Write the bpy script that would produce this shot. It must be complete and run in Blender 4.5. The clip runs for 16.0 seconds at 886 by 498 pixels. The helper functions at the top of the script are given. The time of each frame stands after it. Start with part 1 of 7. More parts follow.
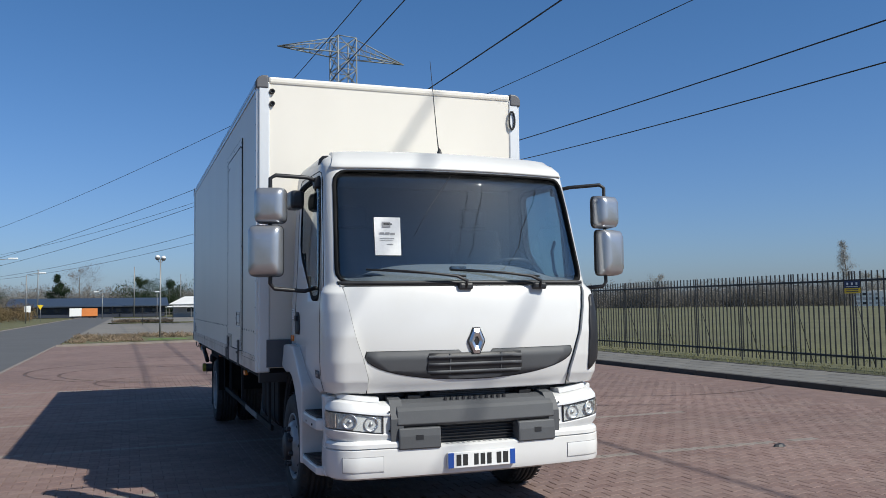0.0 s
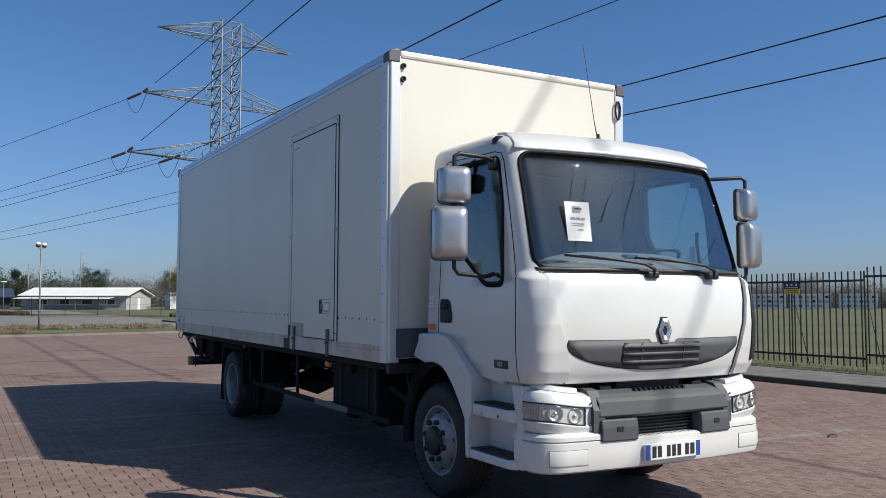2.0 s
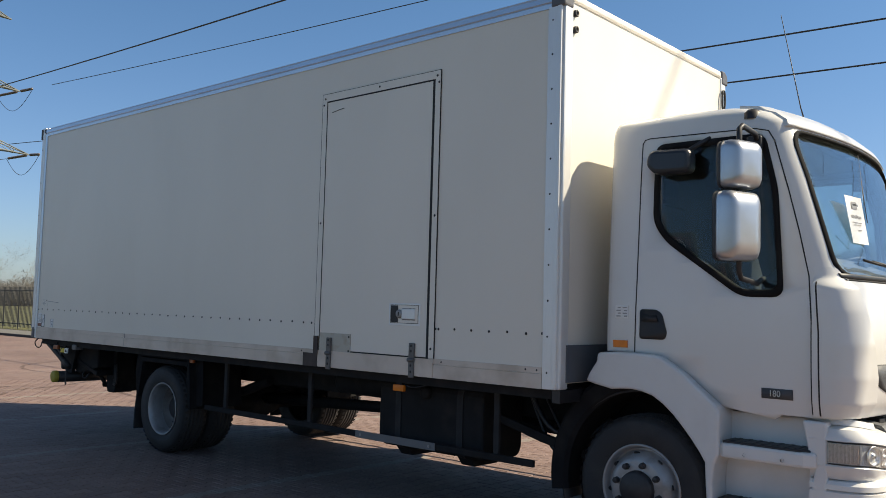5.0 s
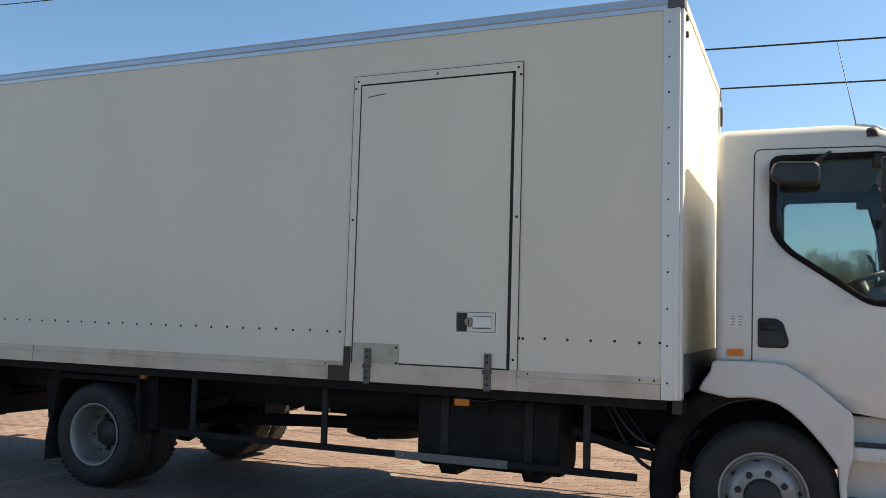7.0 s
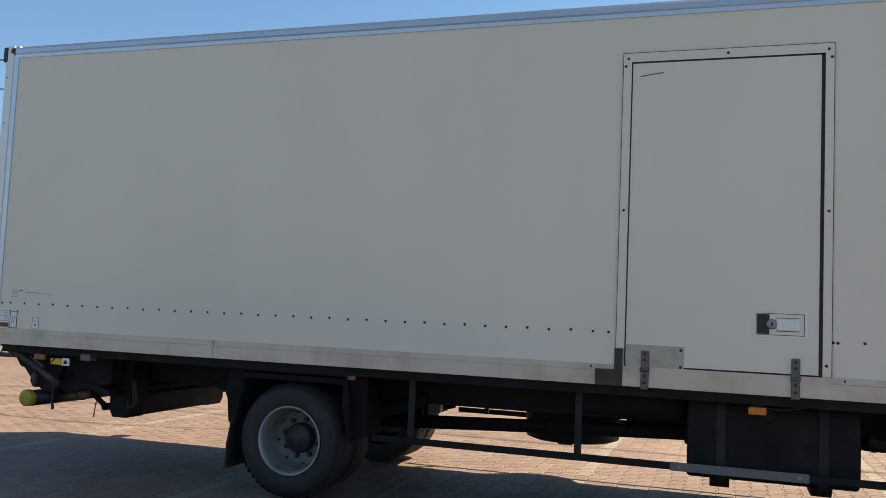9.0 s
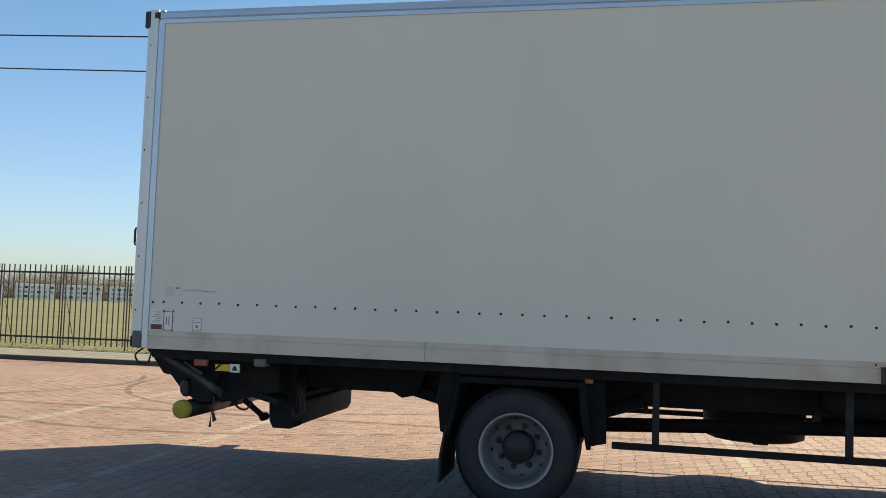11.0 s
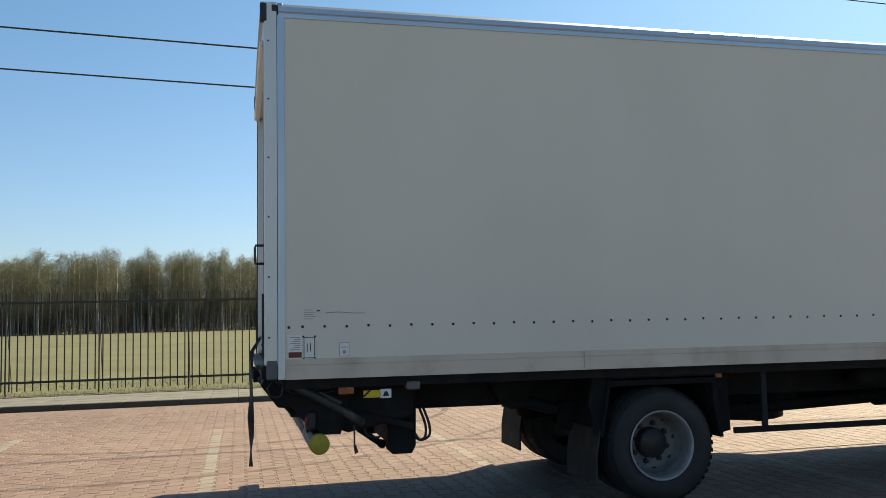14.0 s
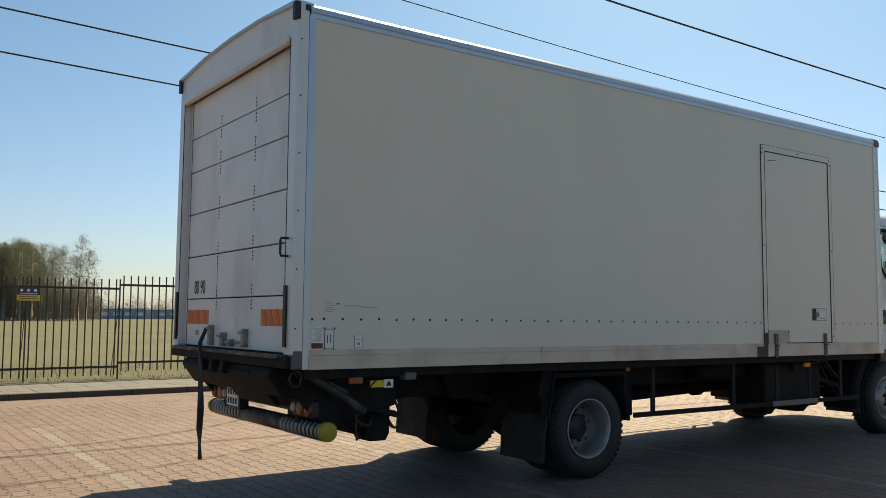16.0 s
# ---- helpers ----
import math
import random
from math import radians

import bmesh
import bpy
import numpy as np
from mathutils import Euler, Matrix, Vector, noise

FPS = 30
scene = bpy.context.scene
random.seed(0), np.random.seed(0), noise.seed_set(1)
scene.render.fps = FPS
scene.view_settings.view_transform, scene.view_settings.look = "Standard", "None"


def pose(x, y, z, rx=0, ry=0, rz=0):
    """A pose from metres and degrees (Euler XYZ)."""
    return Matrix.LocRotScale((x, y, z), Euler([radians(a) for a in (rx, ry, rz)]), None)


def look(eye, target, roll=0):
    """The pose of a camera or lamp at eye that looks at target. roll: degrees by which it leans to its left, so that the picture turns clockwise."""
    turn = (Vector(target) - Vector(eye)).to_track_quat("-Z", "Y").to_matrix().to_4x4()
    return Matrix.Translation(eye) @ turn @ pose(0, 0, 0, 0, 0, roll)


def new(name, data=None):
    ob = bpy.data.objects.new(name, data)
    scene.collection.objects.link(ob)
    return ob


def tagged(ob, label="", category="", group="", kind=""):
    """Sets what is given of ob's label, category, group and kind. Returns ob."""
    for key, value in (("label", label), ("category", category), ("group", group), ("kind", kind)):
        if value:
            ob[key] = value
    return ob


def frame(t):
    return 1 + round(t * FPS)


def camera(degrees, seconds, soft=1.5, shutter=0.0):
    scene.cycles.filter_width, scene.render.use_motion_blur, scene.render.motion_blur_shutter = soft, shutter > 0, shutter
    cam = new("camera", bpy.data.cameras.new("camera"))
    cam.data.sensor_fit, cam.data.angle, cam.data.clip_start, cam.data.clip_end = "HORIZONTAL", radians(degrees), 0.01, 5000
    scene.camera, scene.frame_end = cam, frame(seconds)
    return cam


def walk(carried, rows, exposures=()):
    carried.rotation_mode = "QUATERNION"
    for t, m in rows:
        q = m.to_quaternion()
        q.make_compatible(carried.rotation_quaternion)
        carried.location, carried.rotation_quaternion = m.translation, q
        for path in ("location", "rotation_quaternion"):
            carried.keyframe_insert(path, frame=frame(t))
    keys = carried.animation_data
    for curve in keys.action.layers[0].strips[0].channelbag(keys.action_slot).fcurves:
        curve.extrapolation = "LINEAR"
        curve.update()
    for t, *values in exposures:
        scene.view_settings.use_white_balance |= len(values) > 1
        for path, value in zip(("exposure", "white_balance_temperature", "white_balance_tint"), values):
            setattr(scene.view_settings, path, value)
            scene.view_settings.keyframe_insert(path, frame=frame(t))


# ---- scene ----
cam = camera(54.8, 16.0, soft=0.7)
PATH = [
    (0, (-2.32, -7.573, 1.581), (-1.632, -5.699, 1.712), -0.8),
    (0.5, (-2.889, -7.385, 1.559), (-2.133, -5.537, 1.677), 0.3),
    (1, (-3.434, -7.077, 1.541), (-2.664, -5.235, 1.664), 0.2),
    (1.5, (-3.956, -6.757, 1.542), (-3.085, -4.961, 1.67), 0.0),
    (2, (-4.343, -6.344, 1.522), (-3.359, -4.607, 1.645), 0.1),
    (2.5, (-4.723, -5.867, 1.512), (-3.605, -4.213, 1.631), 0.1),
    (3, (-5.023, -5.357, 1.504), (-3.812, -3.77, 1.63), -0.3),
    (3.5, (-5.278, -4.839, 1.507), (-3.982, -3.321, 1.636), -0.5),
    (4, (-5.476, -4.288, 1.512), (-4.103, -2.84, 1.646), 0.3),
    (4.2, (-5.544, -4.044, 1.514), (-4.171, -2.598, 1.656), 0.9),
    (6.3, (-6.49, -1.539, 1.488), (-4.743, -0.576, 1.637), 1.2),
    (6.5, (-6.577, -1.301, 1.487), (-4.809, -0.38, 1.645), 1.3),
    (7, (-6.792, -0.731, 1.48), (-4.96, 0.053, 1.646), 1.4),
    (7.5, (-6.91, -0.132, 1.478), (-5.025, 0.511, 1.655), 1.6),
    (8, (-7.032, 0.442, 1.478), (-5.108, 0.953, 1.671), 1.9),
    (8.5, (-7.054, 1.047, 1.482), (-5.16, 1.659, 1.674), 2.0),
    (9, (-7.103, 1.697, 1.472), (-5.21, 2.327, 1.618), 2.2),
    (9.5, (-7.156, 2.33, 1.453), (-5.309, 3.085, 1.589), 2.1),
    (10, (-7.209, 2.943, 1.442), (-5.333, 3.622, 1.583), 2.2),
    (10.2, (-7.204, 3.192, 1.442), (-5.311, 3.824, 1.579), 2.2),
    (12.3, (-7.199, 5.743, 1.444), (-5.206, 5.853, 1.569), -0.3),
    (12.5, (-7.201, 5.991, 1.443), (-5.207, 6.09, 1.564), -0.6),
    (13, (-7.21, 6.629, 1.445), (-5.214, 6.667, 1.577), -0.4),
    (13.5, (-7.202, 7.294, 1.445), (-5.219, 7.073, 1.577), -0.9),
    (14, (-7.18, 7.95, 1.433), (-5.241, 7.488, 1.597), -1.4),
    (14.5, (-7.125, 8.579, 1.421), (-5.242, 7.93, 1.595), -0.5),
    (15, (-7.026, 9.197, 1.421), (-5.208, 8.381, 1.591), -0.4),
    (15.5, (-6.889, 9.786, 1.424), (-5.163, 8.788, 1.585), 0.3),
    (16, (-6.717, 10.33, 1.425), (-5.084, 9.186, 1.583), 0.3),
]
walk(cam, [(t, look(eye, target, roll)) for t, eye, target, roll in PATH], exposures=[(0, 0.20, 6400, 7), (1, 0.17, 6400, 7), (2.5, 0.30, 6700, 7), (4, 0.42, 7100, 7), (6.5, 1.19, 9350, 6), (7, 1.22, 9450, 6), (7.5, 1.27, 9550, 6), (8, 1.05, 9500, 6), (8.5, 1.01, 9400, 6), (9.5, 1.48, 9300, 5), (10, 1.42, 9350, 4), (12.5, 1.21, 9250, 3), (14, 0.96, 9100, 2), (14.5, 0.58, 9100, 2), (16, 0.68, 9900, 4)])

# ---- light ----
SUN = Vector((2.38, -2.92, 3.72)).normalized()
world = bpy.data.worlds.new("sky")
scene.world = world
world.use_nodes = True
wn = world.node_tree.nodes
wl = world.node_tree.links
sky = wn.new("ShaderNodeTexSky")
sky.sky_type = "NISHITA"
sky.sun_disc = False
sky.sun_elevation = math.asin(SUN.z)
sky.sun_rotation = math.atan2(SUN.x, SUN.y)
sky.altitude = 100
sky.air_density = 1.0
sky.dust_density = 0.85
sky.ozone_density = 3.0
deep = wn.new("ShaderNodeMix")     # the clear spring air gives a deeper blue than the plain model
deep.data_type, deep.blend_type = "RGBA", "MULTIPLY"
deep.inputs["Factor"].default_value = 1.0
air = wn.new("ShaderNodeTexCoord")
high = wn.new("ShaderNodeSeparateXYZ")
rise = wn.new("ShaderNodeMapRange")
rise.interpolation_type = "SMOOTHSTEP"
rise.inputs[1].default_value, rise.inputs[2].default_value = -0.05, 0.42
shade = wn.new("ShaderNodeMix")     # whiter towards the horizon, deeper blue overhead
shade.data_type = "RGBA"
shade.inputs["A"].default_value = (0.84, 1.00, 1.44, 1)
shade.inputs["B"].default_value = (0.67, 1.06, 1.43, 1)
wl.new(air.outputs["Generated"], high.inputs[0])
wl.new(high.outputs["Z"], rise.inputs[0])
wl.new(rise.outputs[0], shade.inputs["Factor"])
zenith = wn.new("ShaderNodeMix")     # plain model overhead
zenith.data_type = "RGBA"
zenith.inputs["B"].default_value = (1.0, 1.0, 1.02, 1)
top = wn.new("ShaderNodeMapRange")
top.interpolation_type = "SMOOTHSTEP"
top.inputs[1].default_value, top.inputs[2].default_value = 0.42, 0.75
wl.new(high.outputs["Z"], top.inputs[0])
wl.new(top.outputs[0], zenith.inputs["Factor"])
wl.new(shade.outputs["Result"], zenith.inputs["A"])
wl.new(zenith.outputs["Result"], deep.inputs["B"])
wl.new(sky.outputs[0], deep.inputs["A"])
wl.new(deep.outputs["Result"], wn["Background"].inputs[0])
wn["Background"].inputs[1].default_value = 0.064
sun = new("sun", bpy.data.lights.new("sun", "SUN"))
sun.data.energy = 4.7
sun.data.angle = radians(0.53)
sun.data.color = (1.0, 0.955, 0.88)
sun.matrix_world = look(SUN * 50, (0, 0, 0))


# ---- materials ----
def material(name, color, rough=0.5, metal=0.0, spot=0.0, spot_scale=3.0, grain=0.0, grain_scale=60.0, bump=0.0, bump_scale=80.0,
             dirt=None, dirt_amount=0.0, dirt_scale=1.5, coat=0.0, rough_var=0.0, per_object=0.0, stretch=(1, 1, 1), spec=0.5):
    m = bpy.data.materials.new(name)
    m.use_nodes = True
    nt = m.node_tree
    n, l = nt.nodes, nt.links
    p = n["Principled BSDF"]
    p.inputs["Roughness"].default_value = rough
    p.inputs["Metallic"].default_value = metal
    p.inputs["Coat Weight"].default_value = coat
    p.inputs["Specular IOR Level"].default_value = spec
    tc = n.new("ShaderNodeTexCoord")
    mp = n.new("ShaderNodeMapping")
    mp.inputs["Scale"].default_value = stretch
    l.new(tc.outputs["Object"], mp.inputs[0])
    col = n.new("ShaderNodeRGB")
    col.outputs[0].default_value = (*color, 1)
    out = col.outputs[0]

    def noise_tex(scale, detail=4):
        t = n.new("ShaderNodeTexNoise")
        t.inputs["Scale"].default_value = scale
        t.inputs["Detail"].default_value = detail
        l.new(mp.outputs[0], t.inputs["Vector"])
        return t

    def scaled(prev, src, amount):
        r = n.new("ShaderNodeMapRange")
        r.inputs[1].default_value, r.inputs[2].default_value = 0.25, 0.75
        r.inputs[3].default_value, r.inputs[4].default_value = 1 - amount, 1 + amount
        l.new(src, r.inputs[0])
        x = n.new("ShaderNodeVectorMath")
        x.operation = "SCALE"
        l.new(prev, x.inputs[0])
        l.new(r.outputs[0], x.inputs["Scale"])
        return x.outputs[0]

    if spot:
        out = scaled(out, noise_tex(spot_scale).outputs[0], spot)
    if grain:
        out = scaled(out, noise_tex(grain_scale, 2).outputs[0], grain)
    if per_object:
        oi = n.new("ShaderNodeObjectInfo")
        r = n.new("ShaderNodeMapRange")
        r.inputs[3].default_value, r.inputs[4].default_value = 1 - per_object, 1 + per_object
        l.new(oi.outputs["Random"], r.inputs[0])
        x = n.new("ShaderNodeVectorMath")
        x.operation = "SCALE"
        l.new(out, x.inputs[0])
        l.new(r.outputs[0], x.inputs["Scale"])
        out = x.outputs[0]
    if dirt:
        d = noise_tex(dirt_scale, 6)
        r = n.new("ShaderNodeMapRange")
        r.inputs[1].default_value, r.inputs[2].default_value = 0.5, 0.8
        r.inputs[3].default_value, r.inputs[4].default_value = 0, dirt_amount
        l.new(d.outputs[0], r.inputs[0])
        mx = n.new("ShaderNodeMix")
        mx.data_type = "RGBA"
        l.new(r.outputs[0], mx.inputs["Factor"])
        l.new(out, mx.inputs["A"])
        mx.inputs["B"].default_value = (*dirt, 1)
        out = mx.outputs["Result"]
    l.new(out, p.inputs["Base Color"])
    if rough_var:
        d = noise_tex(dirt_scale * 2.3, 5)
        r = n.new("ShaderNodeMapRange")
        r.inputs[1].default_value, r.inputs[2].default_value = 0.3, 0.7
        r.inputs[3].default_value, r.inputs[4].default_value = max(0.02, rough - rough_var), rough + rough_var
        l.new(d.outputs[0], r.inputs[0])
        l.new(r.outputs[0], p.inputs["Roughness"])
    if bump:
        b = n.new("ShaderNodeBump")
        b.inputs["Strength"].default_value = min(1.0, bump)
        b.inputs["Distance"].default_value = 0.01
        l.new(noise_tex(bump_scale, 3).outputs[0], b.inputs["Height"])
        l.new(b.outputs[0], p.inputs["Normal"])
    return m


def glass_material(name, tint, gloss=0.02, least=0.07):
    """A thin pane: tinted see-through with a mirror-like gloss at its face."""
    m = bpy.data.materials.new(name)
    m.use_nodes = True
    nt = m.node_tree
    nt.nodes.clear()
    o = nt.nodes.new("ShaderNodeOutputMaterial")
    t = nt.nodes.new("ShaderNodeBsdfTransparent")
    t.inputs[0].default_value = (*tint, 1)
    g = nt.nodes.new("ShaderNodeBsdfGlossy")
    g.inputs["Roughness"].default_value = gloss
    w = nt.nodes.new("ShaderNodeLayerWeight")
    w.inputs[0].default_value = 0.5
    pw = nt.nodes.new("ShaderNodeMath")
    pw.operation = "POWER"
    pw.inputs[1].default_value = 2.8
    f = nt.nodes.new("ShaderNodeMapRange")
    f.inputs[3].default_value, f.inputs[4].default_value = least, 0.85
    nt.links.new(w.outputs["Facing"], pw.inputs[0])
    nt.links.new(pw.outputs[0], f.inputs[0])
    mx = nt.nodes.new("ShaderNodeMixShader")
    nt.links.new(f.outputs[0], mx.inputs[0])
    nt.links.new(t.outputs[0], mx.inputs[1])
    nt.links.new(g.outputs[0], mx.inputs[2])
    nt.links.new(mx.outputs[0], o.inputs[0])
    return m


CAB_WHITE = material("cab_white_paint", (0.665, 0.66, 0.64), 0.26, spot=0.03, spot_scale=1.2, dirt=(0.45, 0.42, 0.36), dirt_amount=0.15, dirt_scale=2.2, coat=0.3)
FENDER_WHITE = material("fender_white_plastic", (0.64, 0.64, 0.63), 0.34, spot=0.04, dirt=(0.4, 0.38, 0.34), dirt_amount=0.25, dirt_scale=4, coat=0.2)
DOOR_WHITE = material("roller_door_white", (0.74, 0.75, 0.75), 0.42, spot=0.04, spot_scale=1.2, dirt=(0.36, 0.33, 0.29), dirt_amount=0.5, dirt_scale=2.6, stretch=(1, 1, 0.4))
BOX_WHITE = material("box_white_panel", (0.732, 0.69, 0.612), 0.38, spot=0.035, spot_scale=0.9, dirt=(0.52, 0.48, 0.40), dirt_amount=0.18, dirt_scale=1.1, bump=0.05, bump_scale=3.0, stretch=(1, 1, 0.5))
RAIL = material("box_sill_aluminium", (0.62, 0.53, 0.45), 0.5, 0.1, spot=0.1, spot_scale=2.5, dirt=(0.30, 0.22, 0.15), dirt_amount=0.6, dirt_scale=3.5)
ALU = material("brushed_aluminium_trim", (0.70, 0.70, 0.69), 0.42, 0.4, spot=0.05, grain=0.02, grain_scale=90, stretch=(1, 1, 0.15))
TRIM_GREY = material("grey_trim_profile", (0.52, 0.58, 0.65), 0.38, 0.85, spot=0.05, dirt=(0.3, 0.3, 0.3), dirt_amount=0.3)
DARK_CAP = material("dark_grey_cap", (0.10, 0.10, 0.11), 0.5, spot=0.1)
BLACK = material("black_plastic", (0.016, 0.016, 0.018), 0.5, spot=0.2, spot_scale=6, dirt=(0.05, 0.046, 0.042), dirt_amount=0.3, dirt_scale=5)
SMOKED = material("smoked_dark_plastic", (0.020, 0.023, 0.030), 0.35, spot=0.1)
GREY_PLASTIC = material("grey_bumper_plastic", (0.072, 0.075, 0.08), 0.6, spot=0.08, grain=0.08, grain_scale=180, bump=0.15, bump_scale=400)
CHASSIS = material("black_chassis_paint", (0.014, 0.014, 0.015), 0.78, spec=0.22, spot=0.3, spot_scale=5, dirt=(0.04, 0.035, 0.03), dirt_amount=0.6, dirt_scale=6)
RUBBER = material("black_flap_rubber", (0.012, 0.012, 0.013), 0.9, spec=0.15, spot=0.2, spot_scale=8, dirt=(0.035, 0.033, 0.03), dirt_amount=0.5, dirt_scale=4)
TYRE = material("tyre_rubber", (0.022, 0.022, 0.023), 0.75, spot=0.15, spot_scale=6, dirt=(0.06, 0.056, 0.05), dirt_amount=0.4, dirt_scale=7, bump=0.3, bump_scale=120)
RIM = material("silver_painted_rim", (0.31, 0.315, 0.32), 0.45, 0.4, spot=0.15, spot_scale=8, dirt=(0.12, 0.10, 0.08), dirt_amount=0.6, dirt_scale=9)
# grime plus the shade of the deep dish, both put into the disc's colour
DISC = material("grimy_shaded_disc", (0.19, 0.185, 0.18), 0.6, 0.2, spot=0.2, spot_scale=10, dirt=(0.06, 0.05, 0.04), dirt_amount=0.6, dirt_scale=9)
SOCKET = material("grey_socket_plastic", (0.15, 0.15, 0.15), 0.6, spot=0.1)
SLATE = material("slate_grey_panel", (0.085, 0.098, 0.115), 0.5, spot=0.1, dirt=(0.16, 0.15, 0.14), dirt_amount=0.3, dirt_scale=4)
FLAP_GREY = material("dusty_grey_rubber", (0.032, 0.032, 0.033), 0.8, spec=0.2, spot=0.25, spot_scale=6, dirt=(0.085, 0.08, 0.074), dirt_amount=0.5, dirt_scale=4)
HUB = material("dark_hub", (0.028, 0.028, 0.03), 0.5, 0.2, spot=0.3, spot_scale=20)
SEAM = material("dark_seam", (0.02, 0.02, 0.02), 0.8)
CHROME = material("chrome", (0.75, 0.77, 0.8), 0.3, 1.0)
WINDSHIELD = glass_material("windscreen_glass", (0.80, 0.87, 0.90), 0.015, 0.11)
SIDE_GLASS = glass_material("side_window_glass", (0.72, 0.80, 0.79), 0.02, 0.035)
LAMP_GLASS = glass_material("lamp_glass", (0.9, 0.92, 0.93))
REFLECTOR = material("lamp_reflector", (0.80, 0.80, 0.80), 0.3, 1.0)
LAMP_BED = material("silvery_lamp_housing", (0.68, 0.68, 0.68), 0.4, 0.7, spot=0.25, spot_scale=30)
MIRROR_GLASS = material("mirror_glass", (0.85, 0.87, 0.9), 0.02, 1.0)
MIRROR_SHELL = material("silver_mirror_shell", (0.46, 0.47, 0.49), 0.3, 0.75, spot=0.06, spot_scale=9)
ORANGE = material("orange_lens", (0.75, 0.20, 0.02), 0.25, spot=0.1, spot_scale=30)
AMBER_CLEAR = material("amber_clear_lens", (0.60, 0.50, 0.43), 0.15, spot=0.15, spot_scale=60)
RED = material("red_lens", (0.16, 0.018, 0.014), 0.4, spot=0.2, spot_scale=30, dirt=(0.07, 0.05, 0.045), dirt_amount=0.5, dirt_scale=25)
DIRTY_AMBER = material("dirty_amber_lens", (0.40, 0.11, 0.03), 0.45, spot=0.3, spot_scale=30, dirt=(0.06, 0.05, 0.04), dirt_amount=0.6, dirt_scale=25)
RED_STRIPE = material("red_reflective_sheet", (0.62, 0.10, 0.05), 0.4, spot=0.1, spot_scale=20)
YELLOW = material("yellow_rubber_cap", (0.42, 0.32, 0.035), 0.55, spot=0.15, spot_scale=25)
TAG_YELLOW = material("yellow_sticker", (0.72, 0.50, 0.02), 0.45, spot=0.1, spot_scale=30)
WHITE = material("white_label", (0.78, 0.78, 0.76), 0.5, spot=0.05, spot_scale=40)
BLUE = material("blue_band", (0.018, 0.075, 0.33), 0.4)
NAVY = material("navy_sign_paint", (0.012, 0.022, 0.075), 0.4)
INK = material("black_print", (0.02, 0.02, 0.02), 0.6)
GREY_INK = material("grey_print", (0.30, 0.30, 0.30), 0.6)
INTERIOR = material("interior_grey", (0.02, 0.021, 0.023), 0.7, spot=0.1, grain=0.1, grain_scale=120)
INTERIOR_LIGHT = material("interior_trim_light", (0.17, 0.175, 0.18), 0.75, spot=0.05)
SEAT = material("seat_fabric", (0.022, 0.024, 0.03), 0.9, grain=0.3, grain_scale=200)
PLATE_METAL = material("worn_steel_plate", (0.42, 0.40, 0.36), 0.45, 0.5, spot=0.1, dirt=(0.25, 0.17, 0.1), dirt_amount=0.6, dirt_scale=12)
DARK_STEEL = material("dark_scuffed_steel", (0.045, 0.042, 0.04), 0.55, 0.3, spot=0.3, spot_scale=10, dirt=(0.28, 0.27, 0.25), dirt_amount=0.6, dirt_scale=9)
STEEL = material("weathered_steel", (0.30, 0.29, 0.28), 0.5, 0.6, spot=0.2, spot_scale=12, dirt=(0.15, 0.09, 0.05), dirt_amount=0.5, dirt_scale=15)
HINGE = material("dull_grey_steel", (0.13, 0.125, 0.12), 0.55, 0.4, spot=0.2, spot_scale=12, dirt=(0.07, 0.05, 0.04), dirt_amount=0.5, dirt_scale=15)
RUST = material("brown_steel", (0.055, 0.04, 0.035), 0.65, 0.2, spot=0.3, spot_scale=15)
FENCE = material("black_fence_paint", (0.012, 0.012, 0.013), 0.45, spot=0.2)
KERB = material("concrete_kerb", (0.055, 0.051, 0.046), 0.85, spot=0.12, spot_scale=2, grain=0.12, grain_scale=60, per_object=0.08, dirt=(0.08, 0.074, 0.066), dirt_amount=0.4, dirt_scale=3)
SLAB = material("grey_paving_slab", (0.135, 0.13, 0.118), 0.75, spot=0.1, spot_scale=1.5, grain=0.1, grain_scale=70, per_object=0.08)


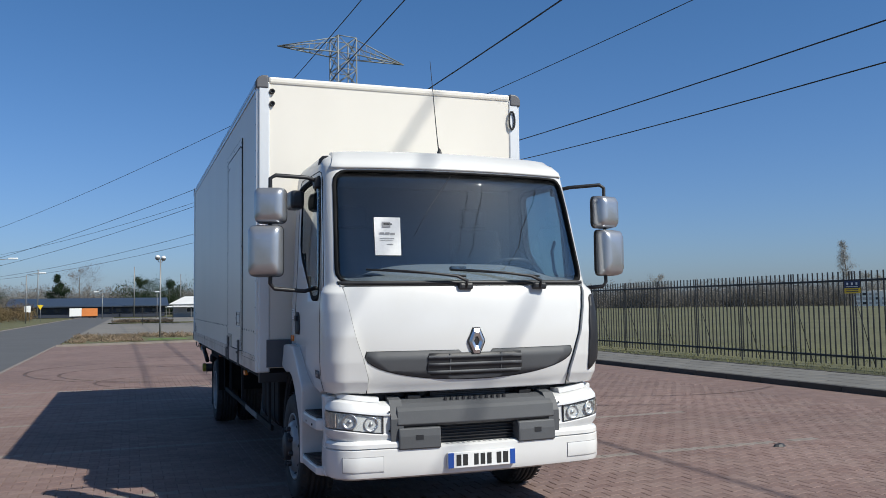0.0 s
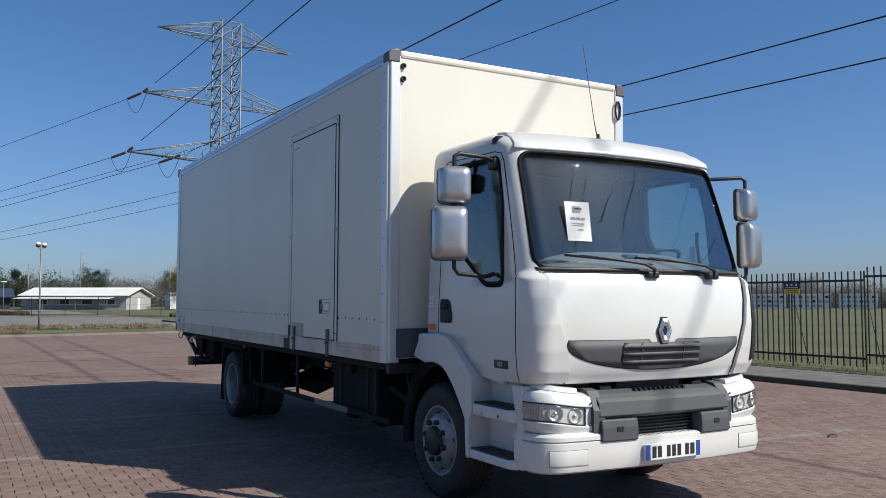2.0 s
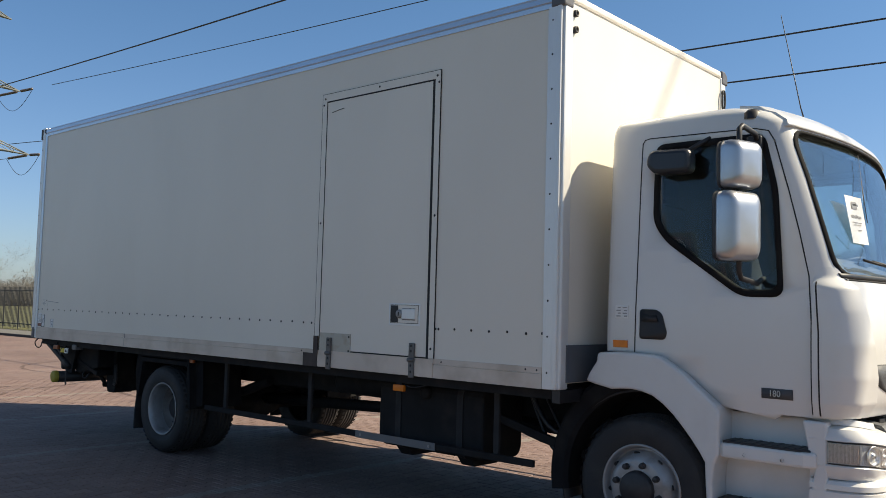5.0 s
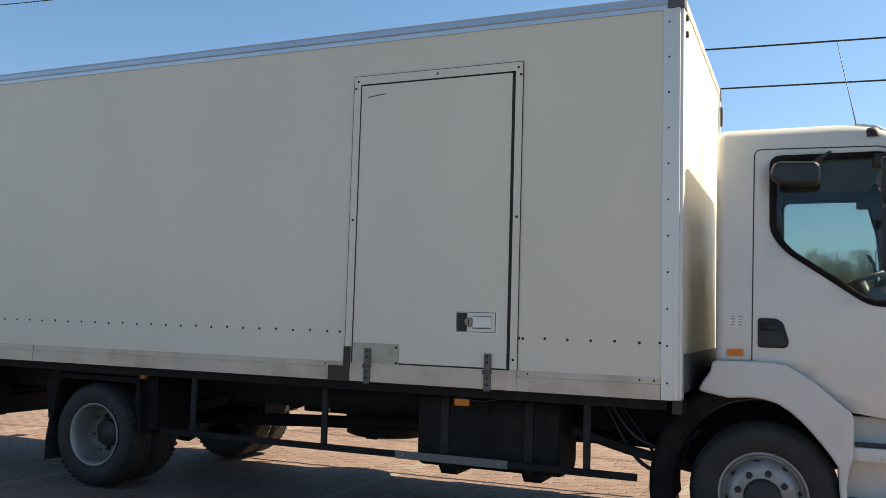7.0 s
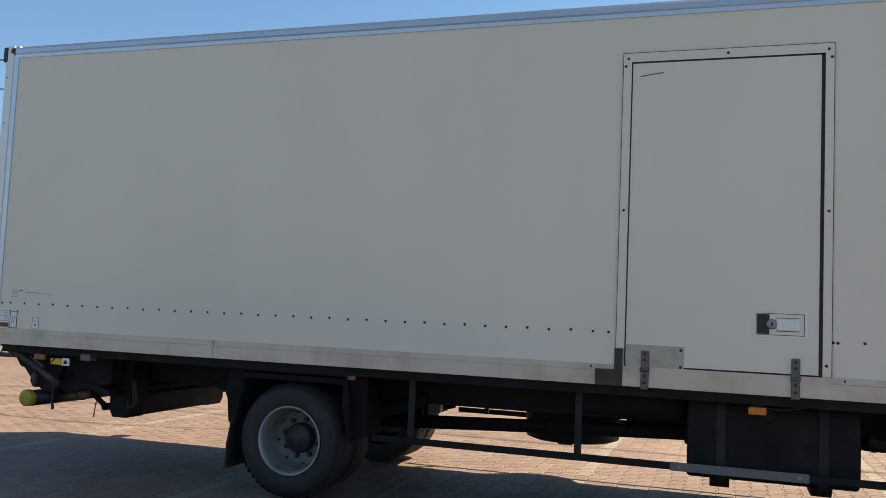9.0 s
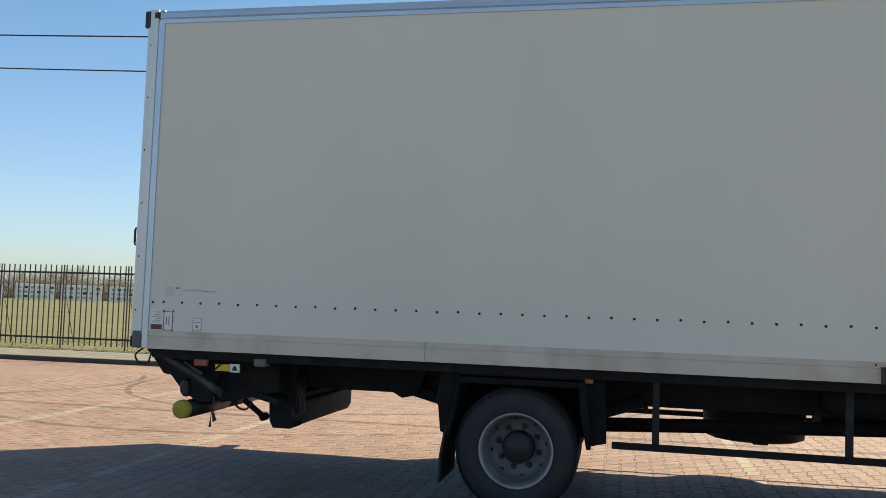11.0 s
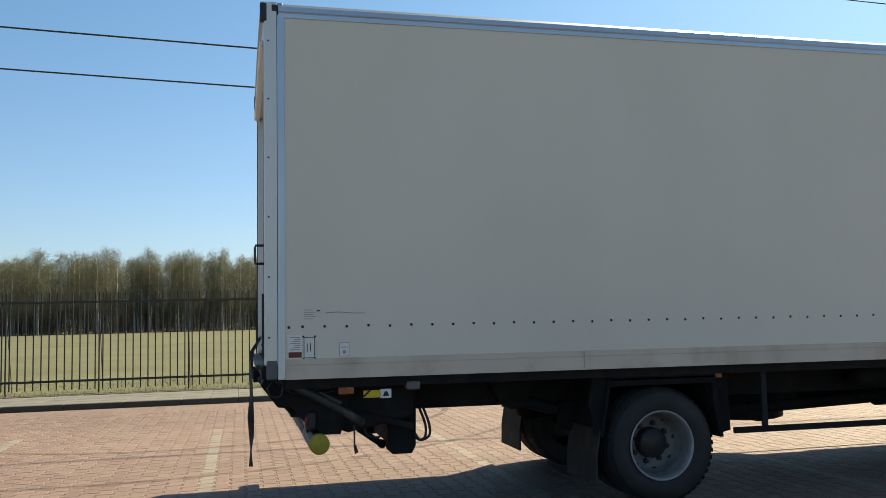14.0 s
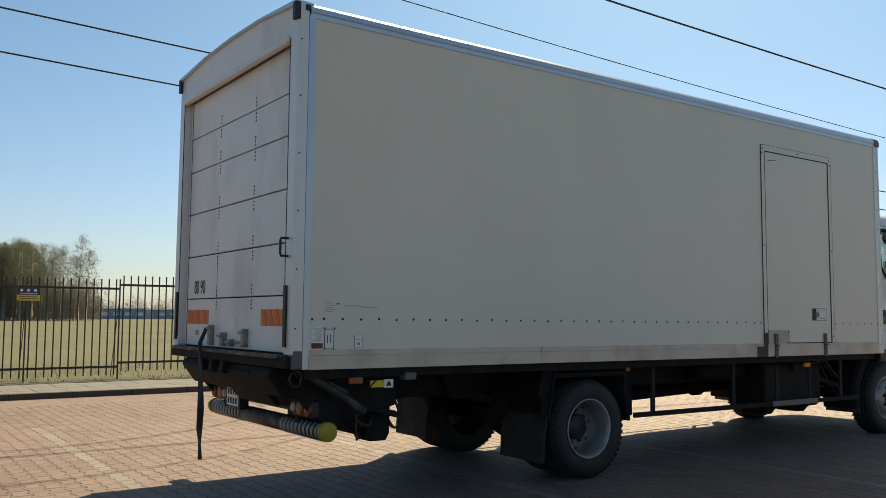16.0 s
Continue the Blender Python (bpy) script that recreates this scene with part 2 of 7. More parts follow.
# ---- building helpers ----
class Mesh:
    """Collects vertices and faces of one part."""

    def __init__(self):
        self.v, self.f, self.smooth, self.crease = [], [], [], 0

    def add(self, verts, faces, smooth=False):
        k = len(self.v)
        self.v += [tuple(p) for p in verts]
        self.f += [tuple(i + k for i in f) for f in faces]
        self.smooth += [smooth] * len(faces)
        return self

    def box(self, x0, x1, y0, y1, z0, z1, b=0.0):
        x0, x1, y0, y1, z0, z1 = min(x0, x1), max(x0, x1), min(y0, y1), max(y0, y1), min(z0, z1), max(z0, z1)
        if b <= 0:
            vs = [(x, y, z) for z in (z0, z1) for y in (y0, y1) for x in (x0, x1)]
            return self.add(vs, [(0, 2, 3, 1), (4, 5, 7, 6), (0, 1, 5, 4), (2, 6, 7, 3), (0, 4, 6, 2), (1, 3, 7, 5)])
        bm = bmesh.new()
        bmesh.ops.create_cube(bm, size=1, matrix=Matrix.LocRotScale(((x0 + x1) / 2, (y0 + y1) / 2, (z0 + z1) / 2), None, (x1 - x0, y1 - y0, z1 - z0)))
        bmesh.ops.bevel(bm, geom=bm.edges[:], offset=min(b, 0.49 * min(x1 - x0, y1 - y0, z1 - z0)), segments=2, affect="EDGES", profile=0.5)
        return self.take(bm)

    def take(self, bm, smooth=False):
        bm.verts.index_update()
        self.add([v.co[:] for v in bm.verts], [[v.index for v in f.verts] for f in bm.faces], smooth)
        bm.free()
        return self

    def prism(self, poly, axis, a, b):
        """A polygon of the two other axes, drawn out along axis from a to b."""
        put = {"x": lambda p, t: (t, p[0], p[1]), "y": lambda p, t: (p[0], t, p[1]), "z": lambda p, t: (p[0], p[1], t)}[axis]
        n = len(poly)
        vs = [put(p, a) for p in poly] + [put(p, b) for p in poly]
        return self.add(vs, [tuple(range(n)), tuple(range(2 * n - 1, n - 1, -1))] + [(i, i + n, (i + 1) % n + n, (i + 1) % n) for i in range(n)])

    def tube(self, path, r, n=8, cap=True):
        path = [Vector(p) for p in path]
        rad = r if isinstance(r, (list, tuple)) else [r] * len(path)
        vs, fs = [], []
        up = None
        for i, p in enumerate(path):
            d = (path[min(i + 1, len(path) - 1)] - path[max(i - 1, 0)]).normalized()
            if up is None:
                up = d.orthogonal().normalized()
            up = (up - d * up.dot(d)).normalized()
            s = d.cross(up)
            vs += [p + (up * math.cos(2 * math.pi * k / n) + s * math.sin(2 * math.pi * k / n)) * rad[i] for k in range(n)]
        for i in range(len(path) - 1):
            fs += [(i * n + k, i * n + (k + 1) % n, (i + 1) * n + (k + 1) % n, (i + 1) * n + k) for k in range(n)]
        self.add(vs, fs, True)
        if cap:
            k = len(self.v) - len(vs)
            self.f += [tuple(k + j for j in reversed(range(n))), tuple(k + (len(path) - 1) * n + j for j in range(n))]
            self.smooth += [False, False]
        return self

    def revolve(self, profile, centre, axis="x", n=40, smooth=True):
        """Turns (along, radius) pairs about an axis through centre."""
        vs, fs = [], []
        m = len(profile)
        for k in range(n):
            c, s = math.cos(2 * math.pi * k / n), math.sin(2 * math.pi * k / n)
            for a, r in profile:
                q = {"x": (a, r * c, r * s), "y": (r * c, a, r * s), "z": (r * c, r * s, a)}[axis]
                vs.append((centre[0] + q[0], centre[1] + q[1], centre[2] + q[2]))
        for k in range(n):
            for j in range(m - 1):
                fs.append((k * m + j, k * m + j + 1, ((k + 1) % n) * m + j + 1, ((k + 1) % n) * m + j))
        return self.add(vs, fs, smooth)

    def sheet(self, rows, smooth=True, closed=False):
        """A surface through rows of points."""
        m = len(rows[0])
        vs = [p for r in rows for p in r]
        e = m if closed else m - 1
        return self.add(vs, [(i * m + j, i * m + (j + 1) % m, (i + 1) * m + (j + 1) % m, (i + 1) * m + j) for i in range(len(rows) - 1) for j in range(e)], smooth)

    def data(self, name, mat, fix=True):
        me = bpy.data.meshes.new(name)
        me.from_pydata(self.v, [], self.f)
        if fix:
            bm = bmesh.new()
            bm.from_mesh(me)
            bmesh.ops.recalc_face_normals(bm, faces=bm.faces[:])
            bm.to_mesh(me)
            bm.free()
        me.polygons.foreach_set("use_smooth", self.smooth)
        me.materials.append(mat)
        if self.crease:
            me.set_sharp_from_angle(angle=radians(self.crease))
        me.update()
        return me


def part(name, mesh, mat, parent=None, label=""):
    """One mesh object under a thing or a part."""
    ob = new(name, mesh.data(name, mat) if isinstance(mesh, Mesh) else mesh)
    ob.parent = parent
    if label:
        ob["label"] = label
    return ob


def repeat(name, data, spots, parent, turn=None):
    """Alike pieces that share one mesh."""
    for s in spots:
        o = new(name, data)
        o.parent = parent
        o.matrix_basis = Matrix.Translation(s) @ (turn or Matrix())


def empty(name, label, category, group="", at=(0, 0, 0)):
    e = new(name)
    e.location = at
    e.empty_display_size = 0.2
    return tagged(e, label, category, group)


def carve(name, base, mat, cuts=(), keep=None, thick=0.0, crease=0):
    """The mesh that is left of base after it is given a thickness, kept inside one solid and cut by others."""
    ob = bpy.data.objects.new("work", base.data(name, mat))
    scene.collection.objects.link(ob)
    tools = []
    if thick:
        md = ob.modifiers.new("s", "SOLIDIFY")
        md.thickness, md.offset = thick, -1
    for solid, op in [(keep, "INTERSECT")] * (keep is not None) + [(c, "DIFFERENCE") for c in cuts]:
        t = bpy.data.objects.new("tool", solid.data("tool", mat))
        scene.collection.objects.link(t)
        tools.append(t)
        md = ob.modifiers.new("b", "BOOLEAN")
        md.operation, md.object, md.solver = op, t, "EXACT"
    dg = bpy.context.evaluated_depsgraph_get()
    dg.update()
    me = bpy.data.meshes.new_from_object(ob.evaluated_get(dg))
    me.name = name
    if crease:
        me.polygons.foreach_set("use_smooth", [True] * len(me.polygons))
        me.set_sharp_from_angle(angle=radians(crease))
    for t in tools + [ob]:
        bpy.data.objects.remove(t)
    return me


def eased(pts, n=4):
    """A smooth line through the points."""
    p = [Vector(q) for q in [pts[0], *pts, pts[-1]]]
    out = []
    for i in range(1, len(p) - 2):
        for k in range(n):
            t = k / n
            out.append(0.5 * (2 * p[i] + (p[i + 1] - p[i - 1]) * t + (2 * p[i - 1] - 5 * p[i] + 4 * p[i + 1] - p[i + 2]) * t * t + (3 * p[i] - p[i - 1] - 3 * p[i + 1] + p[i + 2]) * t ** 3))
    return out + [p[-1]]


def words(name, body, size, mat, parent, m, squeeze=1.0):
    """Lettering with the built-in font, turned into a mesh that lies on its thing."""
    cu = bpy.data.curves.new(name, "FONT")
    cu.body, cu.size, cu.align_x, cu.align_y, cu.extrude = body, size, "CENTER", "CENTER", 0.0008
    t = bpy.data.objects.new("work", cu)
    scene.collection.objects.link(t)
    dg = bpy.context.evaluated_depsgraph_get()
    dg.update()
    me = bpy.data.meshes.new_from_object(t.evaluated_get(dg))
    bpy.data.objects.remove(t)
    me.materials.clear()
    me.materials.append(mat)
    o = new(name, me)
    o.parent = parent
    o.matrix_basis = m @ Matrix.Diagonal((squeeze, 1, 1, 1))
    return o


def bevelled(mesh, w, seg=2, angle=35):
    """The mesh with its sharp edges rounded."""
    bm = bmesh.new()
    me = mesh.data("work", SEAM)
    bm.from_mesh(me)
    bpy.data.meshes.remove(me)
    es = [e for e in bm.edges if len(e.link_faces) == 2 and e.calc_face_angle(0) > radians(angle)]
    bmesh.ops.bevel(bm, geom=es, offset=w, segments=seg, affect="EDGES", profile=0.5, clamp_overlap=True)
    return Mesh().take(bm)


# ---- ground ----
KX = 9.19     # face of the kerb along the paved yard
FX = 12.82     # line of the fence


def paving_material(name, vary):
    """Weathered red concrete pavers: stain at yard scale, dust, grain, and a shade of their own for each stone."""
    m = bpy.data.materials.new(name)
    m.use_nodes = True
    n, l = m.node_tree.nodes, m.node_tree.links
    p = n["Principled BSDF"]
    p.inputs["Roughness"].default_value = 0.7
    p.inputs["Specular IOR Level"].default_value = 0.42
    geo = n.new("ShaderNodeNewGeometry")
    where = geo.outputs["Position"]

    def noise_tex(scale, detail, lo, hi, a, b):
        t = n.new("ShaderNodeTexNoise")
        t.inputs["Scale"].default_value = scale
        t.inputs["Detail"].default_value = detail
        l.new(where, t.inputs["Vector"])
        r = n.new("ShaderNodeMapRange")
        for k, v in zip((1, 2, 3, 4), (lo, hi, a, b)):
            r.inputs[k].default_value = v
        l.new(t.outputs[0], r.inputs[0])
        return r.outputs[0]

    def times(a, b):
        x = n.new("ShaderNodeMath")
        x.operation = "MULTIPLY"
        l.new(a, x.inputs[0])
        l.new(b, x.inputs[1])
        return x.outputs[0]

    def mixed(fac, a, b):
        x = n.new("ShaderNodeMix")
        x.data_type = "RGBA"
        l.new(fac, x.inputs["Factor"])
        for s, v in (("A", a), ("B", b)):
            if isinstance(v, tuple):
                x.inputs[s].default_value = (*v, 1)
            else:
                l.new(v, x.inputs[s])
        return x.outputs["Result"]

    c1, c2 = (0.155, 0.100, 0.085), (0.201, 0.138, 0.119)
    if vary == "texture":
        br = n.new("ShaderNodeTexBrick")
        br.inputs["Scale"].default_value = 1.0
        br.inputs["Brick Width"].default_value = 0.2
        br.inputs["Row Height"].default_value = 0.14
        br.inputs["Mortar Size"].default_value = 0.005
        br.inputs["Mortar Smooth"].default_value = 0.3
        br.inputs["Color1"].default_value = (*c1, 1)
        br.inputs["Color2"].default_value = (*c2, 1)
        br.inputs["Mortar"].default_value = (0.125, 0.085, 0.07, 1)
        l.new(where, br.inputs["Vector"])
        out = br.outputs["Color"]
        b = n.new("ShaderNodeBump")
        b.inputs["Strength"].default_value = 0.5
        b.inputs["Distance"].default_value = 0.004
        b.invert = True
        l.new(br.outputs["Fac"], b.inputs["Height"])
        l.new(b.outputs[0], p.inputs["Normal"])
    else:
        pick = n.new("ShaderNodeObjectInfo").outputs["Random"] if vary == "object" else geo.outputs["Random Per Island"]
        out = mixed(pick, c1, c2)
        b = n.new("ShaderNodeBump")
        b.inputs["Strength"].default_value = 0.35
        b.inputs["Distance"].default_value = 0.002
        l.new(noise_tex(90, 3, 0.2, 0.8, 0, 1), b.inputs["Height"])
        l.new(b.outputs[0], p.inputs["Normal"])
    x = n.new("ShaderNodeVectorMath")
    x.operation = "SCALE"
    l.new(out, x.inputs[0])
    l.new(times(noise_tex(0.35, 6, 0.3, 0.7, 0.84, 1.16), noise_tex(45, 2, 0.3, 0.7, 0.86, 1.14)), x.inputs["Scale"])
    out = mixed(noise_tex(1.3, 8, 0.45, 0.75, 0.0, 0.45), x.outputs[0], (0.214, 0.165, 0.141))
    out = mixed(noise_tex(7.0, 5, 0.6, 0.85, 0.0, 0.5), out, (0.12, 0.082, 0.07))
    l.new(out, p.inputs["Base Color"])
    return m


PAVER_FAR = paving_material("red_pavers_far", "texture")
PAVER_PIECE = paving_material("red_paver", "object")
PAVER_FIELD = paving_material("red_pavers_near", "island")
JOINT = material("sandy_joint", (0.125, 0.09, 0.075), 0.95, spot=0.25, spot_scale=4, grain=0.3, grain_scale=90)
GRASS = material("dry_spring_grass", (0.090, 0.091, 0.040), 0.95, spot=0.25, spot_scale=0.12, grain=0.3, grain_scale=3.5, dirt=(0.115, 0.102, 0.052), dirt_amount=0.7, dirt_scale=0.25, bump=0.8, bump_scale=9)
LOT = material("pale_worn_asphalt", (0.165, 0.155, 0.14), 0.85, spot=0.12, spot_scale=0.3, grain=0.2, grain_scale=30)
ASPHALT = material("old_asphalt", (0.085, 0.085, 0.084), 0.75, spot=0.12, spot_scale=0.4, grain=0.2, grain_scale=40)
PALE = material("pale_marker_pavers", (0.205, 0.176, 0.153), 0.75, spot=0.15, spot_scale=3, grain=0.15, grain_scale=50, dirt=(0.19, 0.145, 0.122), dirt_amount=0.8, dirt_scale=1.4)


def worn(m, scale, lo, hi, most):
    """Lets the surface below show through where a coat is worn away."""
    n, l = m.node_tree.nodes, m.node_tree.links
    t = n.new("ShaderNodeTexNoise")
    t.inputs["Scale"].default_value = scale
    t.inputs["Detail"].default_value = 6
    geo = n.new("ShaderNodeNewGeometry")
    l.new(geo.outputs["Position"], t.inputs["Vector"])
    r = n.new("ShaderNodeMapRange")
    for k, v in zip((1, 2, 3, 4), (lo, hi, 0.0, most)):
        r.inputs[k].default_value = v
    l.new(t.outputs[0], r.inputs[0])
    l.new(r.outputs[0], n["Principled BSDF"].inputs["Alpha"])
    return m


TYRE_MARK = worn(material("tyre_mark", (0.075, 0.055, 0.05), 0.8), 5.0, 0.3, 0.6, 0.45)



BX0, BX1, BY0, BY1 = -5.2, 8.2, -8.0, 14.0     # part of the yard whose stones are built
g = Mesh().prism([(-2500, -0.9), (2500, -0.9), (2500, 0.0), (KX + 2.4, 0.03), (KX + 2.2, 0.02), (KX + 0.1, -0.06), (-2500, -0.06)], "y", -2500, 2500)
tagged(part("ground", g, GRASS), "flat dry-green meadow that reaches the horizon", "ground", kind="structure")
yard = Mesh()
for x0, x1, y0, y1, z1 in ((-5.4, KX, -60, BY0 + 0.15, -0.004), (-5.4, KX, BY1 - 0.22, 36.2, -0.004), (-5.4, BX0 + 0.15, BY0, BY1, -0.0045), (BX1 - 0.3, KX, BY0, BY1, -0.0045)):
    yard.box(x0, x1, y0, y1, -0.2, z1)
pavement = tagged(part("pavement", yard, PAVER_FAR), "weathered red paver yard with faded pale marker rows", "pavement", kind="structure")
part("joint_bed", Mesh().box(BX0, BX1, BY0, BY1, -0.2, -0.0085), JOINT, pavement)


# ---- the truck ----
truck = empty("box_truck", "white rigid box truck parked on red paving", "truck")
truck.rotation_euler = (radians(0.28), 0, 0)
CX = 0.05                      # middle of the cab
W, L0, L1 = 1.275, 0.0, 7.80   # half width of the box and its ends
ZB, ZR, ZP, ZT = 1.014, 1.152, 3.522, 3.635

# box
bx = Mesh().box(-W + 0.006, W - 0.006, L0 + 0.05, L1 - 0.10, ZR - 0.06, ZP + 0.03)
box = part("box_body", bx, BOX_WHITE, truck, "plain white smooth-sided cargo box")
part("front_wall", Mesh().box(-W + 0.05, W - 0.05, L0 + 0.012, L0 + 0.05, ZR - 0.1, ZT - 0.05), BOX_WHITE, box)
part("roof", Mesh().box(-W + 0.06, W - 0.06, L0 + 0.05, L1 - 0.05, ZP + 0.03, ZT - 0.01, 0.01), BOX_WHITE, box)
for s in (-1, 1):
    # sill of two profiles with a groove
    part("sill", Mesh().box(s * (W - 0.08), s * (W + 0.004), L0 + 0.13, L1 - 0.14, ZB, 1.110), RAIL, box, "scuffed beige aluminium sill")
    part("sill_strip", Mesh().box(s * (W - 0.08), s * (W + 0.001), L0 + 0.13, L1 - 0.14, 1.113, ZR), RAIL, box)
    # top profile
    prof = [(s * (W - 0.10), ZT), (s * (W - 0.05), ZT), (s * (W - 0.015), ZT - 0.012), (s * (W + 0.004), ZT - 0.035), (s * (W + 0.006), ZT - 0.07), (s * (W + 0.001), ZT - 0.076), (s * (W + 0.004), ZT - 0.083), (s * (W + 0.003), ZP), (s * (W - 0.05), ZP)]
    part("roof_profile", Mesh().prism(prof, "y", L0 + 0.1, L1 - 0.10), TRIM_GREY, box, "blue-grey aluminium roof edge profile")
    # front corner posts
    part("corner_post", Mesh().box(s * (W - 0.05), s * (W + 0.004), L0 + 0.035, L0 + 0.128, ZB, ZT - 0.1, 0.004), ALU, box, "riveted aluminium corner profile")
    part("post_bead", Mesh().box(s * (W - 0.06), s * (W + 0.008), L0 + 0.02, L0 + 0.055, ZB, ZT - 0.1, 0.008), ALU, box)
    part("front_post", Mesh().box(s * (W - 0.11), s * (W - 0.012), L0, L0 + 0.05, ZB, ZT - 0.05, 0.012), ALU, box)
    part("corner_cap", bevelled(Mesh().prism([(s * (W - 0.10), ZT + 0.008), (s * (W - 0.045), ZT + 0.008), (s * (W - 0.005), ZT - 0.012), (s * (W + 0.012), ZT - 0.045), (s * (W + 0.012), ZT - 0.11), (s * (W - 0.10), ZT - 0.11)], "y", L0 - 0.008, L0 + 0.105), 0.014, 3), DARK_CAP, box, "dark rounded corner cap")
    # rear corner: outer post, blue-grey inner strip, stop block at the roof edge
    part("rear_post", Mesh().box(s * (W - 0.12), s * (W + 0.006), L1 - 0.088, L1, ZB + 0.1, ZT - 0.004, 0.008), ALU, box, "pale aluminium rear corner post")
    part("post_strip", Mesh().box(s * (W - 0.05), s * (W + 0.003), L1 - 0.14, L1 - 0.090, ZB, ZP + 0.02, 0.004), TRIM_GREY, box, "blue-grey corner strip")
    part("stop_block", bevelled(Mesh().box(s * (W - 0.06), s * (W + 0.008), L1 - 0.097, L1 - 0.05, ZT - 0.075, ZT - 0.022), 0.008), HUB, box)
part("front_top_profile", Mesh().box(-W + 0.1, W - 0.1, L0 - 0.002, L0 + 0.06, ZT - 0.065, ZT, 0.02), BOX_WHITE, box)

# cab hull: rings of (height, half width, front at the middle, bulge, corner radius, rear)
LEVELS = [(0.86, 1.02, -1.68, 0.07, 0.16, -0.17), (0.98, 1.035, -1.71, 0.07, 0.16, -0.17), (1.06, 1.055, -1.75, 0.07, 0.16, -0.17), (1.2, 1.065, -1.775, 0.07, 0.17, -0.17),
          (1.38, 1.066, -1.785, 0.07, 0.18, -0.17), (1.56, 1.062, -1.765, 0.07, 0.18, -0.17), (1.68, 1.056, -1.735, 0.07, 0.18, -0.17), (1.76, 1.052, -1.70, 0.075, 0.18, -0.17),
          (1.9, 1.046, -1.665, 0.085, 0.17, -0.17), (2.3, 1.03, -1.54, 0.09, 0.16, -0.17), (2.62, 1.012, -1.43, 0.095, 0.15, -0.17), (2.665, 1.008, -1.41, 0.095, 0.15, -0.17),
          (2.722, 0.992, -1.345, 0.10, 0.17, -0.171), (2.764, 0.958, -1.26, 0.10, 0.19, -0.176), (2.794, 0.89, -1.15, 0.09, 0.2, -0.188), (2.812, 0.74, -0.99, 0.07, 0.2, -0.215), (2.818, 0.3, -0.75, 0.03, 0.1, -0.40)]


def ring(z, w, yf, bulge, rc, yr, d=0.0):
    w, yf, yr = w + d, yf - d, yr + d
    half = [(0.0, yr), (w * 0.5, yr), (w - 0.06, yr)]
    for k in range(1, 4):
        a = math.pi / 2 * k / 3
        half.append((w - 0.06 + 0.06 * math.sin(a), yr - 0.06 + 0.06 * math.cos(a)))
    yc = yf + bulge + rc
    for k in range(1, 7):
        half.append((w, yr - 0.06 + (yc - yr + 0.06) * k / 6))
    for k in range(1, 9):
        a = math.pi / 2 * k / 8
        half.append((w - rc + rc * math.cos(a), yc - rc * math.sin(a)))
    xe = w - rc
    for k in range(1, 11):
        x = xe * (1 - k / 10)
        half.append((x, yf + bulge * (x / xe) ** 2))
    pts = half + [(-x, y) for x, y in reversed(half[1:-1])]
    return [(CX + x, y, z) for x, y in pts]


def hull(d=0.0, z0=None, z1=None):
    rows = []
    for i in range(len(LEVELS) - 1):
        steps = 3 if LEVELS[i + 1][0] - LEVELS[i][0] > 0.2 else 2
        for k in range(steps):
            t = k / steps
            rows.append(ring(*[a + (b - a) * t for a, b in zip(LEVELS[i], LEVELS[i + 1])], d))
    rows.append(ring(*LEVELS[-1], d))
    if d:
        rows = [[(x, y, z + (d if z > 2.75 else 0)) for x, y, z in r] for r in rows]
    m = Mesh().sheet(rows, True, True)
    m.f.append(tuple(range(len(rows[0]))))
    m.smooth.append(False)
    k = len(m.v) - len(rows[-1])
    m.f.append(tuple(range(k, len(m.v))))
    m.smooth.append(True)
    return m


def round_poly(pts, r=0.05, n=4):
    """Rounds the corners of a polygon."""
    out = []
    for i, p in enumerate(pts):
        p = Vector(p)
        a, b = Vector(pts[i - 1]) - p, Vector(pts[(i + 1) % len(pts)]) - p
        k = min(r, a.length * 0.45, b.length * 0.45)
        s, e = p + a.normalized() * k, p + b.normalized() * k
        out += [tuple((s * (1 - t) ** 2 + p * 2 * t * (1 - t) + e * t * t)) for t in [j / n for j in range(n + 1)]]
    return out


def mid(pts):
    return [(CX + x, z) for x, z in pts]


SCREEN = round_poly(mid([(-0.985, 1.765), (0.985, 1.765), (0.94, 2.60), (-0.94, 2.60)]), 0.10)
SCREEN_OUT = round_poly(mid([(-0.999, 1.750), (0.999, 1.750), (0.954, 2.613), (-0.954, 2.613)]), 0.11)
WINDOW = round_poly([(-1.295, 1.66), (-1.08, 1.66), (-0.62, 1.98), (-0.53, 2.10), (-0.53, 2.56), (-1.175, 2.56), (-1.255, 2.25)], 0.06)
WINDOW_OUT = round_poly([(-1.32, 1.63), (-1.07, 1.63), (-0.59, 1.965), (-0.50, 2.09), (-0.50, 2.59), (-1.195, 2.59), (-1.28, 2.25)], 0.07)
ARCH = [(0.2, 0.5), (0.2, 1.272), (-0.40, 1.272), (-0.62, 1.232), (-0.75, 1.165), (-0.97, 0.985), (-1.26, 0.945), (-1.30, 0.972), (-2.2, 0.972), (-2.2, 0.5)]
def shrunk(poly, k):
    cx, cz = sum(p[0] for p in poly) / len(poly), sum(p[1] for p in poly) / len(poly)
    return [(cx + (x - cx) * k, cz + (z - cz) * k) for x, z in poly]


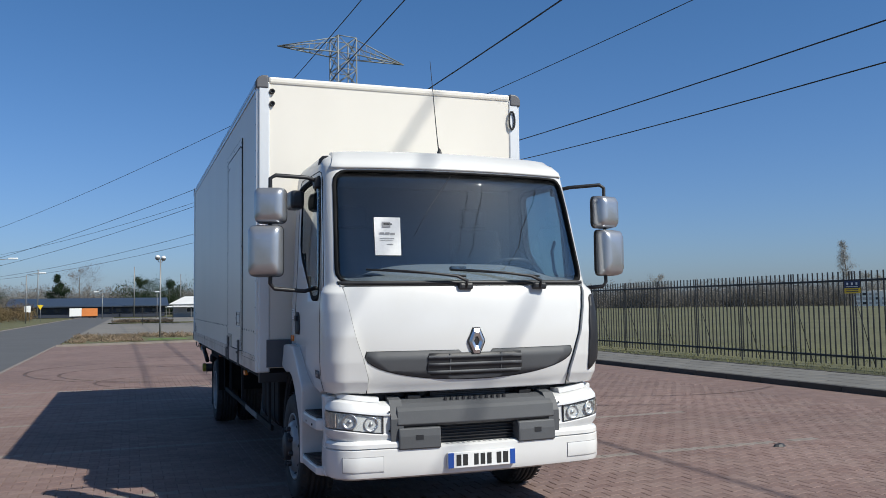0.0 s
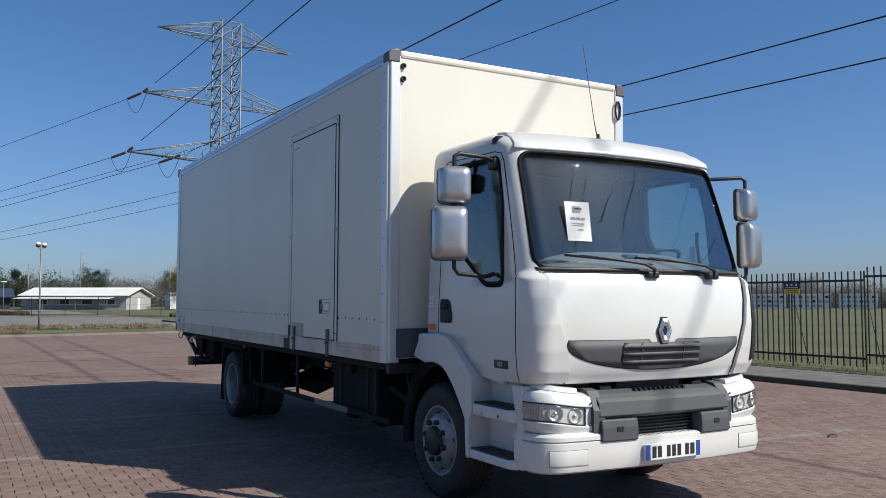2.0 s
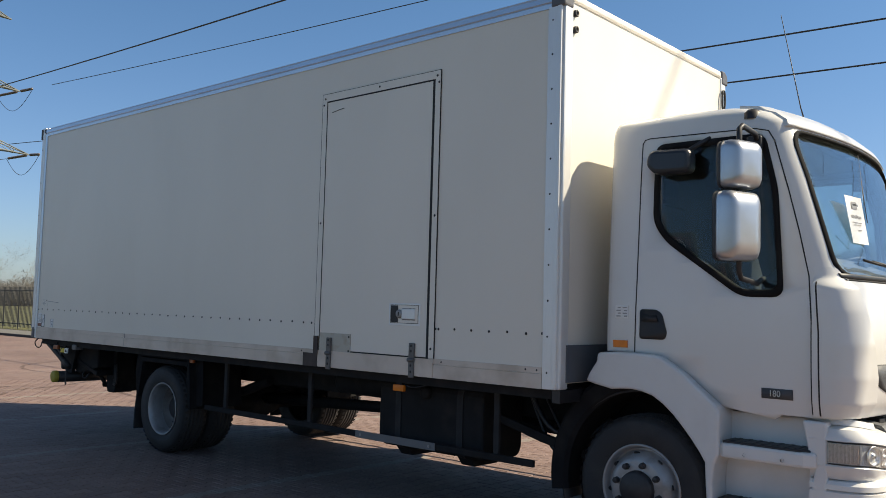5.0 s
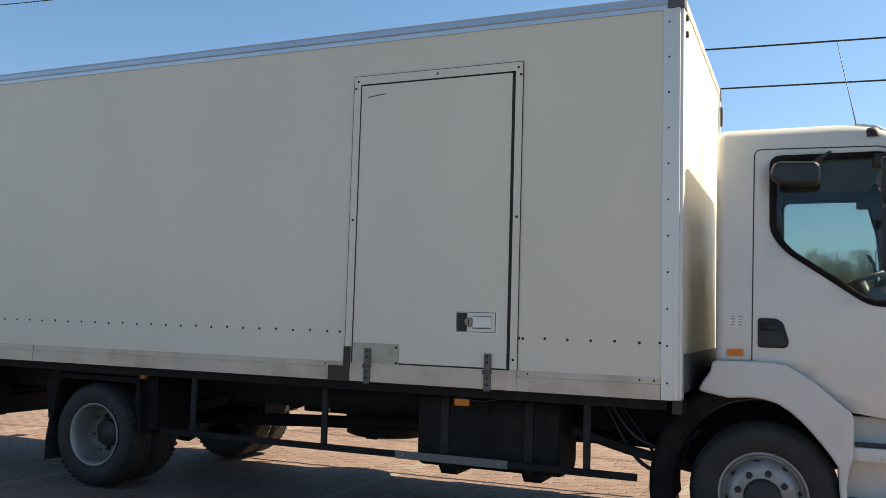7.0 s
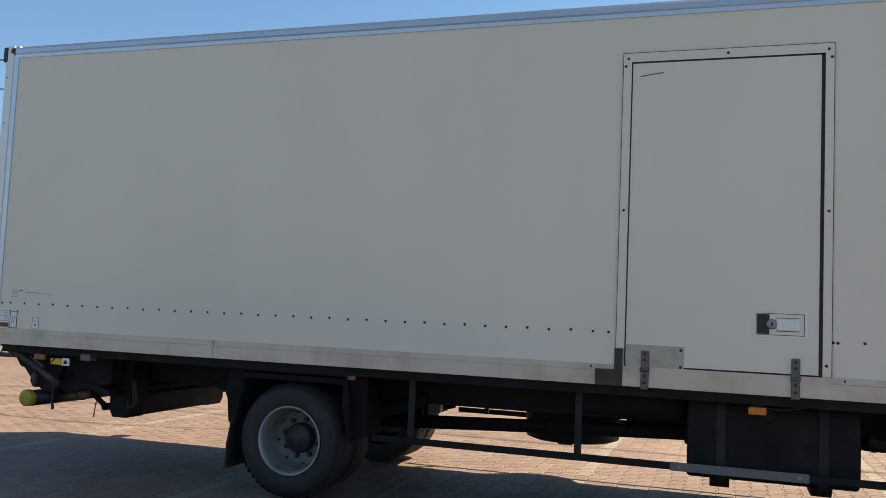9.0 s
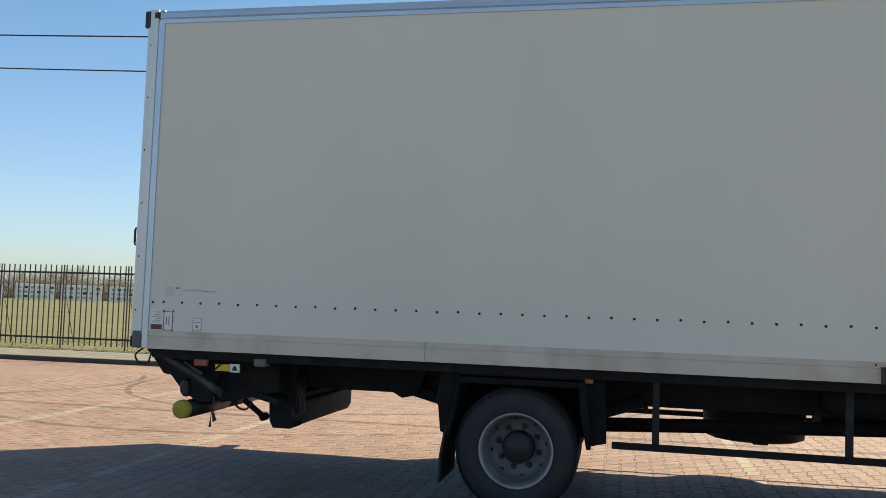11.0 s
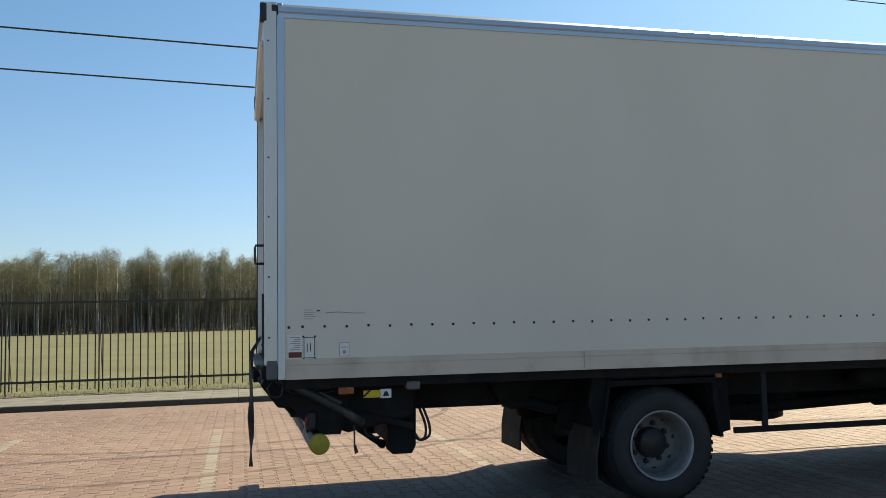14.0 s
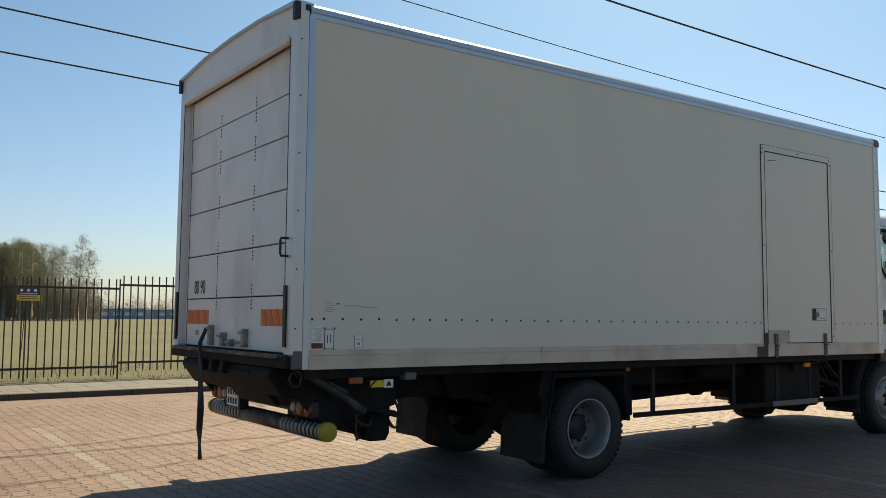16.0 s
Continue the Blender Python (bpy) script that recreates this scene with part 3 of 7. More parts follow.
screen_in = Mesh().prism(shrunk(SCREEN, 0.991), "y", -2.2, -1.0)
window_in = Mesh().prism(shrunk(WINDOW, 0.975), "x", -2, 2)
screen_cut = Mesh().prism(SCREEN, "y", -2.2, -1.0)
window_cut = Mesh().prism(WINDOW, "x", -2, 2)
arch_cut = Mesh().prism(ARCH, "x", -2, 2)
cab = part("cab_body", carve("cab_body", hull(), CAB_WHITE, [arch_cut, screen_cut, window_cut], thick=0.035), CAB_WHITE, truck, "white painted day cab")


part("cab_lining", carve("cab_lining", hull(-0.037), INTERIOR, [arch_cut, screen_cut, window_cut], thick=0.006), INTERIOR, cab)


def on_hull(name, solid, d, mat, parent, label="", thick=0.02, cuts=()):
    """A part that follows the cab's outer face, d proud of it, inside one solid."""
    return part(name, carve(name, hull(d), mat, cuts, keep=solid, thick=thick), mat, parent, label)


on_hull("windscreen_rubber", Mesh().prism(SCREEN_OUT, "y", -2.2, -1.15), 0.003, RUBBER, cab, thick=0.05, cuts=[screen_in])
glass = on_hull("windscreen", Mesh().prism(round_poly(mid([(-0.992, 1.758), (0.992, 1.758), (0.947, 2.607), (-0.947, 2.607)]), 0.1), "y", -2.2, -1.15), -0.012, WINDSHIELD, cab, "tinted windscreen", 0.006)
glass.visible_shadow = False
for s in (-1, 1):
    side = (CX + s * 0.7, CX + s * 1.6)
    on_hull("window_rubber", Mesh().prism(WINDOW_OUT, "x", *side), 0.003, RUBBER, cab, thick=0.05, cuts=[window_in])
    gl = on_hull("side_window", Mesh().prism(WINDOW_OUT, "x", *side), 0.0012, SIDE_GLASS, cab, "tinted side window", 0.004)
    gl.visible_shadow = False


def seam(pts, axis, a, b, w=0.0065, parent=None, closed=False):
    """A dark joint line on the cab's face along pts."""
    m = Mesh()
    pts = [Vector(p) for p in pts]
    n = len(pts)
    left, right = [], []
    for i, p in enumerate(pts):
        d = (pts[(i + 1) % n if closed else min(i + 1, n - 1)] - pts[i - 1 if closed else max(i - 1, 0)]).normalized()
        q = Vector((-d.y, d.x)) * w / 2
        left.append(tuple(p + q))
        right.append(tuple(p - q))
    m.prism(left + right[::-1], axis, a, b)
    return on_hull("panel_joint", m, 0.0022, SEAM, parent or cab, thick=0.01)


for s in (-1, 1):
    seam([(-1.47, 0.99), (-1.47, 1.5), (-1.455, 1.75), (-1.40, 2.0), (-1.335, 2.25), (-1.25, 2.54), (-1.215, 2.60), (-1.13, 2.622), (-0.46, 2.635), (-0.425, 2.628), (-0.410, 2.605), (-0.408, 2.55), (-0.395, 1.275)], "x", CX + s * 0.8, CX + s * 1.6)
    # joint beside the front panel
    seam(mid([(s * 0.955, 1.73), (s * 0.93, 1.6), (s * 0.885, 1.38), (s * 0.825, 1.2), (s * 0.79, 1.08), (s * 0.79, 0.97)]), "y", -2.2, -1.35)
seam(mid([(-0.965, 1.735), (0.965, 1.735)]), "y", -2.2, -1.35, 0.012)


# plan of the bumper: half a curve from the middle round to the side
HALF = [(x, -1.84 + 0.05 * (x / 0.88) ** 2) for x in [k * 0.85 / 12 for k in range(13)]]
HALF += [(0.85 + 0.215 * math.sin(a), -1.578 - 0.215 * math.cos(a)) for a in [math.pi / 2 * k / 14 for k in range(1, 15)]] + [(1.066, -1.52), (1.068, -1.46)]


def plan(a, b):
    """Points and outward normals of the bumper line between two arc positions; negative ones lie on the other side."""
    pts = [(-x, y) for x, y in reversed(HALF[1:])] + HALF
    pts = [Vector(p) for p in pts]
    pos = [0.0]
    for p, q in zip(pts, pts[1:]):
        pos.append(pos[-1] + (q - p).length)
    pos = [t - pos[len(HALF) - 1] for t in pos]

    def at(t):
        for i in range(len(pts) - 1):
            if t <= pos[i + 1] or i == len(pts) - 2:
                k = (t - pos[i]) / (pos[i + 1] - pos[i])
                d = (pts[i + 1] - pts[i]).normalized()
                return pts[i] + (pts[i + 1] - pts[i]) * k, Vector((d.y, -d.x))
    ts = [a] + [t for t in pos if a + 1e-4 < t < b - 1e-4] + [b]
    return [at(t) for t in ts]


END = sum(((HALF[i + 1][0] - HALF[i][0]) ** 2 + (HALF[i + 1][1] - HALF[i][1]) ** 2) ** 0.5 for i in range(len(HALF) - 1))


def swept(a, b, profile):
    """A profile of (inset, height) points drawn along the bumper line."""
    rows = [[(CX + p.x - n.x * d, p.y - n.y * d, z) for d, z in profile] for p, n in plan(a, b)]
    m = Mesh().sheet(rows, True, True)
    m.crease = 32
    n = len(profile)
    k = len(m.v) - n
    m.f += [tuple(range(n)), tuple(range(k, k + n))]
    m.smooth += [False, False]
    return m


def raised(mesh, back=0.035, up=0.042):
    """Sets a lamp part back from the bumper line and lets it climb towards the side."""
    out = []
    for x, y, z in mesh.v:
        k = min(1.0, max(0.0, (abs(x - CX) - 0.66) / 0.40))
        out.append((x, y + back * (1 - k * k), z + up * k * (3 - 2 * k) * k))
    mesh.v = out
    return mesh


front = part("bumper", swept(-END, END, [(0.035, 0.392), (0.008, 0.407), (0, 0.432), (-0.004, 0.52), (0, 0.595), (0.02, 0.607), (0.14, 0.607), (0.14, 0.392)]), CAB_WHITE, truck, "white painted front bumper")
for s in (-1, 1):
    a, b = sorted((s * 0.60, s * END))
    part("bumper_corner", swept(a, b, [(0.0, 0.6085), (0.002, 0.635), (0.016, 0.652), (0.05, 0.660), (0.14, 0.660), (0.14, 0.6085)]), CAB_WHITE, front)
    a, b = sorted((s * 0.715, s * 0.995))
    part("fog_lamp_blank", swept(a, b, [(-0.006, 0.452), (-0.009, 0.462), (-0.009, 0.541), (-0.006, 0.550), (0.01, 0.550), (0.01, 0.452)]), CAB_WHITE, front)
    for z0, z1, q0, q1 in ((0.448, 0.4515, 0.711, 0.999), (0.5505, 0.554, 0.711, 0.999), (0.448, 0.554, 0.711, 0.7145), (0.448, 0.554, 0.9955, 0.999)):
        a, b = sorted((s * q0, s * q1))
        part("blank_joint", swept(a, b, [(-0.0050, z0), (-0.0050, z1), (0.01, z1), (0.01, z0)]), GREY_INK, front)
    # lamp surround
    a, b = sorted((s * 0.635, s * END))
    sur = part("lamp_surround", raised(swept(a, b, [(0.030, 0.620), (0.006, 0.655), (-0.002, 0.690), (0.010, 0.703), (0.012, 0.815), (0.0, 0.826), (0.004, 0.848), (0.03, 0.886), (0.09, 0.908), (0.16, 0.910), (0.16, 0.620)])), FENDER_WHITE, truck, "white moulded headlamp surround")
    part("upper_corner", raised(swept(*sorted((s * 0.72, s * END)), [(0.075, 0.906), (0.085, 0.940), (0.2, 0.945), (0.2, 0.906)])), FENDER_WHITE, sur)
    for z in (0.72, 0.85):
        (p, n), = plan(s * 0.662, s * 0.662 + 1e-5)[:1]
        part("surround_screw", Mesh().revolve([(-0.004, 0.008), (0.002, 0.006), (0.002, 0.001)], (CX + p.x, p.y + 0.033, z), "y", 8), BLACK, sur)
    # headlamp: silvery bed, two bowls, amber end and clear cover
    a, b = sorted((s * 0.71, s * 1.215))
    bed = part("headlamp", raised(swept(a, b, [(0.016, 0.706), (0.016, 0.815), (0.03, 0.815), (0.03, 0.706)])), LAMP_BED, truck, "clear glass headlamp with amber indicator")
    for z0, z1 in ((0.699, 0.706), (0.815, 0.822)):
        part("lamp_bezel", raised(swept(a, b, [(0.002, z0), (0.002, z1), (0.03, z1), (0.03, z0)])), BLACK, bed)
    part("lamp_bezel", raised(swept(*sorted((s * 0.702, s * 0.71)), [(0.0, 0.70), (0.0, 0.822), (0.03, 0.822), (0.03, 0.70)])), BLACK, bed)
    part("lamp_divider", raised(swept(*sorted((s * 1.035, s * 1.045)), [(0.002, 0.706), (0.002, 0.815), (0.03, 0.815), (0.03, 0.706)])), LAMP_BED, bed)
    for q, r in ((0.79, 0.052), (0.945, 0.054)):
        bowl = Mesh().revolve([(0.004, r), (0.012, r * 0.97), (0.002, r * 0.8), (-0.008, r * 0.5), (-0.010, r * 0.3), (0.008, r * 0.24), (0.012, 0.001)], (0, 0, 0), "y", 28)
        (p, n), = plan(s * q, s * q + 1e-5)[:1]
        at = raised(Mesh().add([(CX + p.x - n.x * 0.010, p.y - n.y * 0.010, 0.761)], [])).v[0]
        o = part("reflector", bowl, REFLECTOR, bed)
        o.matrix_basis = Matrix.Translation(at) @ Vector((0, 1, 0)).rotation_difference(Vector((n.x, n.y, 0))).to_matrix().to_4x4()
    a, b = sorted((s * 1.05, s * 1.21))
    part("indicator_lens", raised(swept(a, b, [(0.003, 0.710), (0.001, 0.811), (0.02, 0.811), (0.02, 0.710)])), AMBER_CLEAR, bed, "pale amber indicator lens")
    ribs = Mesh()
    for k in range(8):
        q = 1.056 + k * 0.0195
        a, b = sorted((s * q, s * (q + 0.006)))
        m = raised(swept(a, b, [(-0.001, 0.712), (-0.001, 0.809), (0.006, 0.809), (0.006, 0.712)]))
        ribs.add(m.v, m.f)
    part("lens_ribs", ribs, AMBER_CLEAR, bed)
    cover = part("lamp_cover", raised(swept(*sorted((s * 0.71, s * 1.215)), [(-0.006, 0.706), (-0.008, 0.76), (-0.004, 0.815), (-0.001, 0.815), (-0.001, 0.706)])), LAMP_GLASS, bed)
    cover.visible_shadow = False
    # hook covers
    hk = part("hook_cover", bevelled(swept(*sorted((s * 0.300, s * 0.605)), [(-0.010, 0.590), (-0.016, 0.60), (-0.014, 0.68), (-0.004, 0.737), (0.12, 0.737), (0.12, 0.570)]), 0.010), GREY_PLASTIC, front)
    part("hook_slot", swept(*sorted((s * 0.43, s * 0.485)), [(-0.0175, 0.655), (-0.0165, 0.688), (0.0, 0.688), (0.0, 0.655)]), BLACK, hk)

# grey middle piece of the front
mid_piece = part("centre_grille_bar", bevelled(swept(-0.61, 0.61, [(0.26, 0.928), (0.16, 0.918), (0.085, 0.898), (0.045, 0.872), (0.022, 0.850), (0.004, 0.76), (0.03, 0.740), (0.26, 0.740)]), 0.006), GREY_PLASTIC, truck, "dark grey moulded centre bar")
for s in (-1, 1):
    part("bar_end", bevelled(swept(*sorted((s * 0.565, s * 0.655)), [(0.03, 0.60), (0.012, 0.64), (0.012, 0.80), (0.05, 0.87), (0.10, 0.925), (0.22, 0.945), (0.22, 0.60)]), 0.010), GREY_PLASTIC, mid_piece)
    part("bar_notch", bevelled(swept(*sorted((s * 0.40, s * 0.50)), [(0.165, 0.915), (0.16, 0.945), (0.24, 0.955), (0.24, 0.915)]), 0.006), BLACK, mid_piece)
part("lower_mesh", swept(-0.300, 0.300, [(0.10, 0.606), (0.10, 0.740), (0.12, 0.740), (0.12, 0.606)]), BLACK, front)
for k in range(5):
    part("mesh_bar", swept(-0.300, 0.300, [(0.075, 0.622 + k * 0.023), (0.075, 0.629 + k * 0.023), (0.105, 0.629 + k * 0.023), (0.105, 0.622 + k * 0.023)]), BLACK, front)
for k in range(13):
    x = CX - 0.25 + k * 0.0415
    part("tread_slot", Mesh().prism([(x, -1.812), (x + 0.016, -1.812), (x + 0.028, -1.745), (x + 0.012, -1.745)], "z", 0.601, 0.6095), GREY_INK, front)
part("radiator_gap", Mesh().box(CX - 0.9, CX + 0.9, -1.56, -1.40, 0.70, 1.05), BLACK, truck)
radiator = part("radiator_grid", Mesh().box(CX - 0.30, CX + 0.30, -1.615, -1.58, 0.915, 1.0), BLACK, mid_piece)
for k in range(5):
    part("radiator_bar", Mesh().box(CX - 0.29, CX + 0.29, -1.632, -1.60, 0.925 + k * 0.014, 0.931 + k * 0.014), GREY_PLASTIC, radiator)
for k in range(11):
    x = CX - 0.23 + k * 0.046
    part("vent_slot", Mesh().prism([(x, -1.735), (x + 0.018, -1.735), (x + 0.045, -1.665), (x + 0.027, -1.665)], "z", 0.900, 0.9245), BLACK, mid_piece)

# number plate, with bars for its signs
plate = part("number_plate", Mesh().box(CX - 0.26, CX + 0.26, -1.866, -1.846, 0.442, 0.552, 0.003), WHITE, truck, "white number plate with blue end bands")
part("plate_band", Mesh().box(CX - 0.258, CX - 0.215, -1.8675, -1.855, 0.444, 0.550), BLUE, plate)
part("plate_band", Mesh().box(CX + 0.218, CX + 0.258, -1.8675, -1.855, 0.444, 0.550), BLUE, plate)
for x, w in ((-0.178, 0.036), (-0.128, 0.036), (-0.045, 0.034), (0.005, 0.034), (0.055, 0.034), (0.130, 0.036), (0.182, 0.040)):
    part("plate_bar", Mesh().box(CX + x - w / 2, CX + x + w / 2, -1.8678, -1.855, 0.458, 0.536), INK, plate)

# grille in the front panel
top = [(-0.80, 1.267), (-0.13, 1.264), (-0.065, 1.204), (0.065, 1.204), (0.13, 1.264), (0.80, 1.267)]
low = [(0.82 * math.cos(a), 1.260 - 0.205 * math.sin(a) ** 0.9) for a in [math.pi * k / 24 for k in range(1, 24)]]
grille = on_hull("grille", Mesh().prism(mid(top + low), "y", -2.2, -1.4), 0.006, GREY_PLASTIC, truck, "dark grey crescent grille")
rim = [(x * 1.008, z + (0.004 if z > 1.22 else -0.005)) for x, z in top + low]
on_hull("grille_edge", Mesh().prism(mid(rim), "y", -2.2, -1.4), 0.0025, SEAM, grille)
on_hull("grille_hole", Mesh().prism(mid([(-0.36, 1.247), (0.36, 1.247), (0.375, 1.132), (0.34, 1.087), (-0.34, 1.087), (-0.375, 1.132)]), "y", -2.2, -1.4), 0.0085, BLACK, grille)
for z in (1.220, 1.167, 1.112):
    on_hull("grille_slat", Mesh().prism(mid([(-0.365, z - 0.013), (0.365, z - 0.013), (0.365, z + 0.010), (-0.365, z + 0.010)]), "y", -2.2, -1.4), 0.018, GREY_PLASTIC, grille)
for x in (-0.2, 0.2):
    on_hull("grille_rib", Mesh().prism(mid([(x - 0.006, 1.092), (x + 0.006, 1.092), (x + 0.006, 1.242), (x - 0.006, 1.242)]), "y", -2.2, -1.4), 0.013, GREY_PLASTIC, grille)


flat = [(x * 0.90, z * 0.93) for x, z in ((-0.064, 0.010), (-0.025, 0.096), (0.025, 0.096), (0.064, 0.010), (0.064, -0.010), (0.025, -0.096), (-0.025, -0.096), (-0.064, -0.010))]
part("emblem_bed", Mesh().prism([(CX + x * 1.16, 1.327 + z * 1.10) for x, z in flat], "y", -1.792, -1.75), BLACK, grille)
emb = Mesh()
for k in range(8):
    (x0, z0), (x1, z1) = flat[k], flat[(k + 1) % 8]
    emb.add([(CX + x0, -1.796, 1.327 + z0), (CX + x1, -1.796, 1.327 + z1), (CX + x1 * 0.72, -1.808, 1.327 + z1 * 0.72), (CX + x0 * 0.72, -1.808, 1.327 + z0 * 0.72), (CX + x1 * 0.36, -1.797, 1.327 + z1 * 0.36), (CX + x0 * 0.36, -1.797, 1.327 + z0 * 0.36)],
            [(0, 1, 2, 3), (3, 2, 4, 5)])
part("emblem", emb, CHROME, grille, "plain chrome diamond emblem")

# moulded deflectors at the front corners, swelling out below the windscreen
def swelling(z):
    k = min(1.0, max(0.0, (1.75 - z) / 0.07))
    return 0.002 + 0.028 * k * k * (3 - 2 * k)


def deflector_hull(more=0.0):
    rows = []
    for (l0, l1) in zip(LEVELS, LEVELS[1:]):
        for k in range(10):
            lv = [a + (b - a) * k / 10 for a, b in zip(l0, l1)]
            if 0.9 < lv[0] < 1.9:
                rows.append(ring(*lv, swelling(lv[0]) + more))
    m = Mesh().sheet(rows, True, True)
    n = len(rows[0])
    k = len(m.v) - n
    m.f += [tuple(range(n)), tuple(range(k, k + n))]
    m.smooth += [False, False]
    return m


for s in (-1, 1):
    area = [(CX + s * x, z) for x, z in round_poly([(0.796, 0.985), (1.3, 0.985), (1.3, 1.80), (0.972, 1.80), (0.962, 1.73), (0.936, 1.6), (0.891, 1.38), (0.831, 1.2), (0.796, 1.08)], 0.03)]
    d = part("corner_deflector", carve("corner_deflector", deflector_hull(), CAB_WHITE, keep=Mesh().prism(area, "y", -2.2, -1.482), thick=0.03, crease=30), CAB_WHITE, cab, "white moulded corner air deflector")
    line = Mesh().prism([(-1.523, 0.99), (-1.515, 0.99), (-1.513, 1.44), (-1.495, 1.72), (-1.503, 1.72), (-1.521, 1.44)], "x", CX + s * 0.95, CX + s * 1.3)
    part("panel_joint", carve("panel_joint", deflector_hull(0.0015), SEAM, keep=line, thick=0.008), SEAM, d)

# side vents beside the front panel
for s in (1,):
    on_hull("side_vent", Mesh().prism([(CX + s * x, z) for x, z in round_poly([(0.995, 1.66), (1.085, 1.66), (1.10, 1.38), (1.09, 1.18), (0.955, 1.07), (0.955, 1.22), (0.965, 1.45)], 0.03)], "y", -2.0, -1.50), 0.037, BLACK, cab, "black curved air vent", 0.03)


# fenders over the front wheels
HZ = 0.445
for s in (-1, 1):
    arch = [(-0.890, 0.53), (-0.885, 0.663), (-0.845, 0.725), (-0.80, 0.785), (-0.745, 0.85), (-0.685, 0.915), (-0.615, 0.975), (-0.545, 1.018), (-0.47, 1.038), (-0.40, 1.046), (-0.33, 1.043), (-0.26, 1.035)]
    fen = Mesh().prism([(-0.074, 1.075), (-0.10, 1.13), (-0.148, 1.20), (-0.160, 1.262), (-0.25, 1.270), (-0.41, 1.272), (-0.53, 1.268), (-0.60, 1.258), (-0.742, 1.172), (-0.967, 0.985), (-0.974, 0.94), (-0.968, 0.72), (-0.945, 0.66), (-0.932, 0.55), (-0.937, 0.385), (-0.902, 0.385)] + arch + [(-0.12, 1.062)], "x", CX + s * 0.86, CX + s * 1.125)
    f = part("front_fender", bevelled(fen, 0.025, 3), FENDER_WHITE, truck, "white plastic front wheel fender")
    liner = Mesh()
    rows = []
    for k in range(19):
        a = radians(146 - k * 9.0)
        rows.append([(CX + s * x, -0.46 + r * math.cos(a), HZ + r * math.sin(a)) for x, r in ((0.62, 0.585), (1.06, 0.585), (1.06, 0.60), (0.62, 0.60))])
    liner.sheet(rows, True, True)
    part("wheel_arch_liner", liner, BLACK, f)
    # broad black guard behind the wheel
    rows = []
    for k in range(15):
        a = radians(78 - k * 6.2)
        rows.append([(CX + s * x, -0.507 + r * math.cos(a), HZ + r * math.sin(a)) for x, r in ((0.66, 0.60), (1.05, 0.60), (1.07, 0.63), (1.065, 0.72), (1.03, 0.75), (0.66, 0.75))])
    guard = Mesh().sheet(rows, True, True)
    guard.crease = 35
    guard.f += [tuple(range(6)), tuple(range(len(guard.v) - 6, len(guard.v)))]
    guard.smooth += [False, False]
    part("rear_guard", guard, RUBBER, f, "black plastic guard behind the front wheel")
    # step unit between fender and bumper: white shells round two dark treads
    x1 = CX + s * 1.11
    st = part("entry_step", bevelled(Mesh().box(CX + s * 0.86, CX + s * 0.935, -1.50, -0.93, 0.40, 0.96), 0.01), FENDER_WHITE, truck, "white entry step with dark treads")
    for z, y0, low in ((0.79, -0.955, 0.085), (0.455, -0.915, 0.065)):
        shell = [(CX + s * 0.84, -1.50), (x1 - s * 0.03, -1.50), (x1, -1.44), (x1 + s * 0.006, -1.2), (x1 + s * 0.004, y0 - 0.04), (x1 - s * 0.02, y0), (CX + s * 0.84, y0)]
        part("step_shell", bevelled(Mesh().prism(shell, "z", z - low, z), 0.016), FENDER_WHITE, st)
        tread = [(CX + s * 0.85, -1.475), (x1 - s * 0.05, -1.475), (x1 - s * 0.012, -1.42), (x1 - s * 0.008, -1.2), (x1 - s * 0.012, y0 - 0.03), (CX + s * 0.85, y0 - 0.03)]
        tr = part("step_tread", bevelled(Mesh().prism(tread, "z", z - 0.006, z + 0.012), 0.004), BLACK, st, "black grooved step tread")
        for k in range(7):
            yk = -1.40 + k * 0.06
            part("tread_rib", Mesh().box(CX + s * 0.93, x1 - s * 0.03, yk, yk + 0.02, z + 0.010, z + 0.0145), BLACK, tr)
    part("step_pillar", bevelled(Mesh().prism([(-1.55, 0.395), (-1.455, 0.395), (-1.46, 0.56), (-1.485, 0.70), (-1.45, 0.80), (-1.42, 0.96), (-1.55, 0.96)], "x", CX + s * 0.86, CX + s * 1.066), 0.014, 3), FENDER_WHITE, st)
    for y in (-1.12, -1.33):
        part("step_screw", Mesh().revolve([(-0.004, 0.010), (0.004, 0.008), (0.004, 0.001)], (x1 + s * 0.004, y, 0.735), "x", 10), BLACK, st)

# door handles, badge, stickers, roof lamps
for s in (-1, 1):
    on_hull("door_handle", Mesh().prism(round_poly([(-0.43, 1.36), (-0.60, 1.36), (-0.615, 1.40), (-0.58, 1.52), (-0.54, 1.545), (-0.43, 1.545)], 0.02), "x", CX + s * 0.8, CX + s * 1.6), 0.007, BLACK, cab, "black recessed door handle")
    on_hull("handle_grip", Mesh().prism([(-0.45, 1.47), (-0.56, 1.47), (-0.545, 1.51), (-0.45, 1.51)], "x", CX + s * 0.8, CX + s * 1.6), 0.022, BLACK, cab)
    lamp = Mesh().revolve([(0.0, 0.06), (0.04, 0.052), (0.062, 0.03), (0.065, 0.001)], (CX + s * 0.955, -1.10, 2.685), "z", 16)
    part("roof_lamp", lamp, BLACK, cab, "small dark roof marker lamp")
on_hull("power_badge", Mesh().prism([(-1.37, 1.06), (-1.195, 1.06), (-1.195, 1.118), (-1.37, 1.118)], "x", -1.6, -0.7), 0.004, GREY_PLASTIC, cab, "small grey badge")
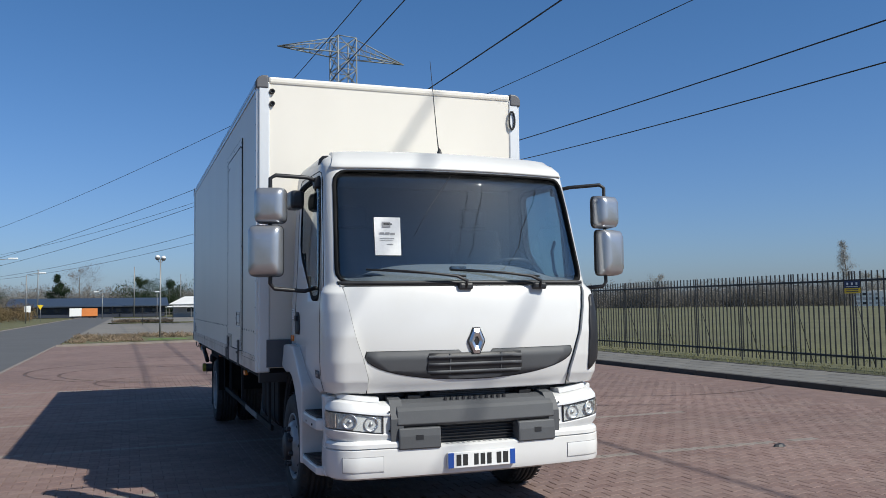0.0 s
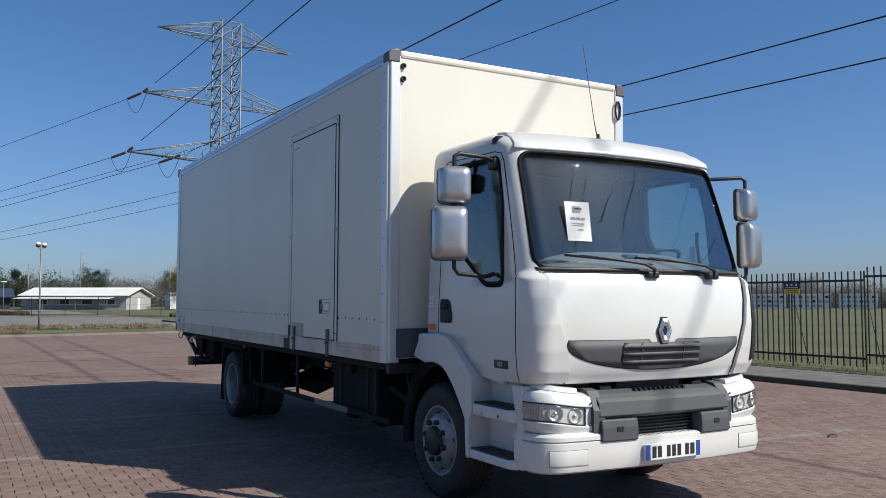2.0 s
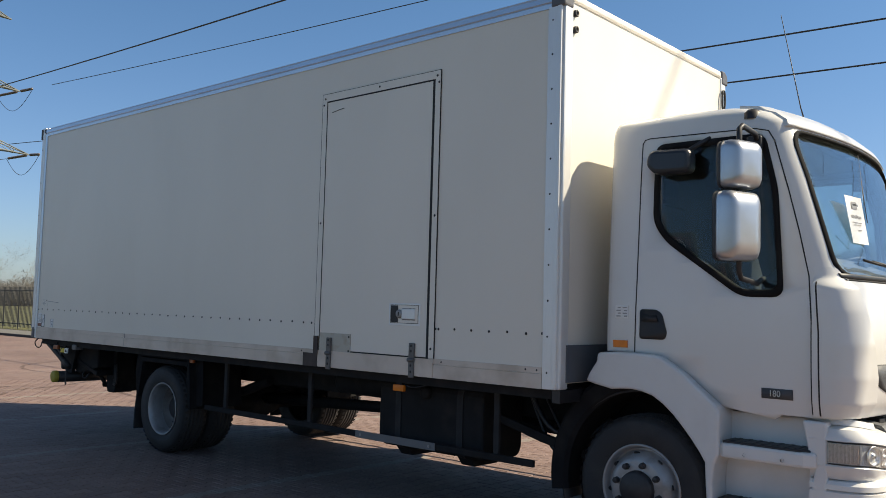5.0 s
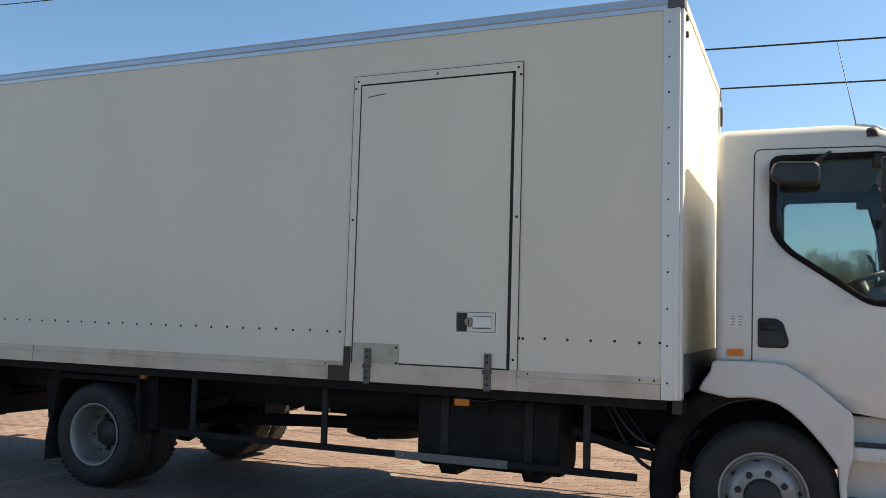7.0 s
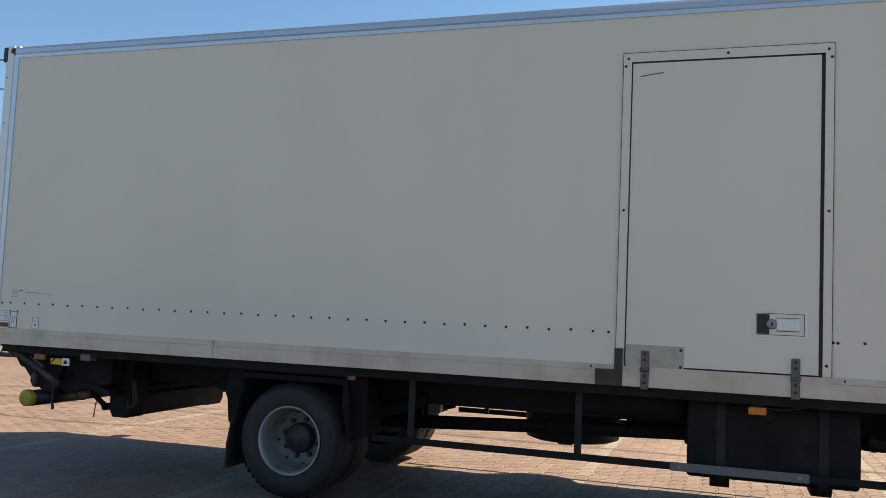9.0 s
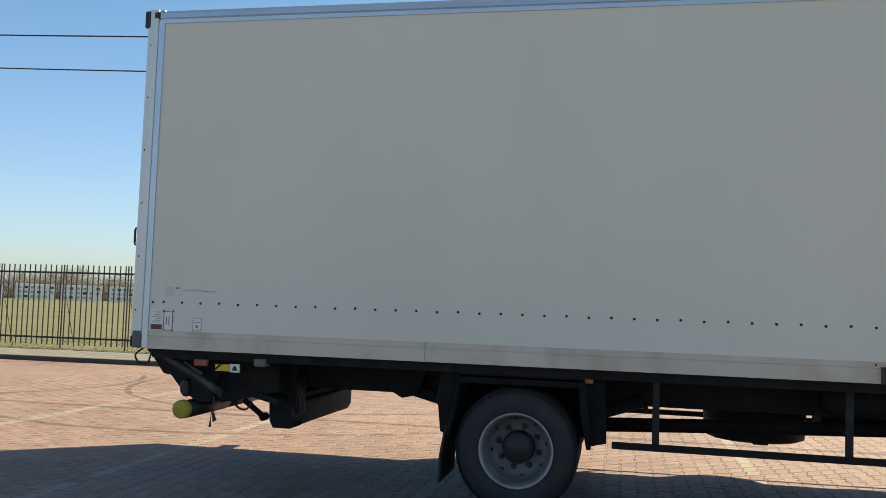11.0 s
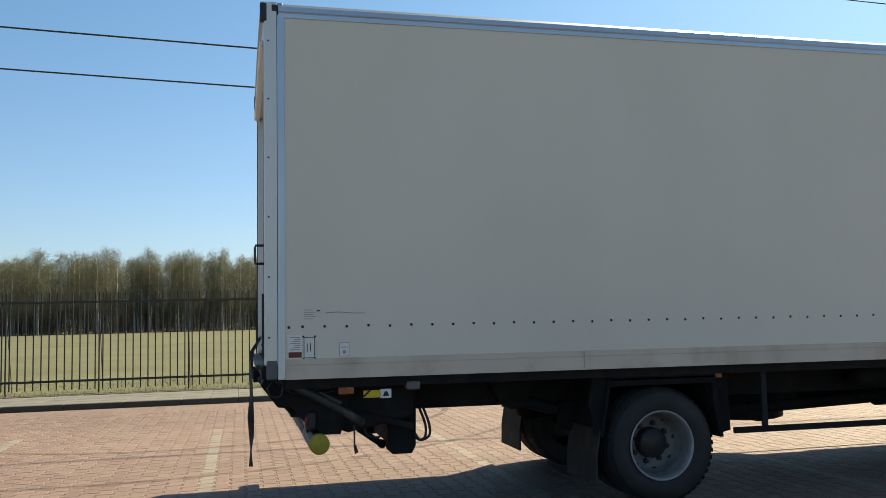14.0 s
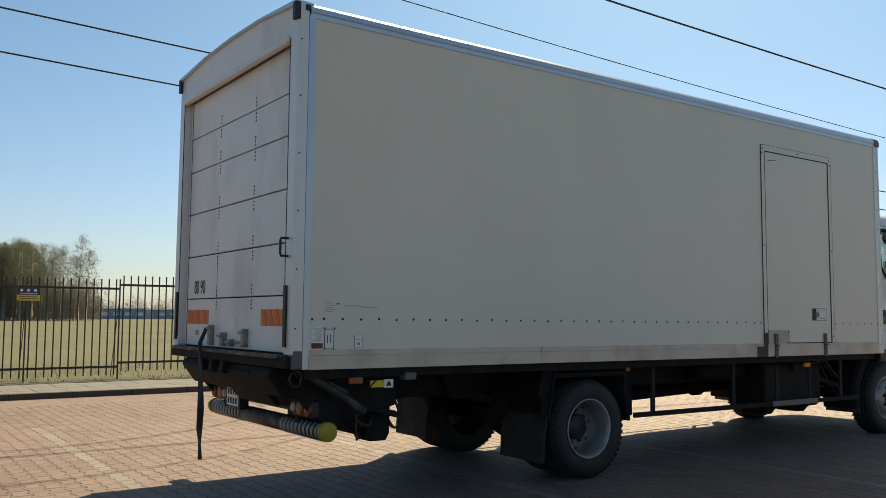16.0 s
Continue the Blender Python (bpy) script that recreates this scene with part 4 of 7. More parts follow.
words("badge_digits", "180", 0.05, MIRROR_SHELL, cab, Matrix.Translation((CX - 1.066, -1.27, 1.089)) @ Euler((math.pi / 2, 0, -math.pi / 2)).to_matrix().to_4x4(), 0.9)
part("reflector_tag", Mesh().box(CX - 1.075, CX - 1.066, -0.345, -0.245, 1.300, 1.345), ORANGE, cab, "small orange reflective sticker")
part("sticker", Mesh().box(CX - 1.068, CX - 1.058, -0.345, -0.255, 1.485, 1.565), WHITE, cab, "small white sticker with print")
for k in range(4):
    for j in range(2):
        part("print_bar", Mesh().box(CX - 1.0705, CX - 1.06, -0.338 + j * 0.045, -0.338 + j * 0.045 + (0.03 if (k + j) % 2 else 0.02), 1.495 + k * 0.018, 1.502 + k * 0.018), GREY_INK, cab)
part("antenna", Mesh().tube([(0.03, -1.10, 2.80), (0.028, -1.06, 2.95), (0.02, -0.93, 3.62)], [0.006, 0.004, 0.0022], 6), BLACK, truck, "thin black whip antenna")
part("antenna_foot", Mesh().revolve([(0, 0.022), (0.02, 0.018), (0.05, 0.008), (0.05, 0.001)], (0.03, -1.105, 2.805), "z", 14), BLACK, truck)
part("visor_lip", carve("visor_lip", hull(0.012), CAB_WHITE, keep=Mesh().prism(mid([(-0.97, 2.625), (0.97, 2.625), (0.90, 2.80), (-0.90, 2.80)]), "y", -2, -1.0), thick=0.02), CAB_WHITE, cab)
part("air_horn_box", Mesh().box(CX - 0.5, CX + 0.5, -0.25, -0.16, 2.2, 2.3), BLACK, truck)

# wipers
for x0, x1 in ((0.02, -0.62), (0.62, 0.02)):
    w = part("wiper", Mesh().tube([(x0 - 0.03, -1.745, 1.72), (x0 - 0.02, -1.755, 1.765), (x0 - 0.10, -1.745, 1.80), ((x0 + x1) / 2, -1.725, 1.825), (x1, -1.68, 1.85)], [0.016, 0.014, 0.011, 0.009, 0.006], 6), BLACK, truck, "black windscreen wiper")
    part("wiper_blade", Mesh().tube([(x0 - 0.02, -1.725, 1.80), ((x0 + x1) / 2 - 0.05, -1.715, 1.825), (x1 - 0.12, -1.665, 1.85)], 0.008, 5), BLACK, w)
    part("wiper_cap", Mesh().box(x0 - 0.08, x0 + 0.03, -1.755, -1.70, 1.70, 1.752, 0.015), BLACK, w)
part("cowl", carve("cowl", hull(0.006), BLACK, keep=Mesh().prism(mid([(-0.98, 1.742), (0.98, 1.742), (0.985, 1.768), (-0.985, 1.768)]), "y", -2.2, -1.35), thick=0.02), GREY_PLASTIC, cab)

# mirrors on their arms
for s in (-1, 1):
    xm = CX + s * (1.395 if s < 0 else 1.345)
    ym = -1.20 if s < 0 else -1.36
    arm = part("mirror_arm", Mesh().tube([(CX + s * 0.99, -1.14, 2.535), (CX + s * 1.12, -1.18, 2.565), (xm - s * 0.04, ym, 2.57), (xm, ym, 2.545), (xm, ym, 2.46), (xm, ym, 1.76), (xm - s * 0.03, ym, 1.725), (CX + s * 1.14, -1.20, 1.705), (CX + s * 1.02, -1.19, 1.74)], 0.0155, 8), BLACK, truck, "black tubular mirror arm")
    part("arm_bracket", Mesh().box(CX + s * 0.97, CX + s * 1.06, -1.19, -1.10, 2.49, 2.57, 0.012), BLACK, arm)
    for z0, z1, w, out in ((1.815, 2.195, 0.125, 0.035), (2.21, 2.475, 0.115, 0.0)):
        poly = round_poly([(-w, z0), (w, z0), (w, z1), (-w, z1)], 0.05, 5)
        rows = []
        for d, k in ((0.055, 0.90), (0.04, 1.0), (-0.01, 1.0), (-0.05, 0.95), (-0.075, 0.80), (-0.085, 0.5)):
            zc = (z0 + z1) / 2
            rows.append([(xm + x * k, ym + d, zc + (z - zc) * k) for x, z in poly])
        m = Mesh().sheet(rows, True, True)
        n = len(poly)
        m.f += [tuple(range(n)), tuple(range(len(m.v) - n, len(m.v)))]
        m.smooth += [False, True]
        o = part("mirror_housing", m, MIRROR_SHELL, arm, "silver-grey mirror shell")
        part("mirror_back", Mesh().sheet([[(xm + x * k, ym + d, (z0 + z1) / 2 + (z - (z0 + z1) / 2) * k) for x, z in poly] for d, k in ((0.03, 1.015), (0.052, 1.015), (0.058, 0.97))], True, True), BLACK, o)
        part("mirror_pane", Mesh().prism([(xm + x * 0.86, (z0 + z1) / 2 + (z - (z0 + z1) / 2) * 0.86) for x, z in poly], "y", ym + 0.054, ym + 0.060), MIRROR_GLASS, o)
        o.matrix_basis = Matrix.Translation((xm + s * out, ym, 0)) @ Matrix.Rotation(radians(20 * s), 4, "Z") @ Matrix.Translation((-xm, -ym, 0))
# kerb mirror over the passenger window
km = part("kerb_mirror", bevelled(Mesh().prism(round_poly([(-0.80, 2.37), (-0.56, 2.375), (-0.50, 2.44), (-0.53, 2.53), (-0.80, 2.52)], 0.05), "x", CX - 1.17, CX - 1.06), 0.03, 3), SMOKED, truck, "black kerb-view mirror")
part("mirror_stalk", Mesh().tube([(CX - 1.0, -0.86, 2.60), (CX - 1.06, -0.80, 2.55), (CX - 1.11, -0.70, 2.48)], 0.014, 8), BLACK, km)

# inside the cab
rows = []
for k in range(25):
    u = -0.97 + 1.94 * k / 24
    e = max(0.0, 1 - (abs(u - 0.02) / 0.80) ** 4)
    rows.append([(CX + u, y, z + e * h) for y, z, h in ((-1.62, 1.30, 0), (-1.63, 1.735, 0), (-1.58, 1.765, 0.02), (-1.45, 1.795, 0.06), (-1.33, 1.80, 0.105), (-1.24, 1.79, 0.11), (-1.16, 1.72, 0.06), (-1.14, 1.30, 0))])
dash = Mesh().sheet(rows, True, True)
dash.crease = 40
inn = part("dashboard", dash, INTERIOR_LIGHT, truck, "grey moulded dashboard with a raised middle")
part("air_vent", bevelled(Mesh().box(CX - 0.06, CX + 0.06, -1.47, -1.40, 1.855, 1.885), 0.01), INTERIOR, inn)
part("floor_pan", Mesh().box(CX - 0.98, CX + 0.98, -1.5, -0.2, 1.26, 1.32), INTERIOR, truck)
part("back_wall", Mesh().box(CX - 0.97, CX + 0.97, -0.26, -0.225, 1.3, 2.66), INTERIOR, truck)
part("head_lining", Mesh().box(CX - 0.93, CX + 0.93, -1.2, -0.25, 2.63, 2.66), INTERIOR, truck)
for x in (-0.55, 0.58):
    st = part("seat", bevelled(Mesh().box(CX + x - 0.25, CX + x + 0.25, -0.95, -0.45, 1.5, 1.66), 0.05, 3), SEAT, truck, "dark fabric seat")
    part("seat_back", bevelled(Mesh().prism([(-0.55, 1.6), (-0.42, 1.6), (-0.29, 2.25), (-0.38, 2.27)], "x", CX + x - 0.24, CX + x + 0.24), 0.04, 3), SEAT, st)
    part("head_rest", bevelled(Mesh().box(CX + x - 0.13, CX + x + 0.13, -0.38, -0.28, 2.27, 2.45), 0.04, 3), SEAT, st)
sw = []
for k in range(33):
    a = 2 * math.pi * k / 32
    sw.append(Vector((CX + 0.55, -1.08, 1.86)) + Vector((0.23 * math.cos(a), -0.23 * math.sin(a) * 0.92, 0.23 * math.sin(a) * 0.38)))
wheel_rim = part("steering_wheel", Mesh().tube(sw, 0.016, 8, False), BLACK, truck, "black steering wheel")
part("steering_column", Mesh().tube([(CX + 0.55, -1.08, 1.85), (CX + 0.55, -1.22, 1.6)], [0.06, 0.04], 10), BLACK, wheel_rim)
part("grab_bar", Mesh().tube([(CX + 0.97, -1.22, 1.80), (CX + 0.93, -1.24, 1.86), (CX + 0.92, -1.22, 2.02), (CX + 0.97, -1.18, 2.10)], 0.014, 7), BLACK, truck)
sheet = part("paper_sheet", Mesh().add([(-0.645, -1.535, 2.240), (-0.455, -1.572, 2.236), (-0.462, -1.618, 1.955), (-0.648, -1.585, 1.957)], [(0, 1, 2, 3)]), WHITE, truck, "white printed notice behind the windscreen")


def on_sheet(u, v):
    a, b, c, d = [Vector(q) for q in ((-0.645, -1.535, 2.240), (-0.455, -1.572, 2.236), (-0.462, -1.618, 1.955), (-0.648, -1.585, 1.957))]
    return (a * (1 - u) + b * u) * (1 - v) + (d * (1 - u) + c * u) * v + Vector((-0.0006, -0.003, 0.0))


for u0, u1, v0, v1, mt in ((0.3, 0.62, 0.12, 0.27, GREY_INK), (0.36, 0.68, 0.16, 0.20, INK), (0.2, 0.38, 0.40, 0.45, GREY_INK), (0.41, 0.58, 0.40, 0.45, GREY_INK), (0.61, 0.78, 0.41, 0.46, GREY_INK), (0.2, 0.75, 0.55, 0.565, GREY_INK), (0.2, 0.7, 0.60, 0.612, GREY_INK), (0.45, 0.7, 0.70, 0.72, GREY_INK)):
    part("print_bar", Mesh().add([on_sheet(u0, v0), on_sheet(u1, v0), on_sheet(u1, v1), on_sheet(u0, v1)], [(0, 1, 2, 3)]), mt, sheet)
part("belt_anchor", bevelled(Mesh().prism([(0.86, 2.00), (0.92, 2.00), (0.91, 2.16), (0.87, 2.16)], "y", -0.32, -0.28), 0.008), SOCKET, truck)
part("aerial_wire", Mesh().tube([(-0.35, -1.58, 2.10), (-0.22, -1.52, 2.3), (0.0, -1.43, 2.58)], 0.003, 4), BLACK, truck)


# ---- wheels ----
def wheel_profile(r, w):
    p = [(-w / 2 + 0.02, 0.26), (-w / 2 + 0.004, 0.295), (-w / 2, 0.40), (-w / 2 + 0.012, r - 0.035), (-w / 2 + 0.035, r - 0.012)]
    t = [(-w / 2 + 0.045, r - 0.003)]
    for k in range(4):
        x = -w / 2 + 0.075 + k * (w - 0.15) / 3
        t += [(x - 0.008, r), (x - 0.007, r - 0.012), (x + 0.007, r - 0.012), (x + 0.008, r)]
    return p + t + [(-a, b) for a, b in reversed(p + [t[0]])]


def truck_wheel(x, y, z, s, dished, inner=False, r=0.44):
    """A tyre on a steel rim with hub, holes and nuts; s is the side that it faces."""
    w = 0.27
    ty = part("wheel", Mesh().revolve(wheel_profile(r, w), (x, y, z), "x", 56), TYRE, truck, "dusty black truck tyre on a silver steel rim")
    tread = Mesh()
    for k in range(48):
        a = 2 * math.pi * k / 48
        for q in (-1, 1):
            x0 = x + q * (w / 2 - 0.03)
            c, sn = math.cos(a), math.sin(a)
            t = Vector((0, -sn, c)) * 0.016
            o = Vector((x0, y + (r - 0.012) * c, z + (r - 0.012) * sn))
            d = Vector((0, c, sn)) * 0.004
            e = Vector((-q * 0.035, 0, 0))
            tread.add([o - t - e * .6, o + t - e * .6, o + t + e, o - t + e, o - t + d - e * .2, o + t + d - e * .2, o + t + d + e, o - t + d + e], [(4, 5, 6, 7), (0, 1, 5, 4), (1, 2, 6, 5), (2, 3, 7, 6), (3, 0, 4, 7)])
    part("tread", tread, TYRE, ty)["kind"] = "stuff"
    if inner:
        return
    f = s * w / 2
    if dished:
        prof = [(f - s * 0.01, 0.300), (f - s * 0.002, 0.296), (f - s * 0.012, 0.280), (f - s * 0.06, 0.268), (f - s * 0.15, 0.260), (f - s * 0.205, 0.243), (f - s * 0.232, 0.212), (f - s * 0.235, 0.09)]
        face, ro, hub = f - s * 0.235, 0.168, [(f - s * 0.235, 0.134), (f - s * 0.165, 0.130), (f - s * 0.15, 0.116), (f - s * 0.145, 0.001)]
    else:
        prof = [(f - s * 0.02, 0.300), (f - s * 0.008, 0.295), (f - s * 0.014, 0.28), (f - s * 0.06, 0.27), (f - s * 0.068, 0.262), (f - s * 0.05, 0.248), (f - s * 0.005, 0.222), (f + s * 0.016, 0.20), (f + s * 0.02, 0.185), (f + s * 0.02, 0.09)]
        face, ro, hub = f + s * 0.02, 0.165, [(f + s * 0.02, 0.125), (f + s * 0.055, 0.12), (f + s * 0.065, 0.105), (f + s * 0.068, 0.001)]
    k9 = 0.88 if dished else 0.9
    prof, hub, ro = [(a, b * k9) for a, b in prof], [(a, b * k9) for a, b in hub], ro * k9
    rim = part("rim", Mesh().revolve(prof[:5] if dished else prof, (x, y, z), "x", 48), RIM, ty)
    if dished:
        part("wheel_disc", Mesh().revolve(prof[4:], (x, y, z), "x", 48), DISC, ty)
    part("hub", Mesh().revolve(hub, (x, y, z), "x", 32), HUB, ty)
    nut = Mesh().revolve([(-0.012, 0.021), (0.014, 0.020), (0.026, 0.016), (0.030, 0.001)], (0, 0, 0), "x", 8, False).data("nut", HUB)
    hole = Mesh().revolve([(-0.004, 0.020), (0.004, 0.020), (0.004, 0.001)], (0, 0, 0), "x", 14, False).data("hand_hole", SEAM)
    for k in range(8):
        a = 2 * math.pi * (k + 0.3) / 8
        o = new("nut", nut)
        o.parent = ty
        o.matrix_basis = Matrix.Translation((x + face + s * 0.006, y + ro * math.cos(a), z + ro * math.sin(a))) @ Matrix.Diagonal((s, 1, 1, 1))
        a = 2 * math.pi * (k + 0.8) / 8
        rr, dx = (0.208, f - s * 0.216) if dished else (0.212, f - s * 0.026)
        o = new("hand_hole", hole)
        o.parent = ty
        tilt = Matrix() if dished else Matrix.Rotation(a, 4, "X") @ Matrix.Rotation(-s * 0.95, 4, "Z") @ Matrix.Rotation(-a, 4, "X")
        o.matrix_basis = Matrix.Translation((x + dx, y + rr * math.cos(a), z + rr * math.sin(a))) @ tilt @ Matrix.Diagonal((s, 1, 0.75, 1))


for s in (-1, 1):
    truck_wheel(s * 0.92, -0.46, 0.445, s, False, r=0.446)
    truck_wheel(s * 1.05, 4.855, 0.4195, s, True, r=0.437)
    truck_wheel(s * 0.73, 4.855, 0.4195, s, True, True, r=0.437)

# ---- box details ----
RIVET = Mesh().revolve([(0.0, 0.010), (-0.003, 0.008), (-0.004, 0.0005)], (0, 0, 0), "x", 8).data("rivet", INK)
RIVET_S = Mesh().revolve([(0.0, 0.0075), (-0.002, 0.006), (-0.003, 0.0005)], (0, 0, 0), "x", 6).data("rivet", HUB)
for s in (-1, 1):
    turn = Matrix.Diagonal((-s, 1, 1, 1))
    x = s * (W - 0.0055)
    ys = [0.136, 0.265, 0.422, 0.578, 0.734, 0.888, 1.04, 1.068] + [2.45, 2.555] + [2.705 + 0.1513 * k for k in range(32)] + [7.545, 7.637]
    repeat("rivet", RIVET, [(x, y, 1.368 + 0.003 * math.sin(17.0 * y)) for y in ys], box, turn)
    repeat("rivet", RIVET_S, [(s * (W + 0.0045), 0.09, 1.12 + 0.232 * k) for k in range(11)], box, turn)
    repeat("rivet", RIVET_S, [(s * (W + 0.0065), L1 - 0.03, 1.3 + 0.41 * k) for k in range(6)], box, turn)
    repeat("rivet", RIVET_S, [(s * (W + 0.0015), y, 1.132) for y in (0.17, 0.26, 1.0, 2.56)], box, turn)

# side door
sd = part("side_door", Mesh().box(-W - 0.002, -W + 0.05, 1.150, 2.333, 1.158, 3.196), BOX_WHITE, box, "white side door with a flush lock")
part("door_frame", Mesh().box(-W - 0.003, -W + 0.02, 2.342, 2.397, 1.26, 3.268).box(-W - 0.003, -W + 0.02, 1.076, 1.127, 1.155, 3.268).box(-W - 0.0034, -W + 0.02, 1.076, 2.397, 3.208, 3.269), BOX_WHITE, box)
for y0, y1, z0, z1 in ((1.128, 1.150, 1.158, 3.208), (2.333, 2.342, 1.158, 3.2), (1.128, 2.342, 3.197, 3.208), (1.0725, 1.076, 1.152, 3.272), (2.397, 2.4005, 1.26, 3.272), (1.0725, 2.4, 3.269, 3.2725), (1.128, 2.342, 1.148, 1.1575)):
    part("door_joint", Mesh().box(-W - 0.0036 if y1 - y0 < 0.02 else -W - 0.0037, -W + 0.01, y0, y1, z0, z1), SEAM, sd)
repeat("rivet", RIVET, [(-W - 0.003, y, z) for y, z in ((1.108, 3.232), (1.09, 3.18), (1.10, 2.19), (1.105, 1.22), (2.365, 3.232), (2.382, 3.18), (2.372, 2.19), (1.72, 3.24))], sd)
lock = part("door_lock", bevelled(Mesh().box(-W - 0.004, -W + 0.02, 1.215, 1.54, 1.378, 1.546), 0.003), ALU, sd, "recessed chrome paddle lock")
part("lock_tray", Mesh().box(-W - 0.0055, -W, 1.235, 1.52, 1.398, 1.532), BOX_WHITE, lock)
part("lock_hole", Mesh().box(-W - 0.007, -W, 1.44, 1.515, 1.402, 1.528), INK, lock)
part("lock_paddle", bevelled(Mesh().box(-W - 0.014, -W, 1.262, 1.40, 1.425, 1.505), 0.008), ALU, lock)
part("lock_barrel", Mesh().revolve([(0.0, 0.034), (-0.016, 0.031), (-0.018, 0.02), (-0.018, 0.001)], (-W, 1.425, 1.465), "x", 18), STEEL, lock)
part("key_hole", Mesh().box(-W - 0.020, -W - 0.010, 1.42, 1.43, 1.452, 1.478), INK, lock)
for y0, y1, z0, z1 in ((1.235, 1.52, 1.396, 1.3995), (1.235, 1.52, 1.5305, 1.534), (1.233, 1.2365, 1.396, 1.534), (1.518, 1.521, 1.396, 1.534), (1.262, 1.40, 1.421, 1.425), (1.262, 1.4, 1.505, 1.508)):
    part("lock_edge", Mesh().box(-W - 0.0062, -W, y0, y1, z0, z1), INK, lock)
pl = part("patch_plate", Mesh().box(-W - 0.006, -W, 1.958, 2.33, 1.128, 1.292), PLATE_METAL, sd, "worn bare metal patch plate")
repeat("rivet", RIVET, [(-W - 0.006, 1.978, 1.268), (-W - 0.006, 1.978, 1.158)], pl)
for y in (2.205, 1.282):
    h = part("door_hinge", bevelled(Mesh().box(-W - 0.022, -W - 0.002, y - 0.026, y + 0.026, 1.0, 1.255), 0.006), HINGE, sd, "dull grey steel strap hinge")
    part("hinge_pin", Mesh().tube([(-W - 0.02, y - 0.03, 1.13), (-W - 0.02, y + 0.03, 1.13)], 0.014, 8), HINGE, h)
    repeat("bolt", RIVET, [(-W - 0.022, y, z) for z in (1.045, 1.09, 1.195, 1.235)], h)
part("corner_bracket", Mesh().box(-W - 0.008, -W, 2.352, 2.405, 1.012, 1.262).box(-W - 0.0085, -W, 2.405, 2.53, 1.012, 1.12), RUST, box, "brown steel corner bracket")
part("door_sill", Mesh().box(-W - 0.008, -W + 0.03, 1.076, 2.345, 1.018, 1.147), RAIL, sd)
part("scratch", Mesh().tube([(-W - 0.0025, 2.13, 3.125), (-W - 0.0028, 2.20, 3.118), (-W - 0.0025, 2.28, 3.105)], 0.0035, 4), INK, sd)

# stickers near the rear corner
XS = -W + 0.006     # face of the box panel
lab = part("caution_label", Mesh().box(XS - 0.002, XS + 0.004, 7.552, 7.642, 1.16, 1.316), WHITE, box, "white and red caution label")
part("label_red", Mesh().box(XS - 0.0035, XS, 7.552, 7.64, 1.161, 1.198), RED, lab)
for k in range(7):
    part("label_print", Mesh().box(XS - 0.003, XS, 7.562, 7.632 - 0.015 * (k % 3), 1.212 + k * 0.0138, 1.217 + k * 0.0138), GREY_INK, lab)
dp = part("data_plate", Mesh().box(XS - 0.002, XS + 0.004, 7.463, 7.538, 1.156, 1.298), WHITE, box, "white data plate with dark border")
for y0, y1, z0, z1 in ((7.463, 7.538, 1.294, 1.298), (7.463, 7.538, 1.156, 1.160), (7.463, 7.467, 1.156, 1.298), (7.534, 7.538, 1.156, 1.298), (7.490, 7.495, 1.20, 1.26), (7.512, 7.517, 1.195, 1.255)):
    part("plate_line", Mesh().box(XS - 0.0032, XS, y0, y1, z0, z1), INK, dp)
repeat("rivet", RIVET_S, [(XS - 0.002, y, z) for y in (7.46, 7.541) for z in (1.152, 1.302)], dp)
ap = part("approval_label", Mesh().box(XS - 0.002, XS + 0.004, 7.228, 7.297, 1.162, 1.256), WHITE, box, "small white approval label")
for y0, y1, z0, z1 in ((7.228, 7.297, 1.253, 1.256), (7.228, 7.297, 1.162, 1.165), (7.228, 7.231, 1.162, 1.256), (7.294, 7.297, 1.162, 1.256), (7.252, 7.274, 1.18, 1.202), (7.24, 7.285, 1.222, 1.227)):
    part("label_line", Mesh().box(XS - 0.0032, XS, y0, y1, z0, z1), GREY_INK, ap)
fp = part("faded_label", Mesh().box(XS - 0.0015, XS + 0.004, 7.406, 7.542, 1.412, 1.494), BOX_WHITE, box, "faded sticker with grey print")
for k in range(5):
    part("label_print", Mesh().box(XS - 0.0028, XS, 7.475 - 0.02 * (k % 2), 7.535, 1.42 + k * 0.015, 1.424 + k * 0.015), GREY_INK, fp)
part("label_mark", Mesh().box(XS - 0.003, XS, 7.425, 7.448, 1.472, 1.481), INK, fp)
part("scratch", Mesh().tube([(XS - 0.001, 7.385, 1.462), (XS - 0.002, 7.3, 1.466), (XS - 0.002, 7.2, 1.457), (XS - 0.001, 7.115, 1.456)], 0.0028, 4), GREY_INK, box)
part("sill_joint", Mesh().box(-W - 0.0055, -W + 0.01, 5.503, 5.507, ZB + 0.01, ZR), GREY_INK, box)

# front wall fittings
for z in (3.39, 3.50):
    part("lifting_eye", Mesh().revolve([(0.03, 0.024), (-0.012, 0.024), (-0.016, 0.016), (0.0, 0.012), (0.0, 0.0005)], (-1.145, 0.0, z), "y", 16), HUB, box)
part("lifting_ring", Mesh().tube([(1.19 + 0.03 * math.cos(a), -0.012, 3.38 + 0.09 * math.sin(a)) for a in [2 * math.pi * k / 14 for k in range(15)]], 0.009, 6, False), HUB, box)
part("skid_panel", Mesh().box(-W + 0.08, W - 0.08, -0.012, 0.012, 1.06, 1.30), SLATE, box, "slate-grey lower panel on the front wall")
part("under_panel", Mesh().box(-W + 0.02, W - 0.02, 0.0, 0.06, 0.93, 1.012), BLACK, box)

